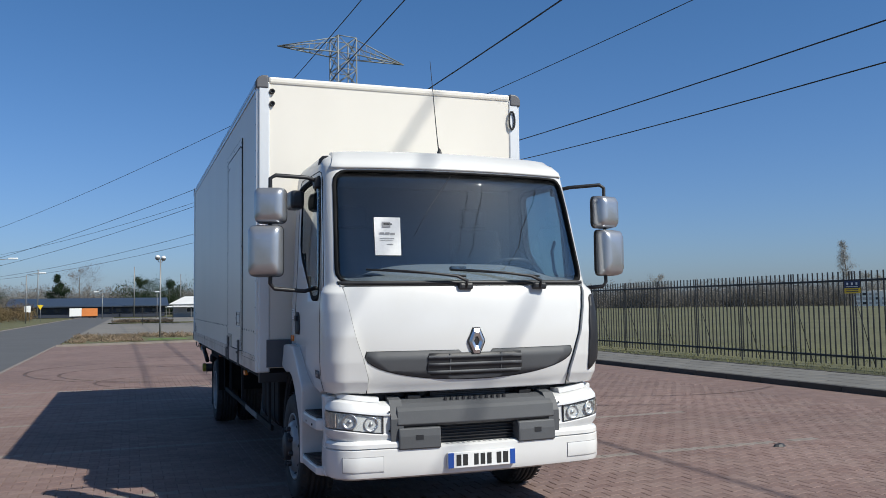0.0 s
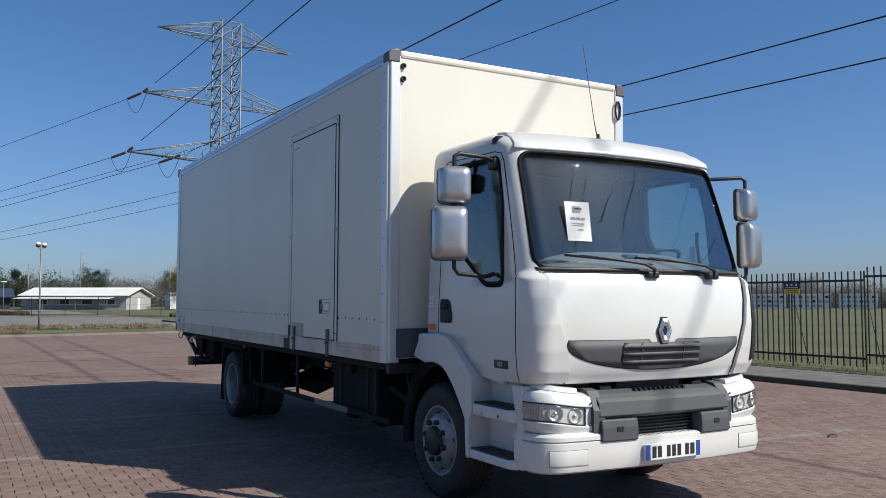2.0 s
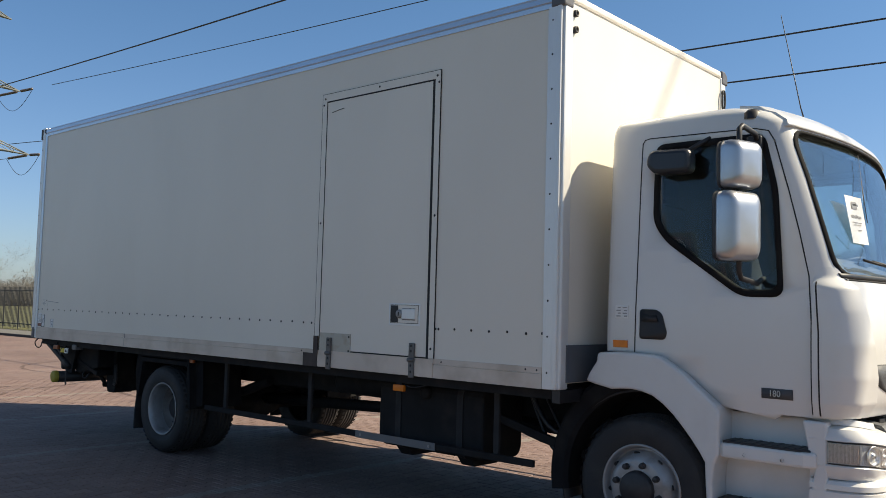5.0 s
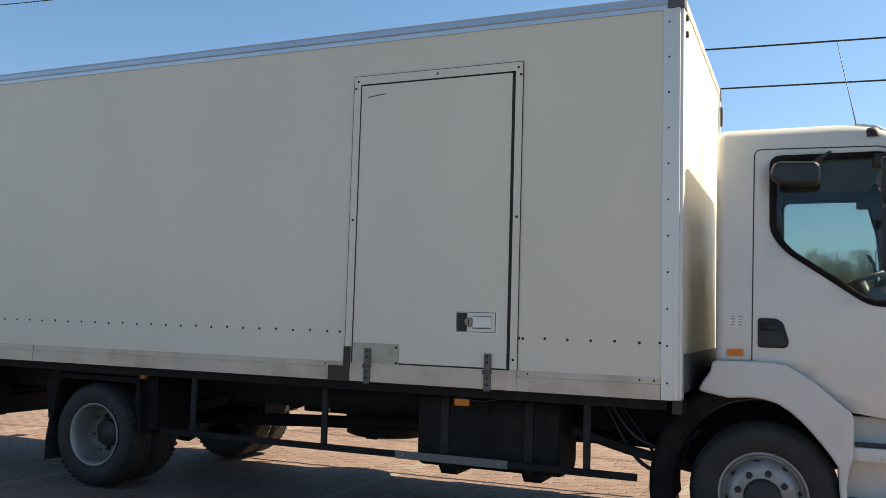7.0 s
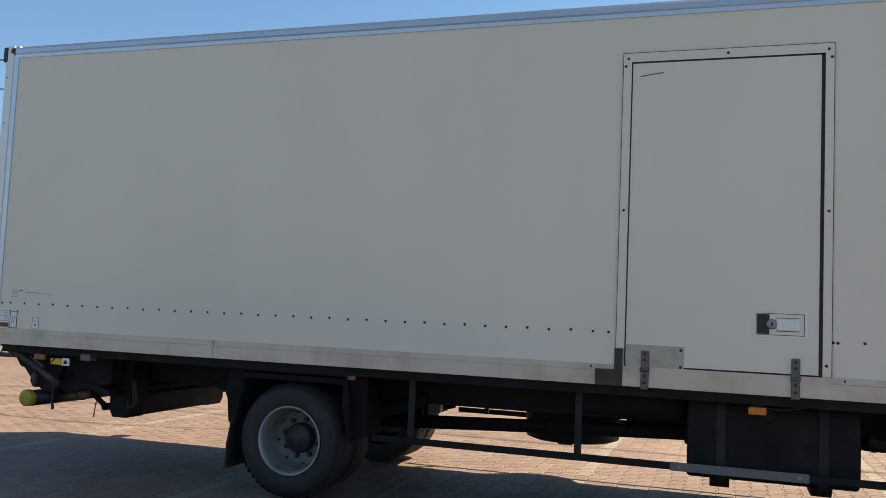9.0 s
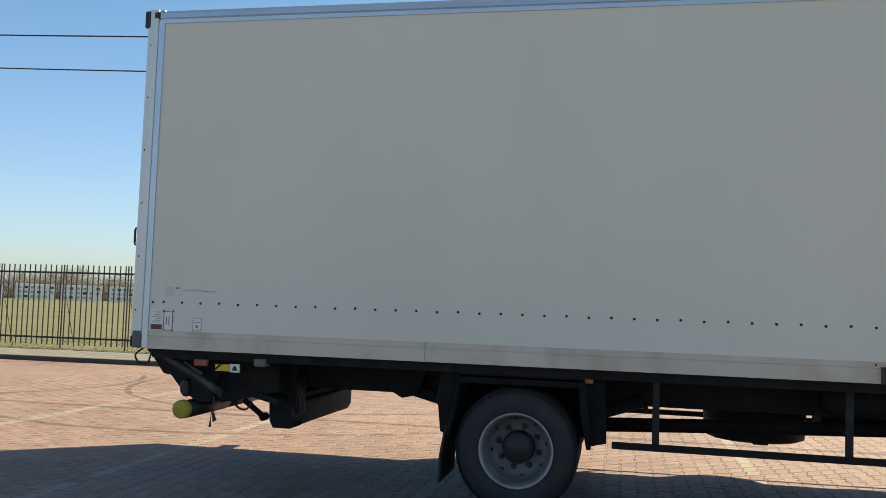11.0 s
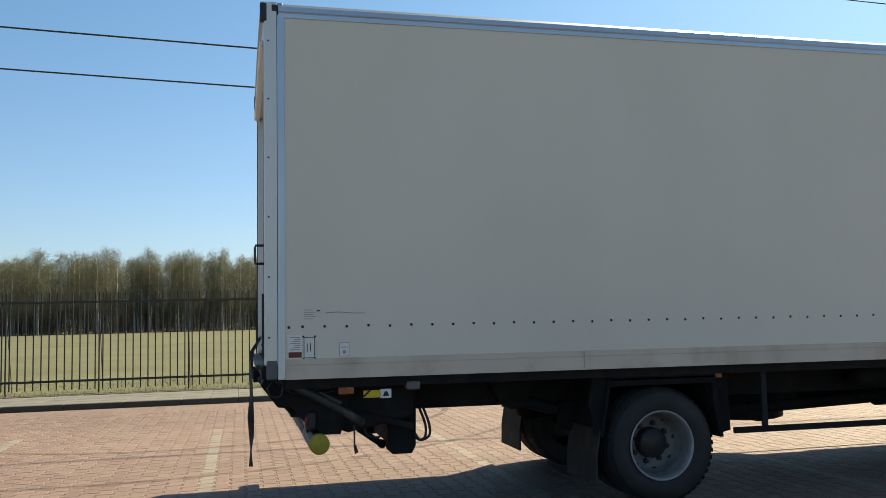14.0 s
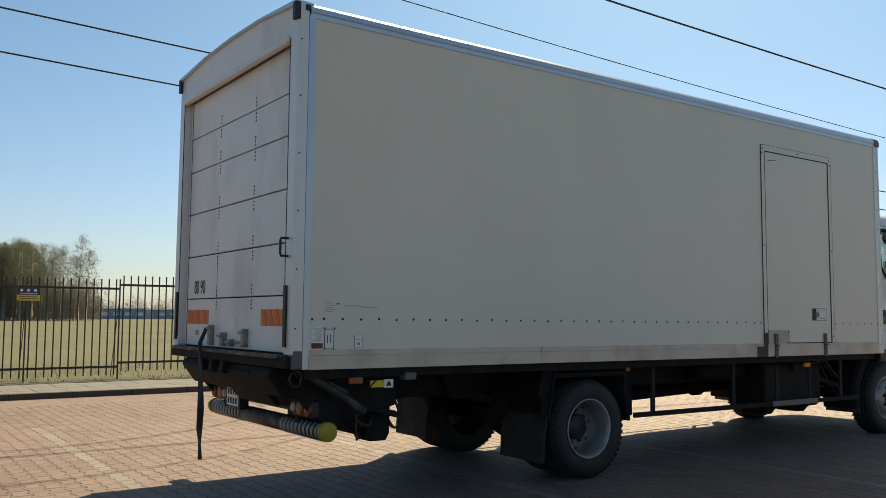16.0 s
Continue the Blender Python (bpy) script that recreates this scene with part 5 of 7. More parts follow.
# ---- rear end ----
YD = L1 - 0.068     # face of the roller door
part("rear_header", Mesh().prism([(-W + 0.122, 3.385), (W - 0.122, 3.385), (W - 0.122, 3.625), (0.6, 3.662), (0, 3.675), (-0.6, 3.662), (-W + 0.122, 3.625)], "y", L1 - 0.07, L1 - 0.006), DOOR_WHITE, box, "white header over the roller door")
part("roof_cap", bevelled(Mesh().prism([(-W, 3.588), (-W + 0.01, 3.632), (-0.6, 3.680), (0, 3.695), (0.6, 3.680), (W - 0.01, 3.632), (W, 3.588), (W - 0.06, 3.60), (0.6, 3.662), (0, 3.675), (-0.6, 3.662), (-W + 0.06, 3.60)], "y", L1 - 0.13, L1 + 0.022), 0.006), TRIM_GREY, box, "pressed metal roof cap")
part("header_lip", Mesh().box(-W + 0.12, W - 0.12, L1 - 0.03, L1 + 0.028, 3.35, 3.398, 0.015), ALU, box)
JO = [1.118, 1.535, 1.918, 2.312, 2.705, 3.02, 3.37]
door = part("roller_door", Mesh().box(-1.16, 1.16, YD - 0.042, YD - 0.027, 1.10, 3.39), SEAM, box, "white sectional roller door")
for a, b in zip(JO, JO[1:]):
    part("door_panel", bevelled(Mesh().box(-1.15, 1.15, YD - 0.032, YD, a + 0.005, b - 0.005), 0.005), DOOR_WHITE, door)
RY = Mesh().revolve([(0.0, 0.009), (0.004, 0.007), (0.005, 0.0005)], (0, 0, 0), "y", 7).data("rivet", INK)
repeat("rivet", RY, [(x, YD, j + d) for x in (-0.40, 0.36) for j in JO[1:-1] for d in (-0.09, -0.06, -0.03, 0.03, 0.06, 0.09)], door)
part("door_split", Mesh().box(0.358, 0.363, YD - 0.007, YD + 0.0015, 1.535, 1.92), SEAM, door)
for x0, x1 in ((0.54, 1.08), (-0.98, -0.60)):
    refl = part("warning_panel", Mesh().box(x0, x1, YD - 0.004, YD + 0.004, 1.312, 1.436), ORANGE, door, "red and orange striped warning panel")
    for k in range(3):
        u = x0 + 0.02 + 0.31 * (x1 - x0) * k
        w = 0.16 * (x1 - x0)
        part("warning_stripe", Mesh().prism([(u, 1.313), (u + w, 1.313), (u + w + 0.05, 1.435), (u + 0.05, 1.435)], "y", YD, YD + 0.0065), RED_STRIPE, refl)
back = Matrix.Translation((0.785, YD + 0.002, 1.632)) @ Euler((math.pi / 2, 0, math.pi)).to_matrix().to_4x4()
words("speed_digits", "80 90", 0.172, INK, door, back, 0.72)
part("door_pull", Mesh().tube([(-1.20, L1, 1.805), (-1.20, L1 + 0.055, 1.805), (-1.20, L1 + 0.06, 1.82), (-1.20, L1 + 0.06, 1.915), (-1.20, L1 + 0.055, 1.93), (-1.20, L1, 1.93)], 0.009, 7), BLACK, box, "black grab handle")
part("latch_bar", bevelled(Mesh().box(-0.30, 0.16, YD, YD + 0.022, 1.165, 1.188), 0.006), STEEL, door)
for x, top in ((0.13, 1.25), (-0.05, 1.20), (-0.33, 1.285), (0.42, 1.31)):
    part("latch", bevelled(Mesh().box(x - 0.028, x + 0.028, YD, YD + 0.045, 1.14, top), 0.01), STEEL, door)
    part("latch_pin", Mesh().tube([(x - 0.045, YD + 0.05, top - 0.03), (x + 0.045, YD + 0.05, top - 0.03)], 0.012, 8), STEEL, door)
part("door_label", Mesh().box(-0.06, 0.09, YD, YD + 0.003, 1.305, 1.37), WHITE, door)
part("small_label", Mesh().box(0.78, 0.86, YD, YD + 0.003, 1.215, 1.26), GREY_INK, door)
part("rear_sill", bevelled(Mesh().box(-W + 0.02, W - 0.02, L1 - 0.13, L1 + 0.02, 1.02, 1.105), 0.01), CHASSIS, truck, "dark rear sill beam")
part("sill_edge", bevelled(Mesh().box(-W + 0.10, W - 0.10, L1 - 0.02, L1 + 0.055, 1.088, 1.114), 0.006), DARK_STEEL, truck)
for s in (-1, 1):
    part("sill_shoe", bevelled(Mesh().box(s * (W - 0.075), s * (W + 0.010), L1 - 0.088, L1 - 0.012, 1.016, 1.148), 0.012), DARK_CAP, box)
    part("post_rubber", Mesh().box(s * (W - 0.11), s * (W - 0.07), L1 - 0.005, L1 + 0.015, 1.17, 1.60), BLACK, box)
    part("post_joint", Mesh().box(s * (W - 0.1205), s * (W - 0.112), L1 - 0.004, L1 + 0.002, 1.2, 3.38), SEAM, box)
    part("door_track", Mesh().box(s * 1.10, s * 1.106, YD - 0.003, YD + 0.0035, 1.12, 3.37), SEAM, door)
    part("top_bracket", bevelled(Mesh().box(s * (W - 0.045), s * (W + 0.012), L1 - 0.02, L1 + 0.026, 3.49, 3.62), 0.008), HUB, box)
# pull strap
pts = [(0.44, L1 - 0.02, 1.285), (0.36, L1 + 0.06, 1.16), (0.31, L1 + 0.07, 0.95), (0.30, L1 + 0.065, 0.8), (0.27, L1 + 0.07, 0.62), (0.30, L1 + 0.065, 0.45), (0.27, L1 + 0.07, 0.34), (0.25, L1 + 0.07, 0.21)]
rows = []
for k, p in enumerate(pts):
    a = 0.8 + 0.6 * math.sin(k * 1.9)
    w = 0.026 if 1 < k < 6 else 0.016
    rows.append([(p[0] - w * math.cos(a), p[1] - w * math.sin(a), p[2]), (p[0] + w * math.cos(a), p[1] + w * math.sin(a), p[2]), (p[0] + w * math.cos(a), p[1] + w * math.sin(a) + 0.004, p[2]), (p[0] - w * math.cos(a), p[1] - w * math.sin(a) + 0.004, p[2])])
part("pull_strap", Mesh().sheet(rows, False, True), BLACK, truck, "black pull strap hanging from the door")

# ---- chassis ----
part("chassis_rail", bevelled(Mesh().box(-0.45, -0.37, -1.4, 7.1, 0.70, 0.95), 0.006), CHASSIS, truck, "black ladder chassis")
part("chassis_rail", bevelled(Mesh().box(0.37, 0.45, -1.4, 7.1, 0.70, 0.95), 0.006), CHASSIS, truck)
for y in (0.4, 1.4, 2.3, 3.8, 5.6, 6.4, 7.2):
    part("cross_member", Mesh().box(-1.15, 1.15, y, y + 0.08, 0.94, 1.0135), CHASSIS, truck)
for x in (-1.20, 1.12):
    part("sub_frame", Mesh().box(x, x + 0.08, 0.1, L1 - 0.14, 0.945, 1.0135), CHASSIS, truck)
part("underfloor", Mesh().box(-1.19, 1.19, 0.06, L1 - 0.14, 1.0, 1.06), CHASSIS, truck)
part("engine", bevelled(Mesh().box(-0.42, 0.42, -1.35, 0.2, 0.55, 1.2), 0.05), CHASSIS, truck)
part("front_axle", Mesh().tube([(-1.0, -0.507, 0.45), (1.0, -0.507, 0.45)], 0.07, 10), CHASSIS, truck)
part("rear_axle", Mesh().tube([(-1.0, 4.855, 0.42), (-0.3, 4.855, 0.42), (0, 4.855, 0.42), (0.3, 4.855, 0.42), (1.0, 4.855, 0.42)], [0.08, 0.09, 0.2, 0.09, 0.08], 12), CHASSIS, truck)
part("propeller_shaft", Mesh().tube([(0, 0.2, 0.63), (0, 1.9, 0.585), (0, 1.96, 0.58), (0, 3.3, 0.53), (0, 4.7, 0.47)], [0.055, 0.055, 0.055, 0.055, 0.06], 12), CHASSIS, truck)
for y in (1.93,):
    part("shaft_joint", Mesh().revolve([(-0.07, 0.055), (-0.06, 0.085), (0.06, 0.085), (0.07, 0.055)], (0, y, 0.58), "y", 12), CHASSIS, truck)
for s in (-1, 1):
    part("leaf_spring", Mesh().tube([(s * 0.5, 3.98, 0.74), (s * 0.5, 4.4, 0.60), (s * 0.5, 4.855, 0.54), (s * 0.5, 5.25, 0.60), (s * 0.5, 5.75, 0.73)], 0.05, 6), CHASSIS, truck)
    part("spring_hanger", bevelled(Mesh().prism([(5.62, 0.95), (6.05, 0.95), (5.93, 0.72), (5.84, 0.67), (5.72, 0.70)], "x", s * 0.46, s * 0.56), 0.008), CHASSIS, truck)
    part("air_bellows", Mesh().revolve([(-0.13, 0.10), (-0.10, 0.125), (-0.05, 0.13), (0.0, 0.115), (0.05, 0.13), (0.10, 0.12)], (s * 0.55, 5.32, 0.62), "z", 18), RUBBER, truck)
    # mudguard over the rear pair: flat top with a lip, plates before and behind, rubber flap
    mg = part("rear_mudguard", bevelled(Mesh().box(s * 0.58, s * 1.19, 4.40, 5.28, 0.915, 0.935), 0.004), RUBBER, truck, "black flat-topped rear mudguard")
    part("guard_lip", bevelled(Mesh().prism([(4.40, 0.95), (5.275, 0.95), (5.275, 0.868), (5.20, 0.875), (4.47, 0.875), (4.40, 0.868)], "x", s * 1.165, s * 1.19), 0.005), RUBBER, mg)
    part("front_plate", bevelled(Mesh().prism([(4.39, 0.95), (4.42, 0.95), (4.42, 0.72), (4.37, 0.46), (4.34, 0.46), (4.36, 0.72)], "x", s * 0.58, s * 1.185), 0.004), RUBBER, mg)
    part("front_cheek", bevelled(Mesh().prism([(4.25, 0.95), (4.44, 0.95), (4.44, 0.86), (4.405, 0.70), (4.37, 0.47), (4.235, 0.50)], "x", s * 1.10, s * 1.115), 0.005), RUBBER, mg)
    part("rear_plate", bevelled(Mesh().prism([(5.25, 0.95), (5.28, 0.95), (5.36, 0.50), (5.33, 0.50)], "x", s * 0.58, s * 1.185), 0.004), RUBBER, mg)
    part("rear_cheek", bevelled(Mesh().prism([(5.24, 0.95), (5.40, 0.95), (5.44, 0.74), (5.42, 0.70), (5.40, 0.52), (5.33, 0.50)], "x", s * 1.15, s * 1.165), 0.005), RUBBER, mg)
    part("guard_bracket", bevelled(Mesh().box(s * 0.45, s * 0.6, 4.80, 4.86, 0.90, 0.94), 0.004), CHASSIS, mg)
    part("mud_flap", bevelled(Mesh().prism([(5.35, 0.56), (5.365, 0.56), (5.40, 0.35), (5.405, 0.16), (5.39, 0.16), (5.385, 0.35)], "x", s * 0.60, s * 1.18), 0.003), FLAP_GREY, truck, "dusty black rubber mud flap")
    # dark panel added to block the view through the arch
    part("inner_arch", Mesh().box(s * 0.555, s * 0.578, 4.40, 5.35, 0.46, 0.945, 0.006), RUBBER, truck)
    # side guard
    gd = part("side_guard", bevelled(Mesh().box(s * 1.085, s * 1.112, 0.30, 4.20, 0.468, 0.516), 0.006), CHASSIS, truck, "black side guard rail")
    for y in (0.64, 2.665, 3.905):
        part("guard_post", bevelled(Mesh().box(s * 1.058, s * 1.085, y - 0.024, y + 0.024, 0.47, 1.0), 0.005), FLAP_GREY, gd)
gp = part("guard_patch", bevelled(Mesh().box(-1.119, -1.112, 1.18, 2.04, 0.464, 0.522), 0.004), SOCKET, truck, "grey patch bolted over the guard rail")
for y in (1.24, 1.98):
    part("patch_bolt", Mesh().revolve([(0.0, 0.012), (-0.006, 0.010), (-0.006, 0.001)], (-1.119, y, 0.493), "x", 8, False), STEEL, gp)
# fuel tank with rounded lower corners, straps and feet
TANK = round_poly([(-0.955, 0.40), (-0.955, 0.94), (-0.47, 0.94), (-0.47, 0.40)], 0.11, 5)
tank = part("fuel_tank", bevelled(Mesh().prism(TANK, "y", 0.86, 1.94), 0.02, 2), CHASSIS, truck, "black side tank with straps")
for y in (1.08, 1.72):
    part("tank_strap", Mesh().prism([(-0.7125 + (a + 0.7125) * 1.03, 0.67 + (b - 0.67) * 1.03) for a, b in TANK], "y", y - 0.03, y + 0.03), FLAP_GREY, tank)
for y in (1.02, 1.66):
    part("tank_foot", bevelled(Mesh().prism([(-0.90, 0.41), (-0.50, 0.41), (-0.56, 0.34), (-0.84, 0.34)], "y", y, y + 0.13), 0.006), CHASSIS, tank)
part("tank_cap", Mesh().revolve([(0.02, 0.05), (-0.03, 0.048), (-0.035, 0.03), (-0.035, 0.001)], (-0.955, 1.42, 0.86), "x", 16), CHASSIS, tank)
part("battery_box", bevelled(Mesh().box(0.5, 0.98, 0.9, 1.9, 0.46, 0.94), 0.03), CHASSIS, truck)
sp = part("spare_wheel", Mesh().revolve([(-0.13, 0.25), (-0.135, 0.36), (-0.115, 0.412), (0.10, 0.425), (0.135, 0.38), (0.13, 0.25), (0.0, 0.06), (-0.06, 0.001)], (0.72, 3.00, 0.495), "z", 40), TYRE, truck, "spare wheel slung under the frame")
part("spare_carrier", bevelled(Mesh().box(0.34, 1.10, 2.94, 3.06, 0.352, 0.378), 0.006), CHASSIS, sp)
# plain dark box added to fill the open gap beside the frame
part("air_dryer_box", bevelled(Mesh().box(0.46, 0.86, 1.96, 2.50, 0.50, 0.94), 0.03), CHASSIS, truck)
part("air_tank", Mesh().revolve([(-0.4, 0.001), (-0.39, 0.09), (-0.36, 0.11), (0.36, 0.11), (0.39, 0.09), (0.4, 0.001)], (-0.64, 2.35, 0.84), "y", 20), CHASSIS, truck)
part("silencer", Mesh().revolve([(-0.3, 0.001), (-0.29, 0.14), (0.29, 0.14), (0.3, 0.001)], (0.75, 0.35, 0.72), "y", 20), CHASSIS, truck)
part("exhaust_pipe", Mesh().tube([(0.55, 3.62, 0.66), (0.55, 4.2, 0.68), (0.55, 4.3, 0.70)], 0.045, 8), CHASSIS, truck)
part("hose", Mesh().tube(eased([(-0.8, 0.55, 0.95), (-0.86, 0.35, 0.72), (-0.82, 0.1, 0.66), (-0.7, -0.05, 0.8)]), 0.018, 6), BLACK, truck)
part("hose", Mesh().tube(eased([(-0.75, 0.6, 0.95), (-0.8, 0.4, 0.62), (-0.8, 0.24, 0.50), (-0.74, 0.1, 0.52), (-0.7, 0.0, 0.75)]), 0.014, 6), BLACK, truck)
part("hose", Mesh().tube(eased([(-0.72, 0.5, 0.95), (-0.78, 0.30, 0.70), (-0.77, 0.20, 0.56), (-0.72, 0.05, 0.66)]), 0.012, 6), BLACK, truck)
part("steering_link", bevelled(Mesh().prism([(-0.1, 0.50), (0.42, 0.60), (0.80, 0.70), (0.80, 0.76), (0.40, 0.66), (-0.1, 0.56)], "x", -0.86, -0.82), 0.006), CHASSIS, truck)
part("gear_lever_rod", Mesh().tube([(-0.55, -0.2, 0.62), (-0.6, 0.8, 0.66)], 0.025, 8), CHASSIS, truck)
for y, z, dx in ((1.50, 0.905, 0.0), (4.385, 0.935, 0.02), (7.245, 0.922, -0.02)):
    lens = ORANGE if y < 4 else DIRTY_AMBER
    part("side_marker", bevelled(Mesh().box(-1.20 + dx, -1.165 + dx, y - 0.055, y + 0.055, z - 0.025, z + 0.025), 0.008), lens, truck, "orange side marker lamp")
    part("marker_bracket", Mesh().box(-1.19 + dx, -1.12, y - 0.03, y + 0.03, z + 0.02, 0.98), CHASSIS, truck)
part("lamp_wire", Mesh().tube(eased([(-1.17, 1.46, 0.93), (-1.18, 1.36, 0.92), (-1.18, 1.22, 0.945), (-1.17, 1.1, 0.985)]), 0.005, 5), BLACK, truck)
part("grey_socket", bevelled(Mesh().box(-1.22, -1.12, 6.721, 6.82, 0.912, 0.972), 0.012), SOCKET, truck)
tg = part("lift_tag", Mesh().box(-1.215, -1.205, 7.008, 7.125, 0.868, 0.918), TAG_YELLOW, truck, "yellow and white lift tag")
part("tag_white", Mesh().box(-1.216, -1.205, 6.93, 7.006, 0.862, 0.924), WHITE, tg)
part("tag_mark", Mesh().prism([(6.945, 0.876), (6.99, 0.876), (6.982, 0.895), (6.975, 0.908), (6.96, 0.908), (6.953, 0.895)], "x", -1.2172, -1.21), INK, tg)
part("tag_stroke", Mesh().prism([(7.125, 0.868), (7.07, 0.918), (7.09, 0.918), (7.125, 0.886)], "x", -1.2165, -1.21), BLACK, tg)

# folded tail lift and underrun bar
lift = part("tail_lift", bevelled(Mesh().prism([(6.655, 0.95), (6.665, 0.455), (6.695, 0.398), (6.845, 0.398), (6.875, 0.455), (6.90, 0.95)], "x", -0.74, -0.50), 0.008), CHASSIS, truck, "black folded tail lift")
part("lift_cheek", bevelled(Mesh().prism([(6.655, 0.95), (6.665, 0.455), (6.695, 0.398), (6.845, 0.398), (6.875, 0.455), (6.90, 0.95)], "x", 0.50, 0.74), 0.008), CHASSIS, lift)
part("lift_beam", bevelled(Mesh().box(-0.60, 0.56, 6.66, 6.80, 0.41, 0.60), 0.02), CHASSIS, lift)
part("beam_bracket", bevelled(Mesh().prism([(0.40, 0.60), (0.56, 0.60), (0.50, 0.93), (0.40, 0.93)], "y", 6.66, 6.70), 0.006), CHASSIS, lift)
part("lift_deck", bevelled(Mesh().prism([(7.68, 1.0), (7.50, 0.76), (7.36, 0.66), (7.20, 0.60), (7.05, 0.63), (6.72, 0.70), (6.72, 0.95)], "x", -0.94, 0.94), 0.02), CHASSIS, lift)
part("lift_platform", bevelled(Mesh().prism([(6.72, 0.60), (6.72, 0.65), (7.36, 0.82), (7.36, 0.76)], "x", -0.95, 0.95), 0.01), CHASSIS, lift)
for x in (-0.62, 0.62):
    part("lift_arm", bevelled(Mesh().prism([(6.72, 0.72), (6.72, 0.84), (7.42, 0.72), (7.42, 0.62)], "x", x - 0.05, x + 0.05), 0.012), CHASSIS, lift)
    part("lift_ram", Mesh().tube([(x * 0.75, 6.72, 0.62), (x * 0.75, 7.36, 0.80)], 0.05, 10), CHASSIS, lift)
part("lift_link", Mesh().tube([(-0.72, 7.10, 0.60), (-0.72, 6.94, 0.487)], 0.024, 8), CHASSIS, lift)
part("link_eye", Mesh().revolve([(-0.03, 0.032), (0.03, 0.032), (0.03, 0.001)], (-0.72, 6.925, 0.48), "x", 14), CHASSIS, lift)
part("lift_strut", Mesh().tube([(-1.16, 7.70, 1.01), (-1.15, 7.58, 0.955), (-1.12, 7.30, 0.80), (-1.10, 7.11, 0.685)], [0.02, 0.032, 0.034, 0.034], 8), DARK_STEEL, lift, "scuffed grey strut")
part("strut_fin", bevelled(Mesh().prism([(7.42, 0.92), (7.26, 0.84), (7.30, 0.80), (7.46, 0.87)], "x", -1.135, -1.12), 0.003), DARK_STEEL, lift)
for s in (-1, 1):
    part("lift_plate", bevelled(Mesh().prism([(7.16, 0.96), (7.68, 1.01), (7.74, 0.95), (7.52, 0.70), (7.38, 0.60), (7.26, 0.60)], "x", s * 0.955, s * 0.995), 0.006), CHASSIS, lift)
part("lift_back", bevelled(Mesh().prism([(7.46, 0.95), (7.78, 1.018), (7.82, 0.96), (7.70, 0.80), (7.52, 0.78)], "x", -0.95, 0.95), 0.012), CHASSIS, lift)
part("deck_flap", bevelled(Mesh().prism([(7.80, 0.985), (7.83, 0.965), (7.58, 0.70), (7.55, 0.72)], "x", -0.60, 0.15), 0.006), CHASSIS, lift)
for x in (0.36, 0.12, -0.12):
    part("deck_hinge", bevelled(Mesh().box(x - 0.04, x + 0.04, 7.80, 7.86, 0.93, 1.03), 0.012), CHASSIS, lift)
bar = part("underrun_bar", Mesh().tube([(-1.12, 7.425, 0.55), (1.12, 7.425, 0.55)], 0.066, 18), DARK_STEEL, truck, "round underrun bar with striped wrap and yellow end cap")
for x0, x1 in ((-1.08, -0.42), (0.40, 1.08)):
    part("bar_sleeve", Mesh().tube([(x0, 7.425, 0.55), (x1, 7.425, 0.55)], 0.068, 18), BLACK, bar)
    for k in range(10):
        u = x0 + (x1 - x0) * k / 10
        v = u + (x1 - x0) / 20
        tape = [[(x, 7.425 + r * math.cos(a), 0.55 + r * math.sin(a)) for x, r in ((u, 0.067), (u, 0.0695), (v, 0.0695), (v, 0.067))] for a in [radians(-120 + 20 * q) for q in range(10)]]
        part("bar_stripe", Mesh().sheet(tape, True, True), STEEL, bar)
for s in (-1, 1):
    part("bar_cap", Mesh().revolve([(0.0, 0.0715), (s * 0.045, 0.0705), (s * 0.052, 0.058), (s * 0.052, 0.001)], (s * 1.10, 7.425, 0.555), "x", 24), YELLOW, bar, "yellow rubber end cap")
    part("bar_bracket", bevelled(Mesh().prism([(7.36, 0.55), (7.48, 0.55), (7.50, 0.80), (7.34, 0.80)], "x", s * 0.70, s * 0.76), 0.006), CHASSIS, bar)
    tl = part("tail_lamp", bevelled(Mesh().box(s * 0.66, s * 1.03, 7.43, 7.50, 0.635, 0.775), 0.03, 3), BLACK, truck, "dark tail lamp unit with round lenses")
    part("red_lens", Mesh().revolve([(0.0, 0.060), (0.012, 0.058), (0.020, 0.045), (0.022, 0.001)], (s * 0.965, 7.495, 0.704), "y", 22), RED, tl)
    part("amber_lens", Mesh().revolve([(0.0, 0.053), (0.012, 0.051), (0.018, 0.04), (0.020, 0.001)], (s * 0.82, 7.495, 0.704), "y", 20), DIRTY_AMBER, tl)
    part("clear_lens", Mesh().revolve([(0.0, 0.035), (0.02, 0.033), (0.026, 0.001)], (s * 0.71, 7.495, 0.704), "y", 16), AMBER_CLEAR, tl)
rp = part("rear_plate", bevelled(Mesh().box(0.27, 0.52, 7.545, 7.555, 0.62, 0.785), 0.003), WHITE, truck, "white two-line rear number plate")
for z in (0.715, 0.637):
    for k in range(4):
        part("plate_bar", Mesh().box(0.29 + k * 0.056, 0.322 + k * 0.056, 7.554, 7.5575, z, z + 0.052), INK, rp)
part("plate_light", bevelled(Mesh().box(0.25, 0.54, 7.46, 7.545, 0.60, 0.81), 0.008), BLACK, truck)
part("lift_cable", Mesh().tube(eased([(-1.20, 7.72, 1.02), (-1.23, 7.78, 0.96), (-1.22, 7.75, 0.90), (-1.2, 7.69, 0.905), (-1.19, 7.67, 0.97), (-1.17, 7.62, 1.0)]), 0.007, 6), BLACK, lift)
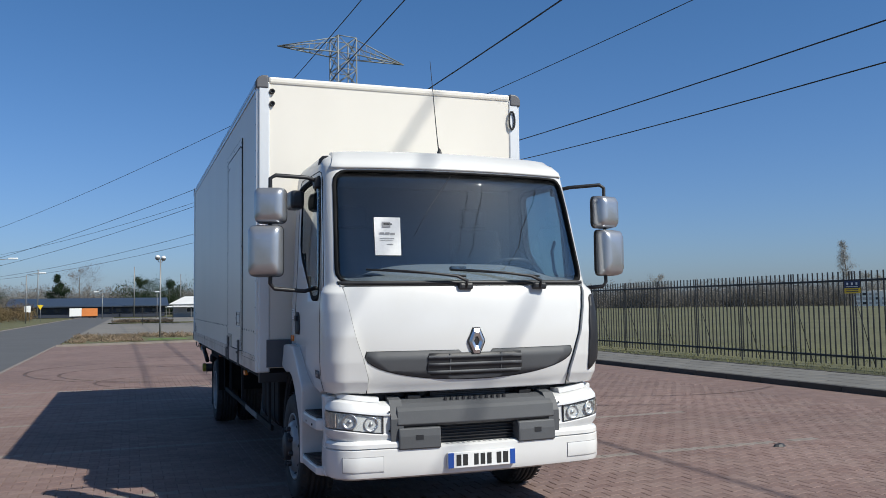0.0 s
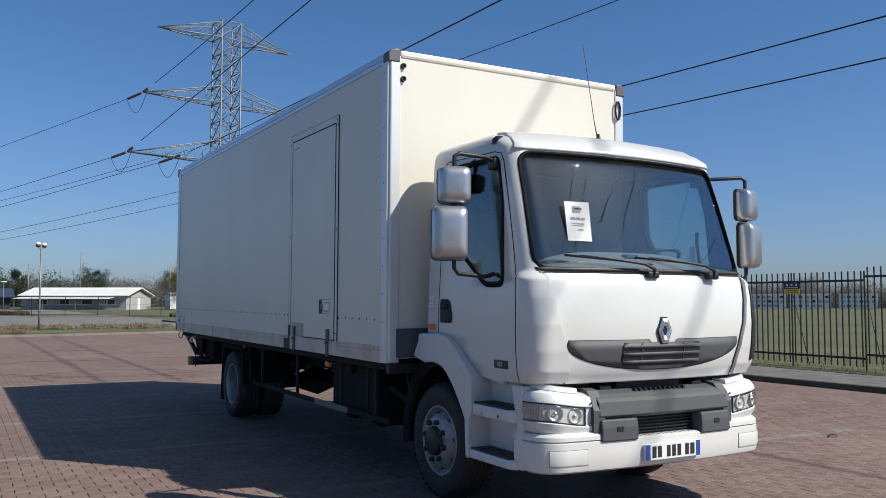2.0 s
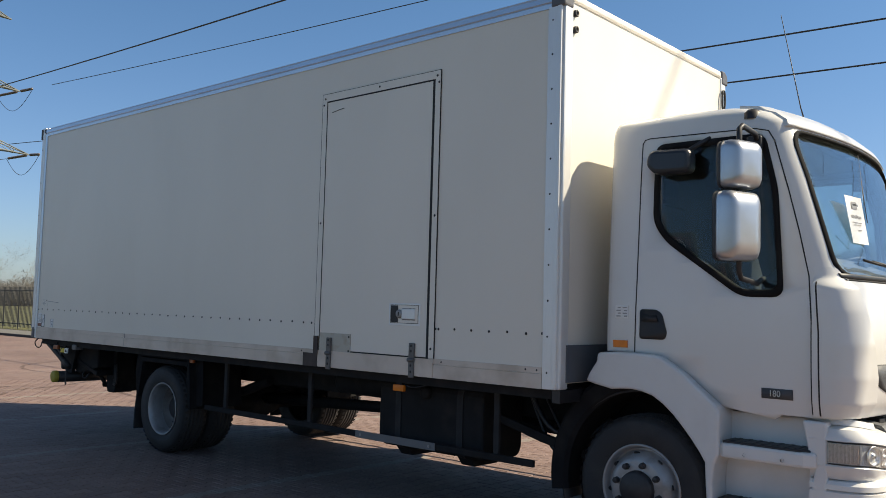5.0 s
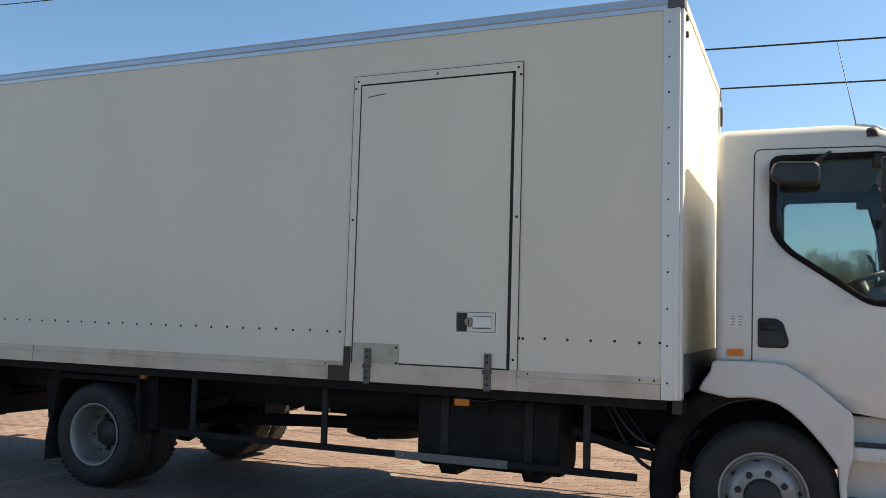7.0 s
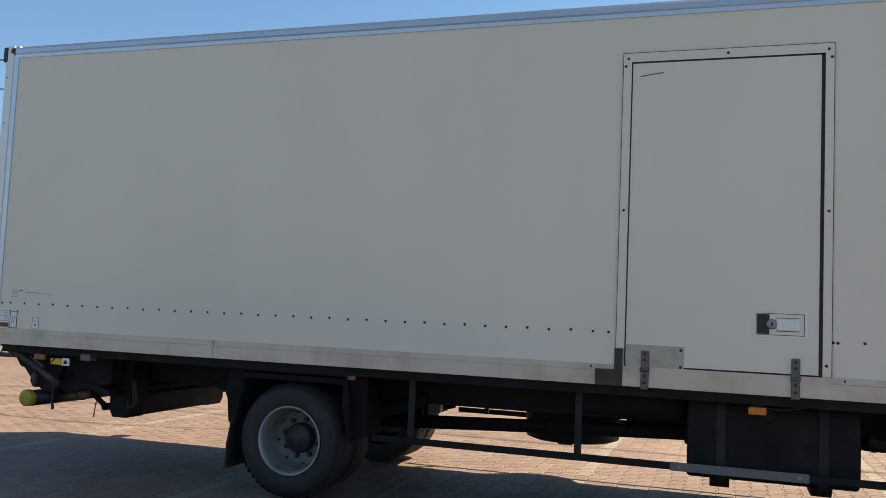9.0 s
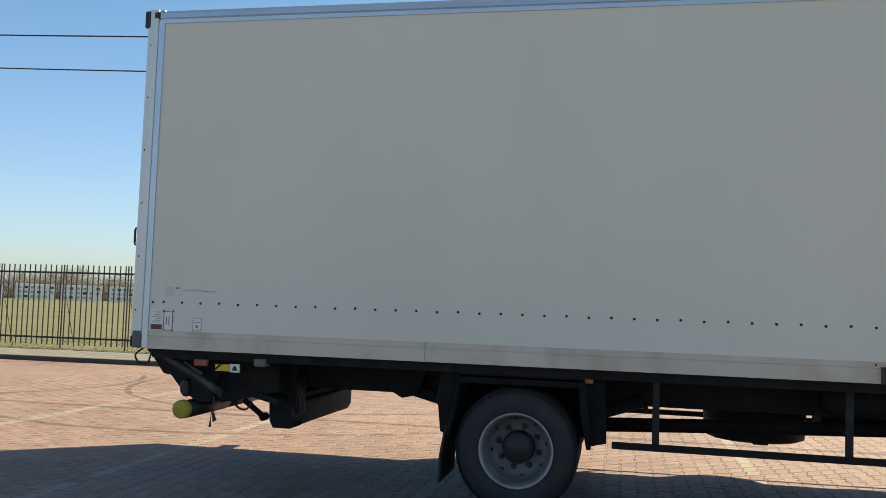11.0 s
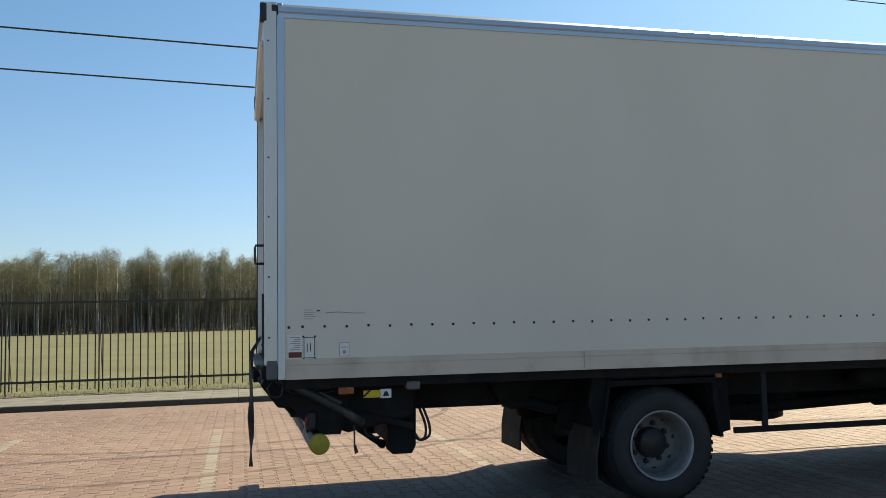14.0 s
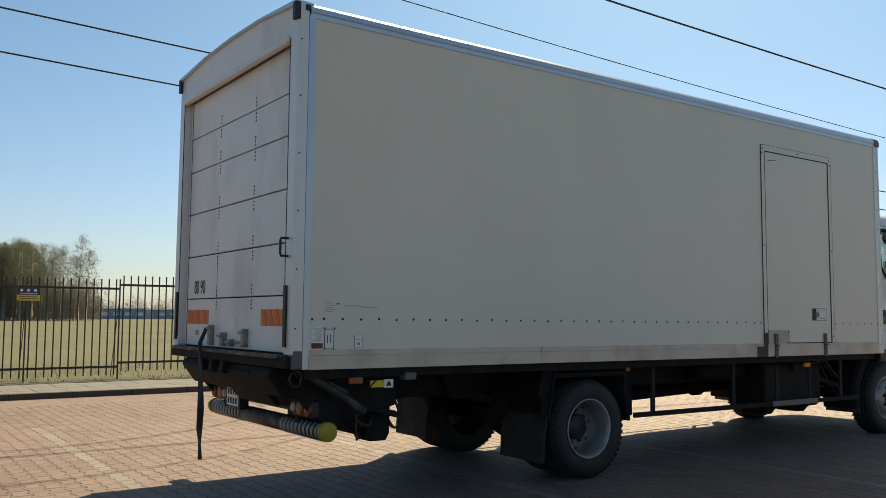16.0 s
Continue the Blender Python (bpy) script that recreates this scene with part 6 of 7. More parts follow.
part("lift_cable", Mesh().tube(eased([(-1.19, 7.70, 1.01), (-1.16, 7.60, 0.96), (-1.12, 7.50, 0.93), (-1.1, 7.38, 0.935), (-1.1, 7.2, 0.95)]), 0.009, 6), BLACK, lift)
part("lift_cable", Mesh().tube(eased([(-1.16, 7.72, 1.0), (-1.12, 7.62, 0.92), (-1.1, 7.46, 0.90), (-1.1, 7.2, 0.93)]), 0.008, 6), BLACK, lift)
for dy in (0.0, 0.03):
    part("lift_cable", Mesh().tube(eased([(-0.76, 6.64 - dy, 0.74), (-0.78, 6.60 - dy, 0.62), (-0.78, 6.60 - dy, 0.53), (-0.77, 6.64, 0.50), (-0.75, 6.68, 0.53 + dy)]), 0.011, 6), BLACK, lift)
part("hanging_tie", Mesh().box(-1.108, -1.102, 7.172, 7.184, 0.53, 0.67).prism([(7.168, 0.535), (7.186, 0.535), (7.176, 0.47), (7.150, 0.485)], "x", -1.110, -1.100), BLACK, lift)
part("lift_cable", Mesh().tube(eased([(-0.9, 7.10, 0.66), (-0.95, 7.06, 0.58), (-0.95, 6.98, 0.56), (-0.93, 6.94, 0.62)]), 0.009, 6), BLACK, lift)


# parts hang at most two levels below the truck
bpy.context.view_layer.update()
for ob in list(truck.children_recursive):
    chain = [ob]
    while chain[-1].parent != truck:
        chain.append(chain[-1].parent)
    if len(chain) > 2:
        top = chain[-1]
        place = top.matrix_world.inverted() @ ob.matrix_world
        ob.parent = top
        ob.matrix_basis = place


# ---- kerb, footway, road ----
def bar(m, a, b, w):
    """A thin round bar between two points."""
    return m.tube([a, b], w / 2, 5)


kerb = tagged(new("kerb"), "low grey concrete kerb along the paver yard", "kerb", kind="structure")
stone = Mesh().box(0, 0.15, 0.004, 0.996, -0.2, 0.098, 0.012).data("kerb_stone", KERB)
repeat("kerb_stone", stone, [(KX, y, 0) for y in range(-30, 61)], kerb)
footway = tagged(new("footway"), "grey concrete slab footway behind the kerb", "footway", kind="structure")
part("slab_bed", Mesh().box(KX + 0.15, KX + 2.16, -30, 61, -0.2, 0.076), JOINT, footway)
slab = Mesh().box(-0.247, 0.247, -0.247, 0.247, -0.02, 0.090, 0.006).data("slab", SLAB)
repeat("slab", slab, [(KX + 0.4 + 0.5 * i, 0.25 + 0.5 * j, 0.002 * ((i * 7 + j * 5) % 3 - 1)) for i in range(4) for j in range(-15, 60)], footway)
rest = Mesh()
for i in range(4):
    for j in [*range(-60, -15), *range(60, 122)]:
        rest.box(KX + 0.153 + 0.5 * i, KX + 0.647 + 0.5 * i, 0.5 * j, 0.5 * j + 0.494, 0, 0.090)
part("slab_row", rest, SLAB, footway)["kind"] = "stuff"
part("edging", Mesh().box(KX + 2.16, KX + 2.24, -30, 61, -0.2, 0.100, 0.01), KERB, footway)

road = Mesh().box(-11.7, -5.41, -90, 420, -0.25, -0.004)
lot = Mesh().box(-5.41, 14, 47, 95, -0.25, -0.008).box(-5.41, 10, 98, 165, -0.25, -0.008)
tagged(part("parking_lot", lot, LOT), "pale worn asphalt parking lot behind the yard", "parking lot", kind="structure")
tagged(part("road", road, ASPHALT), "old grey asphalt road beside the yard", "road", kind="structure")
tagged(part("road_edge", Mesh().box(-5.46, -5.36, 14, 34.5, -0.2, 0.012, 0.004).box(-11.86, -11.7, -90, 300, -0.2, 0.05, 0.01), PALE), "pale concrete edging beside the asphalt road", "kerb", kind="structure")

# ---- planted strip ----
rng = random.Random(4)
DRY = material("dry_hedge_twigs", (0.20, 0.15, 0.10), 0.95, spot=0.35, spot_scale=1.5)
MEADOW = material("grass_blades", (0.17, 0.165, 0.06), 0.9, spot=0.3, spot_scale=0.6)
FRESH = material("fresh_lawn", (0.09, 0.15, 0.03), 0.95, spot=0.3, spot_scale=1.2, bump=0.8, bump_scale=14)


def twig(m, p, d, size, wide):
    """One small leaf or twig: a slim triangle."""
    s = d.orthogonal().normalized()
    s = Matrix.Rotation(rng.uniform(0, 6.28), 3, d) @ s * wide
    k = len(m.v)
    m.v += [(p - s)[:], (p + s)[:], (p + d * size)[:]]
    m.f.append((k, k + 1, k + 2))
    m.smooth.append(False)


def spray(rng, up=0.0):
    v = Vector((rng.gauss(0, 1), rng.gauss(0, 1), rng.gauss(0, 1) + up))
    return v.normalized()


def thicket(m, spots, n, wide, high, size, slim=0.16, rise=0.7):
    for x, y, z, k in spots:
        for i in range(n):
            a, r = rng.uniform(0, 6.28), wide * k * math.sqrt(rng.random())
            h = high * k * rng.random() ** rise * (1 - 0.5 * (r / (wide * k)) ** 2)
            twig(m, Vector((x + r * math.cos(a), y + r * math.sin(a), z + h)), spray(rng, 0.8), size * rng.uniform(0.6, 1.5), size * slim)
    return m


bed = Mesh().prism(round_poly([(-5.2, 33.6), (6.0, 36.3), (6.0, 45.5), (-5.2, 45.5)], 1.2), "z", -0.2, 0.07)
strip = tagged(part("planting_bed", bed, GRASS), "low kerbed planting strip of dry grass beside the yard", "planting bed", kind="structure")
part("edge_stone", Mesh().prism([(-5.3, 33.2), (6.1, 36.1), (6.1, 36.3), (-5.3, 33.45)], "z", -0.2, 0.09), PALE, strip)
part("lawn", Mesh().prism(round_poly([(-1.4, 37.2), (0.5, 37.4), (0.4, 39.0), (-1.5, 39.0)], 0.5), "z", 0.05, 0.076), FRESH, strip)
spots = [(rng.uniform(-4.9, 5.5), rng.uniform(40.5, 43.5), 0.05, rng.uniform(0.6, 1.1)) for i in range(85)]
spots += [(rng.uniform(-4.9, -1.8), rng.uniform(34.9, 40.5), 0.05, rng.uniform(0.35, 0.7)) for i in range(40)]
tagged(part("low_hedge", thicket(Mesh(), spots, 110, 0.5, 0.28, 0.10), DRY), "low brown leafless hedge in the planting strip", "hedge", kind="stuff")
for y0, x0, x1 in ((95.2, -4.6, 12), (165.5, -5, 12)):
    b = part("green_island", Mesh().prism(round_poly([(x0, y0), (x1, y0), (x1, y0 + 2.4), (x0, y0 + 2.4)], 0.8), "z", -0.2, 0.1), GRASS)
    tagged(b, "narrow kerbed grass island in the parking lot", "traffic island", "islands of the parking lot", kind="structure")
sp = [(rng.uniform(-4, 2), rng.uniform(95.6, 97.2), 0.08, rng.uniform(0.8, 1.2)) for i in range(60)]
tagged(part("island_hedge", thicket(Mesh(), sp, 90, 0.6, 0.35, 0.18), DRY), "low brown hedge on the grass island", "hedge", kind="stuff")

# ---- fence ----
fence = empty("metal_fence", "black painted steel picket fence between yard and meadow", "fence", at=(FX, 5.335, 0.03))
PITCH = 1.873


def lift(i):
    return 0.085 if i < 0 else 0.0


picket_mesh = Mesh().box(-0.0125, 0.0125, -0.0125, 0.0125, 0.085, 2.18, 0.003).data("picket", FENCE)
post_mesh = Mesh().box(-0.014, 0.014, -0.014, 0.014, -0.3, 2.18, 0.003).data("post", FENCE)
top_mesh = Mesh().box(-0.022, 0.022, 0.02, PITCH - 0.02, 1.948, 1.996, 0.004).data("top_rail", FENCE)
low_mesh = Mesh().box(-0.022, 0.022, 0.02, PITCH - 0.02, 0.248, 0.296, 0.004).data("bottom_rail", FENCE)
brace_mesh = bar(Mesh(), (0.02, 0, 1.75), (0.62, 0.0, -0.1), 0.018).data("brace", FENCE)
far = Mesh()
for i in range(-15, 32):
    y, z = PITCH * i, lift(i)
    repeat("post", post_mesh, [(0, y, z)], fence)
    repeat("top_rail", top_mesh, [(0, y, z)], fence)
    repeat("bottom_rail", low_mesh, [(0, y, z)], fence)
    repeat("brace", brace_mesh, [(0, y, z)], fence)
    ys = [y + PITCH * (k + 0.5) / 12 for k in range(12)]
    if -5 <= i < 20:
        repeat("picket", picket_mesh, [(0, v, z) for v in ys], fence)
    else:
        for v in ys:
            far.box(-0.0125, 0.0125, v - 0.0125, v + 0.0125, 0.085 + z, 2.18 + z)
part("picket_row", far, FENCE, fence)["kind"] = "stuff"

sign = empty("fence_sign", "small blue and yellow metal sign wired to the black fence", "sign", at=(FX - 0.03, 7.178, 1.834))
part("blue_plate", Mesh().box(-0.006, 0.0, -0.22, 0.22, 0.0, 0.16, 0.002), NAVY, sign, "dark blue upper plate")
part("yellow_plate", Mesh().box(-0.006, 0.0, -0.22, 0.22, -0.12, -0.001, 0.002), TAG_YELLOW, sign, "yellow lower plate")
for y in (-0.13, 0.0, 0.13):
    part("white_mark", Mesh().box(-0.009, -0.005, y - 0.025, y + 0.025, 0.068, 0.122, 0.002), WHITE, sign)
for z in (-0.045, -0.085):
    part("dark_bar", Mesh().box(-0.009, -0.005, -0.17, 0.17, z, z + 0.014), NAVY, sign)
part("white_line", Mesh().box(-0.009, -0.005, -0.17, 0.17, 0.025, 0.037), WHITE, sign)

blades = Mesh()
for i in range(16000):
    x = KX + 2.27 + 7 * rng.random() ** 1.6
    twig(blades, Vector((x, rng.uniform(-12, 45), 0.025)), spray(rng, 1.6), rng.uniform(0.04, 0.13), 0.006)
tagged(part("rough_grass", blades, MEADOW), "tufts of rough dry-green grass round the fence", "grass", kind="stuff")

# ---- trees ----
BARK = material("grey_bark", (0.16, 0.14, 0.12), 0.9, spot=0.3, spot_scale=2)
BIRCH_BARK = material("pale_birch_bark", (0.30, 0.285, 0.26), 0.85, spot=0.45, spot_scale=1.2)


def leafy(name, a, b):
    m = material(name, a, 0.9)
    n, l = m.node_tree.nodes, m.node_tree.links
    x = n.new("ShaderNodeMix")
    x.data_type = "RGBA"
    x.inputs["A"].default_value = (*a, 1)
    x.inputs["B"].default_value = (*b, 1)
    geo = n.new("ShaderNodeNewGeometry")
    t = n.new("ShaderNodeTexNoise")
    t.inputs["Scale"].default_value = 0.16
    l.new(geo.outputs["Position"], t.inputs["Vector"])
    r = n.new("ShaderNodeMapRange")
    for k, v in zip((1, 2), (0.35, 0.65)):
        r.inputs[k].default_value = v
    l.new(t.outputs[0], r.inputs[0])
    l.new(r.outputs[0], x.inputs["Factor"])
    d, tr, mx = n.new("ShaderNodeBsdfDiffuse"), n.new("ShaderNodeBsdfTranslucent"), n.new("ShaderNodeMixShader")
    mx.inputs[0].default_value = 0.3
    for s in (d, tr):
        l.new(x.outputs["Result"], s.inputs[0])
    l.new(d.outputs[0], mx.inputs[1])
    l.new(tr.outputs[0], mx.inputs[2])
    l.new(mx.outputs[0], n["Material Output"].inputs[0])
    return m


BIRCH_LEAF = leafy("birch_spring_crown", (0.165, 0.175, 0.112), (0.192, 0.185, 0.14))
TWIGS = leafy("bare_twigs", (0.27, 0.255, 0.225), (0.32, 0.30, 0.265))
# bare twigs again, darkened in colour for the trees lit from the front
DIMMED_TWIGS = leafy("dimmed_twigs", (0.20, 0.175, 0.15), (0.25, 0.22, 0.19))
PINE = leafy("conifer_green", (0.03, 0.05, 0.03), (0.05, 0.07, 0.04))
WILLOW = leafy("willow_spring_crown", (0.42, 0.37, 0.17), (0.34, 0.28, 0.16))
# twig brown greyed to hold the haze of distance
HEDGEROW = leafy("hazed_hedgerow_brown", (0.185, 0.175, 0.16), (0.225, 0.212, 0.19))


def grow(trunk, crown, at, h, wide, low, n, size, shape, sides=5, droop=0.0, fat=1.25):
    """A tapered trunk with limbs into one mesh, twigs and leaves round the limbs into another."""
    at = Vector(at)
    lean = Vector((rng.gauss(0, 0.02), rng.gauss(0, 0.02), 0))
    line = [at + Vector((0, 0, h * f)) + lean * h * f * f + Vector((rng.gauss(0, 0.006), rng.gauss(0, 0.006), 0)) * h * (f > 0) for f in (0, 0.25, 0.5, 0.75, 0.97)]
    r0 = 0.011 * h + 0.03
    trunk.tube(line, [r0, r0 * 0.8, r0 * 0.55, r0 * 0.32, r0 * 0.08], sides, False)
    limbs = max(7, int(h * 1.1))
    size *= 0.62
    each = max(4, int(1.9 * n) // limbs)
    for k in range(limbs):
        f = low + (0.97 - low) * (k + rng.random()) / limbs
        g = (f - low) / (1 - low)
        w = wide * shape(g) * rng.uniform(0.7, 1.2)
        a = k * 2.4 + rng.uniform(-0.5, 0.5)
        b = at + Vector((0, 0, h * (f - 0.08))) + lean * h * f * f
        e = b + Vector((math.cos(a) * w, math.sin(a) * w, w * rng.uniform(0.35, 0.9) + 0.03 * h))
        if sides > 3:
            trunk.tube([b, b.lerp(e, 0.55) + Vector((0, 0, -0.05 * w)), e], [r0 * 0.3, r0 * 0.16, r0 * 0.05], 3, False)
        boughs = []
        for i in range(14 * (sides > 3 and fat < 1)):
            p = b.lerp(e, rng.uniform(0.25, 1.0))
            boughs.append((p, p + spray(rng, 0.8 - 0.6 * droop) * (0.20 * w + 0.04 * h) * rng.uniform(0.5, 1.5)))
            trunk.tube(boughs[-1], [r0 * 0.11, r0 * 0.04], 3, False)
        for i in range(each):
            if boughs:
                p, o = boughs[i % len(boughs)]
                q = p.lerp(o, rng.uniform(0.2, 1.1)) + Vector((rng.gauss(0, 1), rng.gauss(0, 1), rng.gauss(0, 0.8))) * (0.13 * w + 0.016 * h)
            else:
                q = b.lerp(e, rng.uniform(0.25, 1.1)) + Vector((rng.gauss(0, 1), rng.gauss(0, 1), rng.gauss(0, 0.8))) * (0.16 * w + 0.02 * h)
            twig(crown, q, spray(rng, 0.5 - droop), size * rng.uniform(0.5, 1.6), fat * size * rng.uniform(0.06, 0.17))


def oval(g):
    return max(0.12, math.sin(math.pi * min(1.0, 0.18 + 0.82 * g)) ** 0.7)


def column(g):
    return max(0.1, (1 - g) ** 0.5 * min(1.0, 0.4 + 3 * g))


def cone(g):
    return max(0.06, 1 - g)


def away(origin, az, d):
    az += 0.7
    return (origin[0] + d * math.cos(radians(az)), origin[1] + d * math.sin(radians(az)), 0.0)


def tree(name, label, at, h, wide, low, n, size, shape, bark, leaf, group="", droop=0.0):
    e = empty(name, label, "tree", group, at)
    t, c = Mesh(), Mesh()
    grow(t, c, (0, 0, 0), h, wide, low, n, size, shape, 6, droop, 1.25 if leaf in (PINE, WILLOW) else 0.6)
    part("trunk", t, bark, e)
    ob = new("crown", c.data("crown", leaf, False))
    ob.parent = e
    return e


NEAR, SIDE = (-2.4, -7.5), (-7.1, 6.5)     # ends of the yard from which the far things were sighted
tree("poplar", "tall slender leafless poplar at the far edge of the meadow", away(NEAR, 43.9, 225), 16.5, 2.2, 0.05, 5200, 0.5, column, BARK, TWIGS)
for az, d, h, w in ((42.7, 226, 8.0, 3.5), (41.9, 235, 7.0, 3.2), (55.0, 240, 9.0, 4.0), (37, 236, 8, 4)):
    tree("bare_tree", "small round leafless tree at the edge of the meadow", away(NEAR, az, d), h, w, 0.12, 3000, 0.45, oval, BARK, TWIGS, "bare trees by the meadow")
for az, d, h, w in ((17.6, 215, 18.0, 3.2), (18.4, 218, 15.5, 2.6), (19.2, 222, 13.0, 2.8), (16.2, 214, 17, 2.6), (22.3, 222, 10.5, 3.0), (15.6, 216, 18.0, 2.4)):
    tree("birch_tree", "tall leafless birch with fine drooping twigs at the meadow edge", away(SIDE, az, d), h, w, 0.1, 5200, 0.45, oval, BIRCH_BARK, TWIGS, "birches by the meadow", 0.9)
for az, d, h, w, kind in ((73.6, 150, 8.5, 6.5, 1), (71.4, 160, 9, 6, 0), (75.6, 155, 8.0, 5.0, 1), (69.5, 170, 9, 6, 0), (66, 180, 9, 6, 0)):
    if kind:
        tree("willow", "round willow in yellow-green spring leaf behind the pylon", away((-5.4, -4.4), az, d), h, w, 0.1, 3600, 0.6, oval, BARK, WILLOW, "trees behind the pylon", 0.6)
    else:
        tree("bare_tree", "broad leafless tree behind the pylon", away((-5.4, -4.4), az, d), h, w, 0.1, 4500, 0.4, oval, BARK, DIMMED_TWIGS, "trees behind the pylon")
tree("spruce", "dark green spruce behind the long low shed", away(NEAR, 93.35, 215), 10.3, 3.4, 0.03, 5200, 0.6, cone, BARK, PINE, "", 0.5)
tree("bare_tree", "large round leafless tree behind the long low shed", away(NEAR, 92.2, 220), 11.2, 4.8, 0.25, 4200, 0.36, oval, BARK, DIMMED_TWIGS)
for az, d, h, w in ((88.6, 225, 9.5, 3.2), (86.9, 230, 8.5, 4.0), (82.5, 230, 9, 4), (97.5, 230, 8.5, 4.0), (77.6, 172, 7.0, 3.6), (76.0, 190, 6, 4)):
    tree("pine_tree", "dark green pine behind the long low shed", away(NEAR, az, d), h, w, 0.25, 4000, 0.5, oval, BARK, PINE, "pines behind the shed")

trunks, crowns = Mesh(), Mesh()
for i in range(330):
    y = rng.uniform(-48, 70)
    x = 205 + 0.02 * y + 34 * rng.random() ** 1.4
    if y < -39 + 0.25 * (x - 205):
        continue
    k = rng.random()
    grow(trunks, crowns, (x, y, 0), rng.uniform(17, 21.5) * (1 - 0.16 * (k > 0.85)), rng.uniform(2.0, 3.3), 0.27, 1050, 0.52, oval, 3, 0.4, 1.6)
forest = tagged(new("birch_forest", crowns.data("birch_forest", BIRCH_LEAF, False)), "dense birch wood coming into olive-green spring leaf", "forest", kind="stuff")
part("trunks", trunks, BIRCH_BARK, forest, "slender pale birch trunks")
deep = [(rng.uniform(212, 245), rng.uniform(-42, 72), 0, rng.uniform(0.7, 1.2)) for i in range(620)]
tagged(part("undergrowth", thicket(Mesh(), deep, 260, 2.4, 9.5, 0.55), HEDGEROW), "brown leafless undergrowth between the birch trunks", "undergrowth", kind="stuff")


def tree_line(label, origin, a0, a1, d0, d1, count, high, leaf, n=230, size=0.6, slim=0.16):
    m = Mesh()
    sp = []
    for i in range(count):
        x, y, z = away(origin, rng.uniform(a0, a1), rng.uniform(d0, d1))
        sp.append((x, y, z, rng.uniform(0.55, 1.1)))
    thicket(m, sp, n, 3.4, high, size, slim, 0.95)
    tagged(part("tree_line", m, leaf), label, "tree line", "far tree lines", kind="stuff")


tree_line("grey-brown leafless hedgerow along the far side of the meadow", SIDE, 13, 66, 232, 262, 520, 7.8, HEDGEROW, 560, 0.60, 0.11)
tree_line("brown leafless trees behind the sheds", NEAR, 60, 101, 236, 275, 460, 8.2, HEDGEROW, 640, 0.60, 0.12)
tree_line("dark green pines among bare trees behind the sheds", NEAR, 81, 90, 238, 262, 60, 10, PINE)
tree_line("far hazy tree line beyond the meadow", SIDE, -75, -9, 380, 430, 420, 11, HEDGEROW)
bank = [(rng.uniform(-32, -17), rng.uniform(60, 150), 0.0, rng.uniform(0.4, 1.0)) for i in range(200)]
tagged(part("roadside_scrub", thicket(Mesh(), bank, 230, 1.8, 3.4, 0.32), leafy("dry_scrub", (0.20, 0.135, 0.075), (0.15, 0.125, 0.07))), "dry brown scrub on the roadside bank", "scrub", kind="stuff")

# ---- far buildings ----
ROOF_BLUE = material("dark_blue_sheet_roof", (0.03, 0.046, 0.075), 0.5, spot=0.15, spot_scale=0.4, grain=0.1, grain_scale=6)
SHED_WALL = material("dark_navy_wall", (0.022, 0.028, 0.045), 0.7, spot=0.2, spot_scale=0.5)
PALE_ROOF = material("white_sheet_roof", (0.72, 0.72, 0.70), 0.5, spot=0.06, spot_scale=0.4)
GREY_WALL = material("grey_rendered_wall", (0.36, 0.36, 0.36), 0.85, spot=0.1, spot_scale=0.6)
# sheet wall with the blue haze of distance mixed into its colour
HAZE_BLUE = material("hazed_blue_sheet", (0.22, 0.30, 0.42), 0.6, spot=0.1, spot_scale=0.2)
PANE = material("dark_window_pane", (0.03, 0.035, 0.045), 0.15)
CONTAINER_ORANGE = material("orange_container", (0.62, 0.20, 0.05), 0.5, spot=0.1, spot_scale=1)
MEMORIAL = material("white_memorial_stone", (0.74, 0.73, 0.70), 0.7, spot=0.08, spot_scale=1)
POLE = material("galvanised_pole", (0.22, 0.22, 0.215), 0.5, 0.5, spot=0.1)
GLOBE = material("white_lamp_globe", (0.75, 0.75, 0.74), 0.35)

shed = empty("long_shed", "long low shed with dark blue sheet roof and dark wall", "building", at=(-25.2, 186, 0))
part("wall", Mesh().box(0, 30, 0, 16, 0, 2.45, 0.02), SHED_WALL, shed)
part("roof", Mesh().prism([(-1.2, 2.45), (8, 4.15), (17, 2.45), (17, 2.2), (8, 3.9), (-1.2, 2.2)], "x", -0.8, 30.8), ROOF_BLUE, shed)
for i in range(12):
    w = part("window", Mesh().box(1 + 2.4 * i, 2.2 + 2.4 * i, -0.06, 0.02, 1.0, 1.9, 0.02), SHED_WALL, shed)
    part("pane", Mesh().box(1.1 + 2.4 * i, 2.1 + 2.4 * i, -0.075, -0.055, 1.08, 1.82), PANE, w)

hall = empty("white_roofed_hall", "low hall with white gabled sheet roof and grey walls", "building", at=(21.0, 149.5, 0))
hall.rotation_euler = (0, 0, radians(143))
part("wall", Mesh().prism([(-9, 0), (0, 0), (0, 2.55), (-4.5, 3.8), (-9, 2.55)], "x", 0, 19.5), GREY_WALL, hall)
part("roof", Mesh().prism([(-9.5, 2.5), (-4.5, 3.95), (0.5, 2.5), (0.5, 2.38), (-4.5, 3.8), (-9.5, 2.38)], "x", -0.6, 20.1), PALE_ROOF, hall)
part("lean_to", Mesh().prism([(0.02, 2.25), (2.6, 1.95), (2.6, 1.87), (0.02, 2.15)], "x", 2.0, 19.5), PALE_ROOF, hall)
part("gable_door", Mesh().box(-0.06, 0.02, -4.9, -4.0, 0.02, 2.0, 0.02), WHITE, hall)
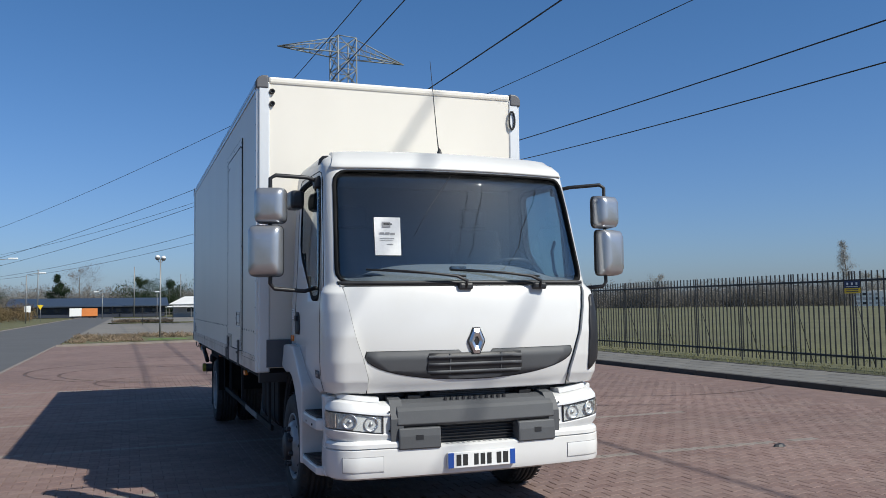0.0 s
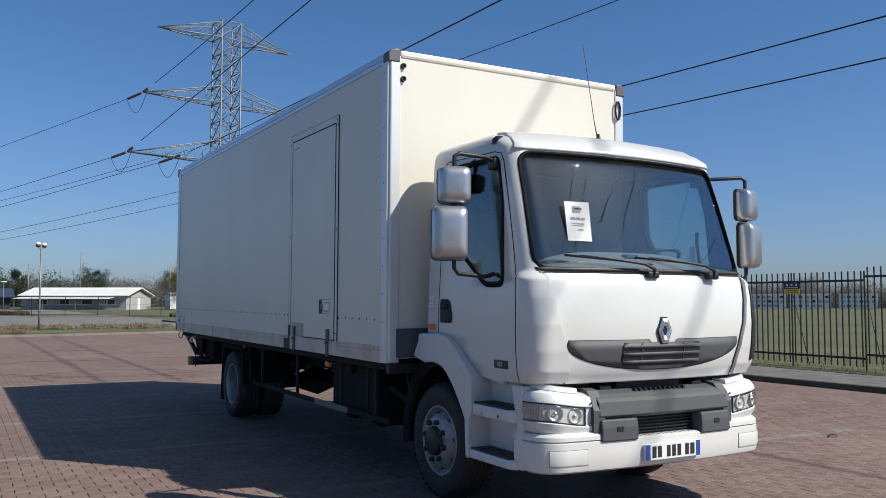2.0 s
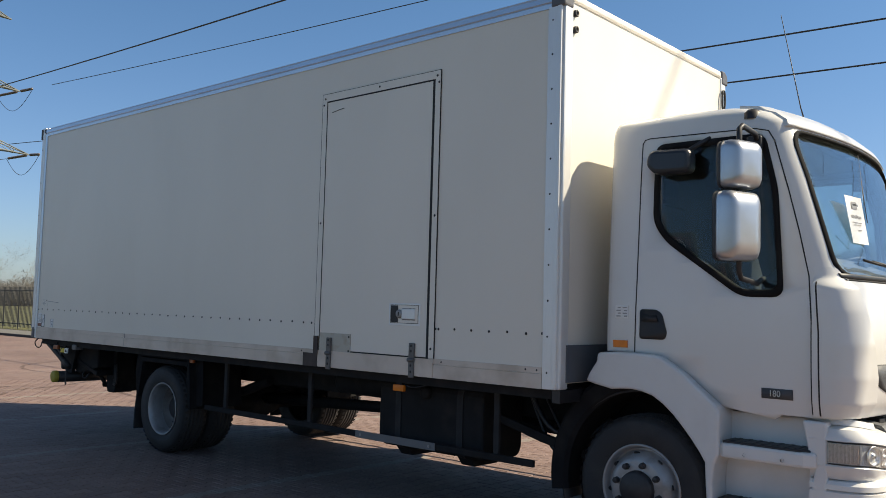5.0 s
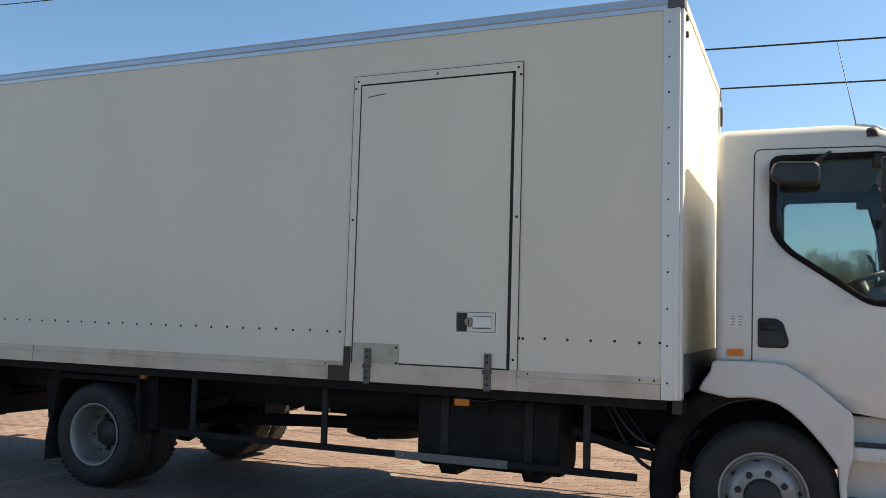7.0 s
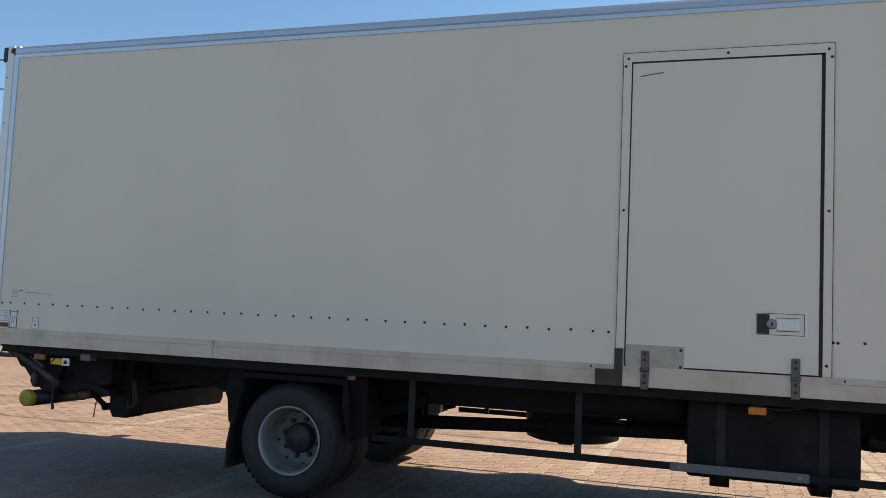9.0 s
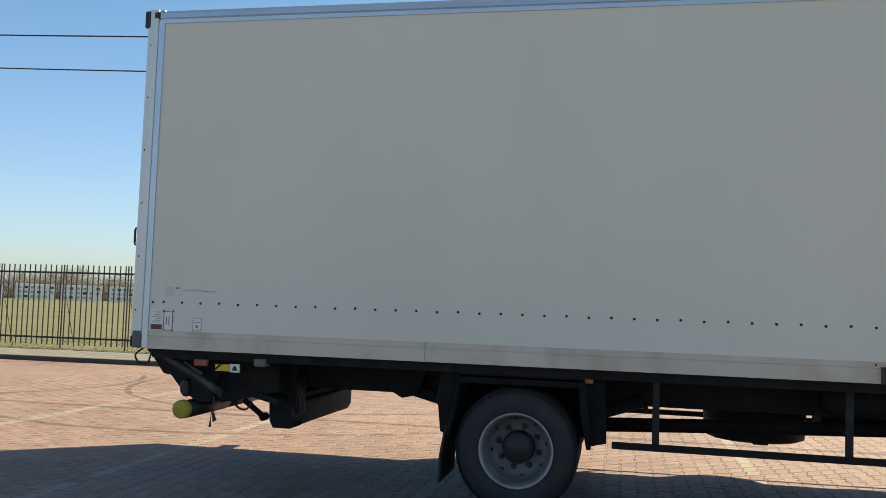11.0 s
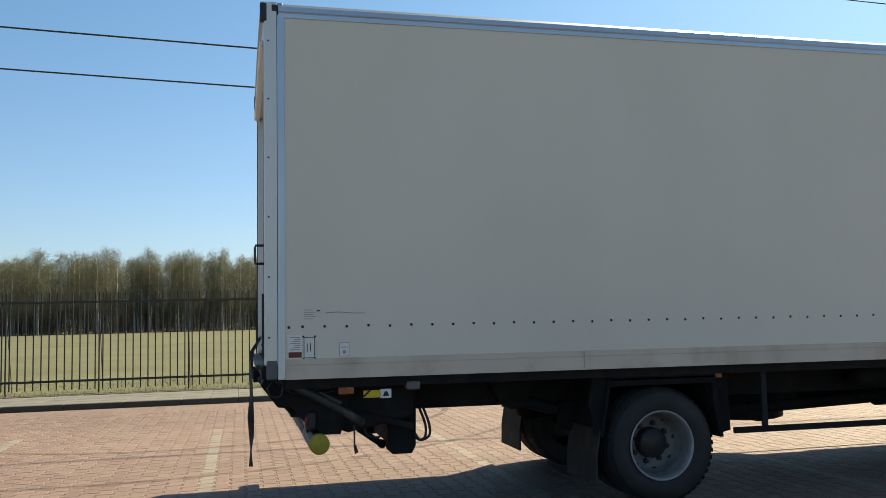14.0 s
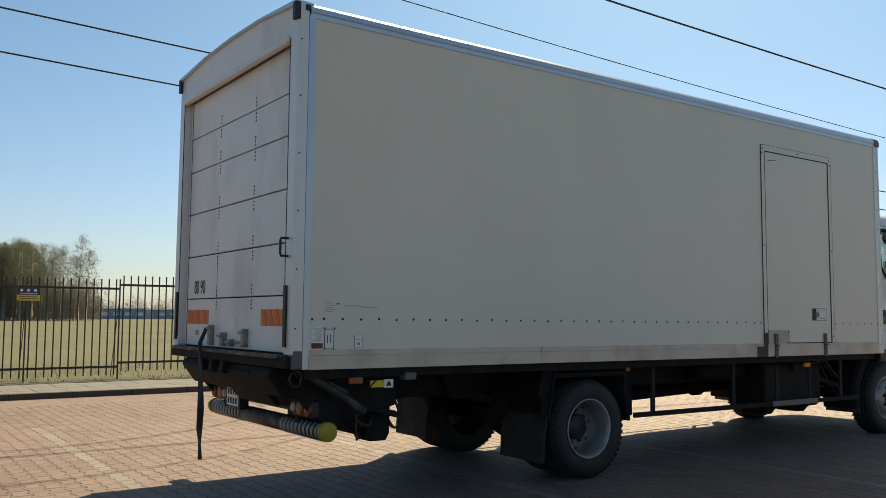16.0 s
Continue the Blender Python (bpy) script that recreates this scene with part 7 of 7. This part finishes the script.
repeat("post", Mesh().box(-0.06, 0.06, -0.06, 0.06, 0, 1.95).data("post", POLE), [(x, 2.45, 0) for x in (2.2, 8, 14, 19.3)], hall)
for i in range(4):
    w = part("window", Mesh().box(2 + 4.2 * i, 4 + 4.2 * i, -0.02, 0.05, 0.9, 1.8, 0.02), WHITE, hall)
    part("pane", Mesh().box(2.1 + 4.2 * i, 3.9 + 4.2 * i, 0.045, 0.07, 1.0, 1.72), PANE, w)
hut = empty("white_hut", "small flat-roofed white hut beyond the fence", "building", at=(33, 160, 0))
part("wall", Mesh().box(-2.5, 2.5, 0, 4, 0, 2.8, 0.02), WHITE, hut)
part("roof", Mesh().box(-2.8, 2.8, -0.3, 4.3, 2.8, 3.15, 0.02), GREY_WALL, hut)
w = part("window", Mesh().box(-1.2, 0.6, -0.06, 0.02, 1.0, 2.0, 0.02), GREY_WALL, hut)
part("pane", Mesh().box(-1.1, 0.5, -0.075, -0.055, 1.08, 1.92), PANE, w)
box = empty("container_trailer", "parked white and orange box trailer before the shed", "trailer", at=(-13.2, 176, -0.1))
part("white_box", Mesh().box(-0.2, 2.0, 0, 2.4, 0.45, 2.05, 0.04), WHITE, box)
part("orange_box", Mesh().box(2.02, 4.9, 0, 2.4, 0.45, 2.0, 0.04), CONTAINER_ORANGE, box)
part("chassis", Mesh().box(-0.1, 4.8, 0.3, 2.1, 0.3, 0.46), CHASSIS, box)
for x in (0.6, 3.6, 4.4):
    part("wheel", Mesh().revolve([(0, 0.1), (0, 0.32), (0.25, 0.32), (0.25, 0.1)], (x, 0.15, 0.32), "y", 14), TYRE, box)
for az, d, top, lean_d in ((-14.3, 330, 3.6, 20), (-18.5, 340, 3.4, 26), (-23, 350, 3.8, 24)):
    x, y, z = away(SIDE, az, d)
    hb = empty("far_warehouse", "low warehouse far beyond the meadow, its pale blue tinted with haze", "building", "far warehouses", (x, y, 0))
    part("wall", Mesh().box(0, 12, -lean_d / 2, lean_d / 2, 0, top, 0.02), HAZE_BLUE, hb)
    part("roof", Mesh().box(-0.4, 12.4, -lean_d / 2 - 0.4, lean_d / 2 + 0.4, top, top + 0.5, 0.02), PALE_ROOF, hb)
    for k in range(int(lean_d / 4)):
        part("window", Mesh().box(-0.06, 0.02, -lean_d / 2 + 1 + 4 * k, -lean_d / 2 + 3.6 + 4 * k, 1.2, 2.4), PALE_ROOF, hb)

# memorial walls on the far side of the meadow
def memorial_wall(az, d, length):
    at = away((-4.4, -6.2), az, d)
    e = empty("memorial_wall", "white memorial wall with rows of dark niches", "memorial", "memorial walls", at)
    e.rotation_euler = (0, 0, radians(az))
    part("frame", Mesh().box(0.0, 0.7, -length / 2, length / 2, 0, 3.45, 0.03), MEMORIAL, e)
    cols = int(length / 1.25)
    for i in range(cols):
        for j in range(3):
            y = -length / 2 + 0.15 + (length - 0.3) * (i + 0.5) / cols
            if (i * 5 + j * 3) % 11:
                part("niche", Mesh().box(-0.04, 0.01, y - 0.36, y + 0.36, 0.45 + 1.0 * j, 1.0 + 1.0 * j, 0.02), GREY_WALL if (i + 2 * j) % 4 else PANE, e)


for az, length in ((39.0, 8.0), (36.5, 8.6), (33.85, 7.8), (31.4, 7.0), (41.8, 8.0)):
    memorial_wall(az, 212, length)
for i in range(7):
    pil = empty("memorial_pillar", "white stone memorial slab pair at the meadow edge", "memorial", "memorial slabs", away(SIDE, 22.55 + 0.86 * i, 212 + (i % 3)))
    part("slab", Mesh().box(-0.25, 0.25, -0.62, -0.08, 0, 2.7, 0.04), MEMORIAL, pil)
    part("slab", Mesh().box(-0.15, 0.35, 0.12, 0.5, 0, 2.6, 0.04), MEMORIAL, pil)
    part("base", Mesh().box(-0.5, 0.6, -0.8, 0.7, 0, 0.18, 0.03), KERB, pil)


# ---- street furniture ----
def park_lamp(at, h, group):
    e = empty("park_lamp", "tall grey park lamp with two white globe heads", "street lamp", group, at)
    part("pole", Mesh().tube([(0, 0, -0.3), (0, 0, h * 0.3), (0, 0, h - 0.15)], [0.06, 0.05, 0.035], 10), POLE, e)
    for s in (-1, 1):
        part("arm", Mesh().tube([(0, 0, h - 0.35), (0.1 * s, 0.1 * s, h - 0.3), (0.16 * s, 0.3 * s, h - 0.2)], 0.018, 6), POLE, e)
        pr = [(0.12 * math.cos(math.pi / 2 * k / 8), 0.135 * math.sin(math.pi / 2 * k / 8)) for k in range(9)] + [(-0.02, 0.125), (-0.03, 0.001)]
        head = part("globe", Mesh().revolve(pr, (0.16 * s, 0.3 * s, h - 0.08), "z", 16), GLOBE, e)
        part("collar", Mesh().revolve([(-0.10, 0.001), (-0.09, 0.07), (-0.02, 0.12), (0.03, 0.13), (0.03, 0.001)], (0.16 * s, 0.3 * s, h - 0.14), "z", 12), DARK_CAP, head)


def street_lamp(at, h, reach):
    e = empty("street_lamp", "slim grey street lamp with one outreach arm", "street lamp", "street lamps along the road", at)
    part("pole", Mesh().tube([(0, 0, -0.3), (0, 0, h)], [0.09, 0.05], 8), POLE, e)
    part("arm", Mesh().tube([(0, 0, h - 0.05), (reach * 0.5, 0, h + 0.12), (reach, 0, h + 0.2)], 0.035, 6), POLE, e)
    part("head", Mesh().box(reach - 0.1, reach + 0.75, -0.14, 0.14, h + 0.15, h + 0.3, 0.05), GLOBE, e)


park_lamp((-0.75, 41.3, 0.05), 4.4, "park lamps")
street_lamp((-14.6, 82, 0), 6.3, 1.6)
street_lamp((-15.0, 116, 0), 6.3, 1.6)
street_lamp((-6.9, 158, 0), 4.6, -1.3)
street_lamp((2.5, 160, 0), 4.6, -0.3)
for az, d, h in ((94.5, 182, 9.5), (89.0, 190, 10.5), (86.2, 205, 9.5), (83.4, 180, 11), (78.2, 170, 9)):
    e = empty("utility_pole", "thin dark utility pole behind the sheds", "pole", "utility poles", away(NEAR, az, d))
    part("shaft", Mesh().tube([(0, 0, -0.3), (0, 0, h)], [0.13, 0.08], 7), POLE, e)
e = empty("yield_sign", "yellow warning sign on a thin post", "road sign", at=(-14.7, 132, 0))
part("post", Mesh().tube([(0, 0, -0.2), (0, 0, 2.6)], 0.04, 7), POLE, e)
part("plate", Mesh().prism([(-0.42, 2.4), (0.42, 2.4), (0, 1.7)], "y", -0.07, -0.04), TAG_YELLOW, e)
e = empty("notice_board", "white board on two posts by the road", "sign", at=(-16.0, 128, 0))
part("board", Mesh().box(-0.4, 0.4, -0.05, 0.0, 1.35, 2.3, 0.02), WHITE, e)
repeat("post", Mesh().tube([(0, 0.03, -0.2), (0, 0.03, 2.2)], 0.04, 6).data("post", POLE), [(-0.3, 0, 0), (0.3, 0, 0)], e)
yard_fence = empty("wire_fence", "thin wire fence with grey steel posts beyond the lot", "fence", at=(-4, 88, 0))
repeat("post", Mesh().box(-0.03, 0.03, -0.03, 0.03, -0.2, 2.0).data("post", FENCE), [(3 * i, -0.45 * i, 0) for i in range(7)], yard_fence)
for z in (0.5, 1.2, 1.9):
    part("wire", Mesh().tube([(0, 0, z), (18, -2.7, z)], 0.02, 4), POLE, yard_fence)

# ---- pylon ----
PY, E1, E2 = Vector((17.6, 75.0, 0.0)), Vector((0.981, 0.192, 0.0)), Vector((-0.192, 0.981, 0.0))
GALV = material("galvanised_lattice_steel", (0.20, 0.21, 0.20), 0.55, 0.35, spot=0.15, spot_scale=0.6)
GLASS_GREEN = material("brown_insulator", (0.10, 0.08, 0.07), 0.25)
WIRE = material("aluminium_conductor", (0.045, 0.045, 0.05), 0.6, 0.2)
pylon = empty("power_pylon", "tall galvanised lattice pylon with three pairs of arms", "pylon", at=PY)


def half(z):
    return 1.0 if z >= 14.8 else 1.0 + 2.2 * (14.8 - z) / 14.8


def pp(a, b, z):
    return E1 * a + E2 * b + Vector((0, 0, z))


def strut(a, b, w, name="brace"):
    part(name, Mesh().tube([a, b], w, 4), GALV, pylon)


for sx in (-1, 1):
    for sy in (-1, 1):
        part("leg", Mesh().tube([pp(sx * half(z), sy * half(z), z) for z in (-0.2, 14.8, 28.4)], [0.13, 0.10, 0.07], 4), GALV, pylon)
        part("footing", Mesh().box(-0.5, 0.5, -0.5, 0.5, -0.3, 0.35, 0.04), KERB, pylon).location = pp(sx * 3.2, sy * 3.2, 0)
levels = [0, 4.4, 8.0, 11.6, 14.8, 16.8, 18.6, 20.4, 22.0, 23.6, 25.1, 26.7, 28.4]
for z0, z1 in zip(levels, levels[1:]):
    for s in (-1, 1):
        for f in ((lambda a, b, z: pp(a, b, z)), (lambda a, b, z: pp(b, a, z))):
            a0, a1 = half(z0), half(z1)
            strut(f(-a0, s * a0, z0), f(a1, s * a1, z1), 0.045)
            strut(f(a0, s * a0, z0), f(-a1, s * a1, z1), 0.045)
            strut(f(-a1, s * a1, z1), f(a1, s * a1, z1), 0.05, "girt")
            if z0 < 14:
                strut(f(-(a0 + a1) / 2, s * (a0 + a1) / 2, (z0 + z1) / 2), f((a0 + a1) / 2, s * (a0 + a1) / 2, (z0 + z1) / 2), 0.035, "girt")
TIPS = {}
for key, z, zu, length in (("top", 26.7, 28.2, 6.9), ("mid", 20.4, 22.0, 8.1), ("low", 14.8, 16.8, 9.4)):
    for s in (-1, 1):
        tip = pp(s * length, 0, z)
        TIPS[key, s] = PY + tip
        arm = part("arm", Mesh().tube([pp(s * 1.0, -1.0, z), tip], 0.07, 4), GALV, pylon)
        part("chord", Mesh().tube([pp(s * 1.0, 1.0, z), tip], 0.07, 4), GALV, arm)
        for sy in (-1, 1):
            part("chord", Mesh().tube([pp(s * 1.0, sy * 1.0, zu), tip], 0.055, 4), GALV, arm)
            steps = [k / 5 for k in range(6)]
            for u, v in zip(steps[:-1], steps[1:-1]):
                lo = [pp(s * 1.0, sy * 1.0, z).lerp(tip, w) for w in (u, v)]
                hi = [pp(s * 1.0, sy * 1.0, zu).lerp(tip, w) for w in (u, v)]
                part("lacing", Mesh().tube([hi[0], lo[1]], 0.03, 4).tube([lo[1], hi[1]], 0.03, 4), GALV, arm)
        for u in (0.2, 0.45, 0.7):
            a, b = [pp(s * 1.0, sy * 1.0, z).lerp(tip, u) for sy in (-1, 1)]
            c, d = [pp(s * 1.0, sy * 1.0, z).lerp(tip, u + 0.22) for sy in (-1, 1)]
            part("lacing", Mesh().tube([a, d], 0.03, 4).tube([b, c], 0.03, 4), GALV, arm)

# conductors: one span towards the yard, one that runs off beyond the road
OUT = Vector((-0.375, 0.927, 0.0))


def conductor(start, z0, x0, r=0.028):
    """A wire from the pylon over the yard: it passes over y = 0 at x0, z0."""
    start = Vector(start)
    d = Vector(((x0 - start.x) / -start.y, -1.0, 0.0)) if start.y else Vector((0, -1, 0))
    d.x = (x0 - start.x) / start.y
    span = 300.0
    u0 = start.y / span
    sag = (start.z - z0) / (4 * u0 * (1 - u0))
    e = empty("power_line", "dark conductor strung from the pylon over the yard", "power line", "power lines", start)
    line = [Vector((d.x * span * u, -span * u, -4 * sag * u * (1 - u))) for u in [k / 48 for k in range(49)]]
    part("conductor", Mesh().tube([p for p in line if p.y <= -2.4], r, 5), WIRE, e)
    q = line[1] * (2.6 / -line[1].y)
    discs = []
    for k in range(14):
        discs += [(0.3 + 0.16 * k, 0.03), (0.34 + 0.16 * k, 0.12), (0.40 + 0.16 * k, 0.12), (0.42 + 0.16 * k, 0.03)]
    for way in (q.normalized(), (OUT * 2.6 + Vector((0, 0, -0.25))).normalized()):
        ob = part("insulator", Mesh().revolve(discs, (0, 0, 0), "z", 10), GLASS_GREEN, e)
        ob.matrix_basis = way.to_track_quat("Z", "Y").to_matrix().to_4x4()
    a, b = q.normalized() * 2.7, (OUT * 2.6 + Vector((0, 0, -0.25))).normalized() * 2.7
    loop = [a.lerp(b, k / 10) + Vector((0, 0, -1.7 * math.sin(math.pi * k / 10))) for k in range(11)]
    part("jumper", Mesh().tube(loop, r * 0.8, 5), WIRE, e)
    side = [OUT * 300 * u + Vector((0, 0, -4 * 5.6 * u * (1 - u))) for u in [k / 40 for k in range(41)]]
    part("conductor", Mesh().tube([b] + side[1:], r, 5), WIRE, e)


conductor(TIPS["mid", -1], 15.2, 7.8)
conductor(TIPS["low", -1], 14.5, 8.7)
conductor(PY + pp(-5, 0, 14.8), 10.2, 9.4)
conductor(TIPS["mid", 1], 17.1, 27.4)
conductor(PY + pp(5, 0, 14.8), 9.74, 19.43)
conductor(TIPS["low", 1], 8.93, 20.96)


# ---- stones of the yard ----
def outline(k=0.0):
    """Double-T paver seen from above, drawn in by k."""
    e, w, n = 0.0975 - k, 0.081 - k, 0.057 - k
    q = [(e, -w), (e, w), (0.064 + k * 0.4, w), (0.036 + k * 0.4, n)]
    q += [(-x, y) for x, y in reversed(q[2:])] + [(-e, w), (-e, -w)]
    q += [(-x, -y) for x, y in ((0.064 + k * 0.4, w), (0.036 + k * 0.4, n))] + [(x, -y) for x, y in ((0.036 + k * 0.4, n), (0.064 + k * 0.4, w))]
    return q


O1, O2 = outline(), outline(0.005)
NV = len(O1)


def lay(m, x, y, tip_x, tip_y, z):
    vs = [(x + a, y + b, -0.014) for a, b in O1] + [(x + a, y + b, z - 0.004 + a * tip_x + b * tip_y) for a, b in O1] + [(x + a, y + b, z + a * tip_x + b * tip_y) for a, b in O2]
    fs = [tuple(range(2 * NV, 3 * NV))]
    for i in range(NV):
        j = (i + 1) % NV
        fs += [(i, j, j + NV, i + NV), (i + NV, j + NV, j + 2 * NV, i + 2 * NV)]
    m.add(vs, fs)


rng = random.Random(9)
field, marks = Mesh(), Mesh()
single = [lay(m, 0, 0, *t) or m for m, t in ((Mesh(), (0, 0, 0)), (Mesh(), (0.006, 0.004, 0)), (Mesh(), (-0.005, 0.006, 0)))]
single = [m.data("paver", PAVER_PIECE, False) for m in single]
pale_rows = {round(y / 0.14) for y in (0.35, 2.95, 5.65, 8.2, 10.75)}
count = 0
for j in range(math.ceil(BY0 / 0.14), int(BY1 / 0.14)):
    for i in range(math.ceil(BX0 / 0.2), int(BX1 / 0.2)):
        x, y, z = 0.2 * i + 0.1 * (j % 2), 0.14 * j, rng.uniform(-0.0012, 0.0012)
        if j in pale_rows and x < 5.2 and rng.random() > 0.08:
            lay(marks, x, y, rng.uniform(-0.006, 0.006), rng.uniform(-0.006, 0.006), z)
        elif -1.3 < x < 0.1 and 8.9 < y < 15 and count < 300:
            count += 1
            repeat("paver", single[rng.randrange(3)], [(x, y, z)], pavement)
        else:
            lay(field, x, y, rng.uniform(-0.007, 0.007), rng.uniform(-0.007, 0.007), z)
for name, m, mat in (("paver_field", field, PAVER_FIELD), ("marker_pavers", marks, PALE)):
    ob = new(name, m.data(name, mat, False))
    ob.parent = pavement
    ob["kind"] = "stuff"


def ring(cx, cy, r, a0, a1, w):
    m = Mesh()
    n = 60
    rows = []
    for k in range(n + 1):
        a = radians(a0 + (a1 - a0) * k / n)
        rr = r * (1 + 0.03 * math.sin(3 * a))
        rows.append([(cx + (rr - w) * math.cos(a), cy + (rr - w) * math.sin(a), 0.006), (cx + (rr + w) * math.cos(a), cy + (rr + w) * math.sin(a), 0.006)])
    return m.sheet(rows, False)


for c in ((-0.55, 16.1, 4.2, 60, 330, 0.05), (-1.0, 15.1, 2.9, 40, 300, 0.045), (-1.4, 12.3, 1.6, 20, 330, 0.045), (-0.2, 40.0, 17.4, 265, 271, 0.12), (0.3, 40.0, 22.1, 262, 268, 0.12), (6.5, 9.0, 5.2, 120, 260, 0.05), (7.0, 8.5, 3.7, 100, 300, 0.05), (5.5, 15.5, 3.3, 0, 300, 0.05)):
    ob = tagged(part("tyre_mark", ring(*c), TYRE_MARK), "faint dark curved tyre mark on the red pavers", "tyre mark", "tyre marks on the yard", "structure")
clod = Mesh().revolve([(0.0, 0.001), (0.0, 0.07), (0.025, 0.05), (0.035, 0.001)], (0, 0, 0), "z", 9, False)
ob = tagged(part("dirt_clod", clod, BLACK), "small dark clod of dirt on the pavers", "dirt")
ob.location = (4.32, 0.0, 0.001)
ob.scale = (1.2, 0.6, 1)
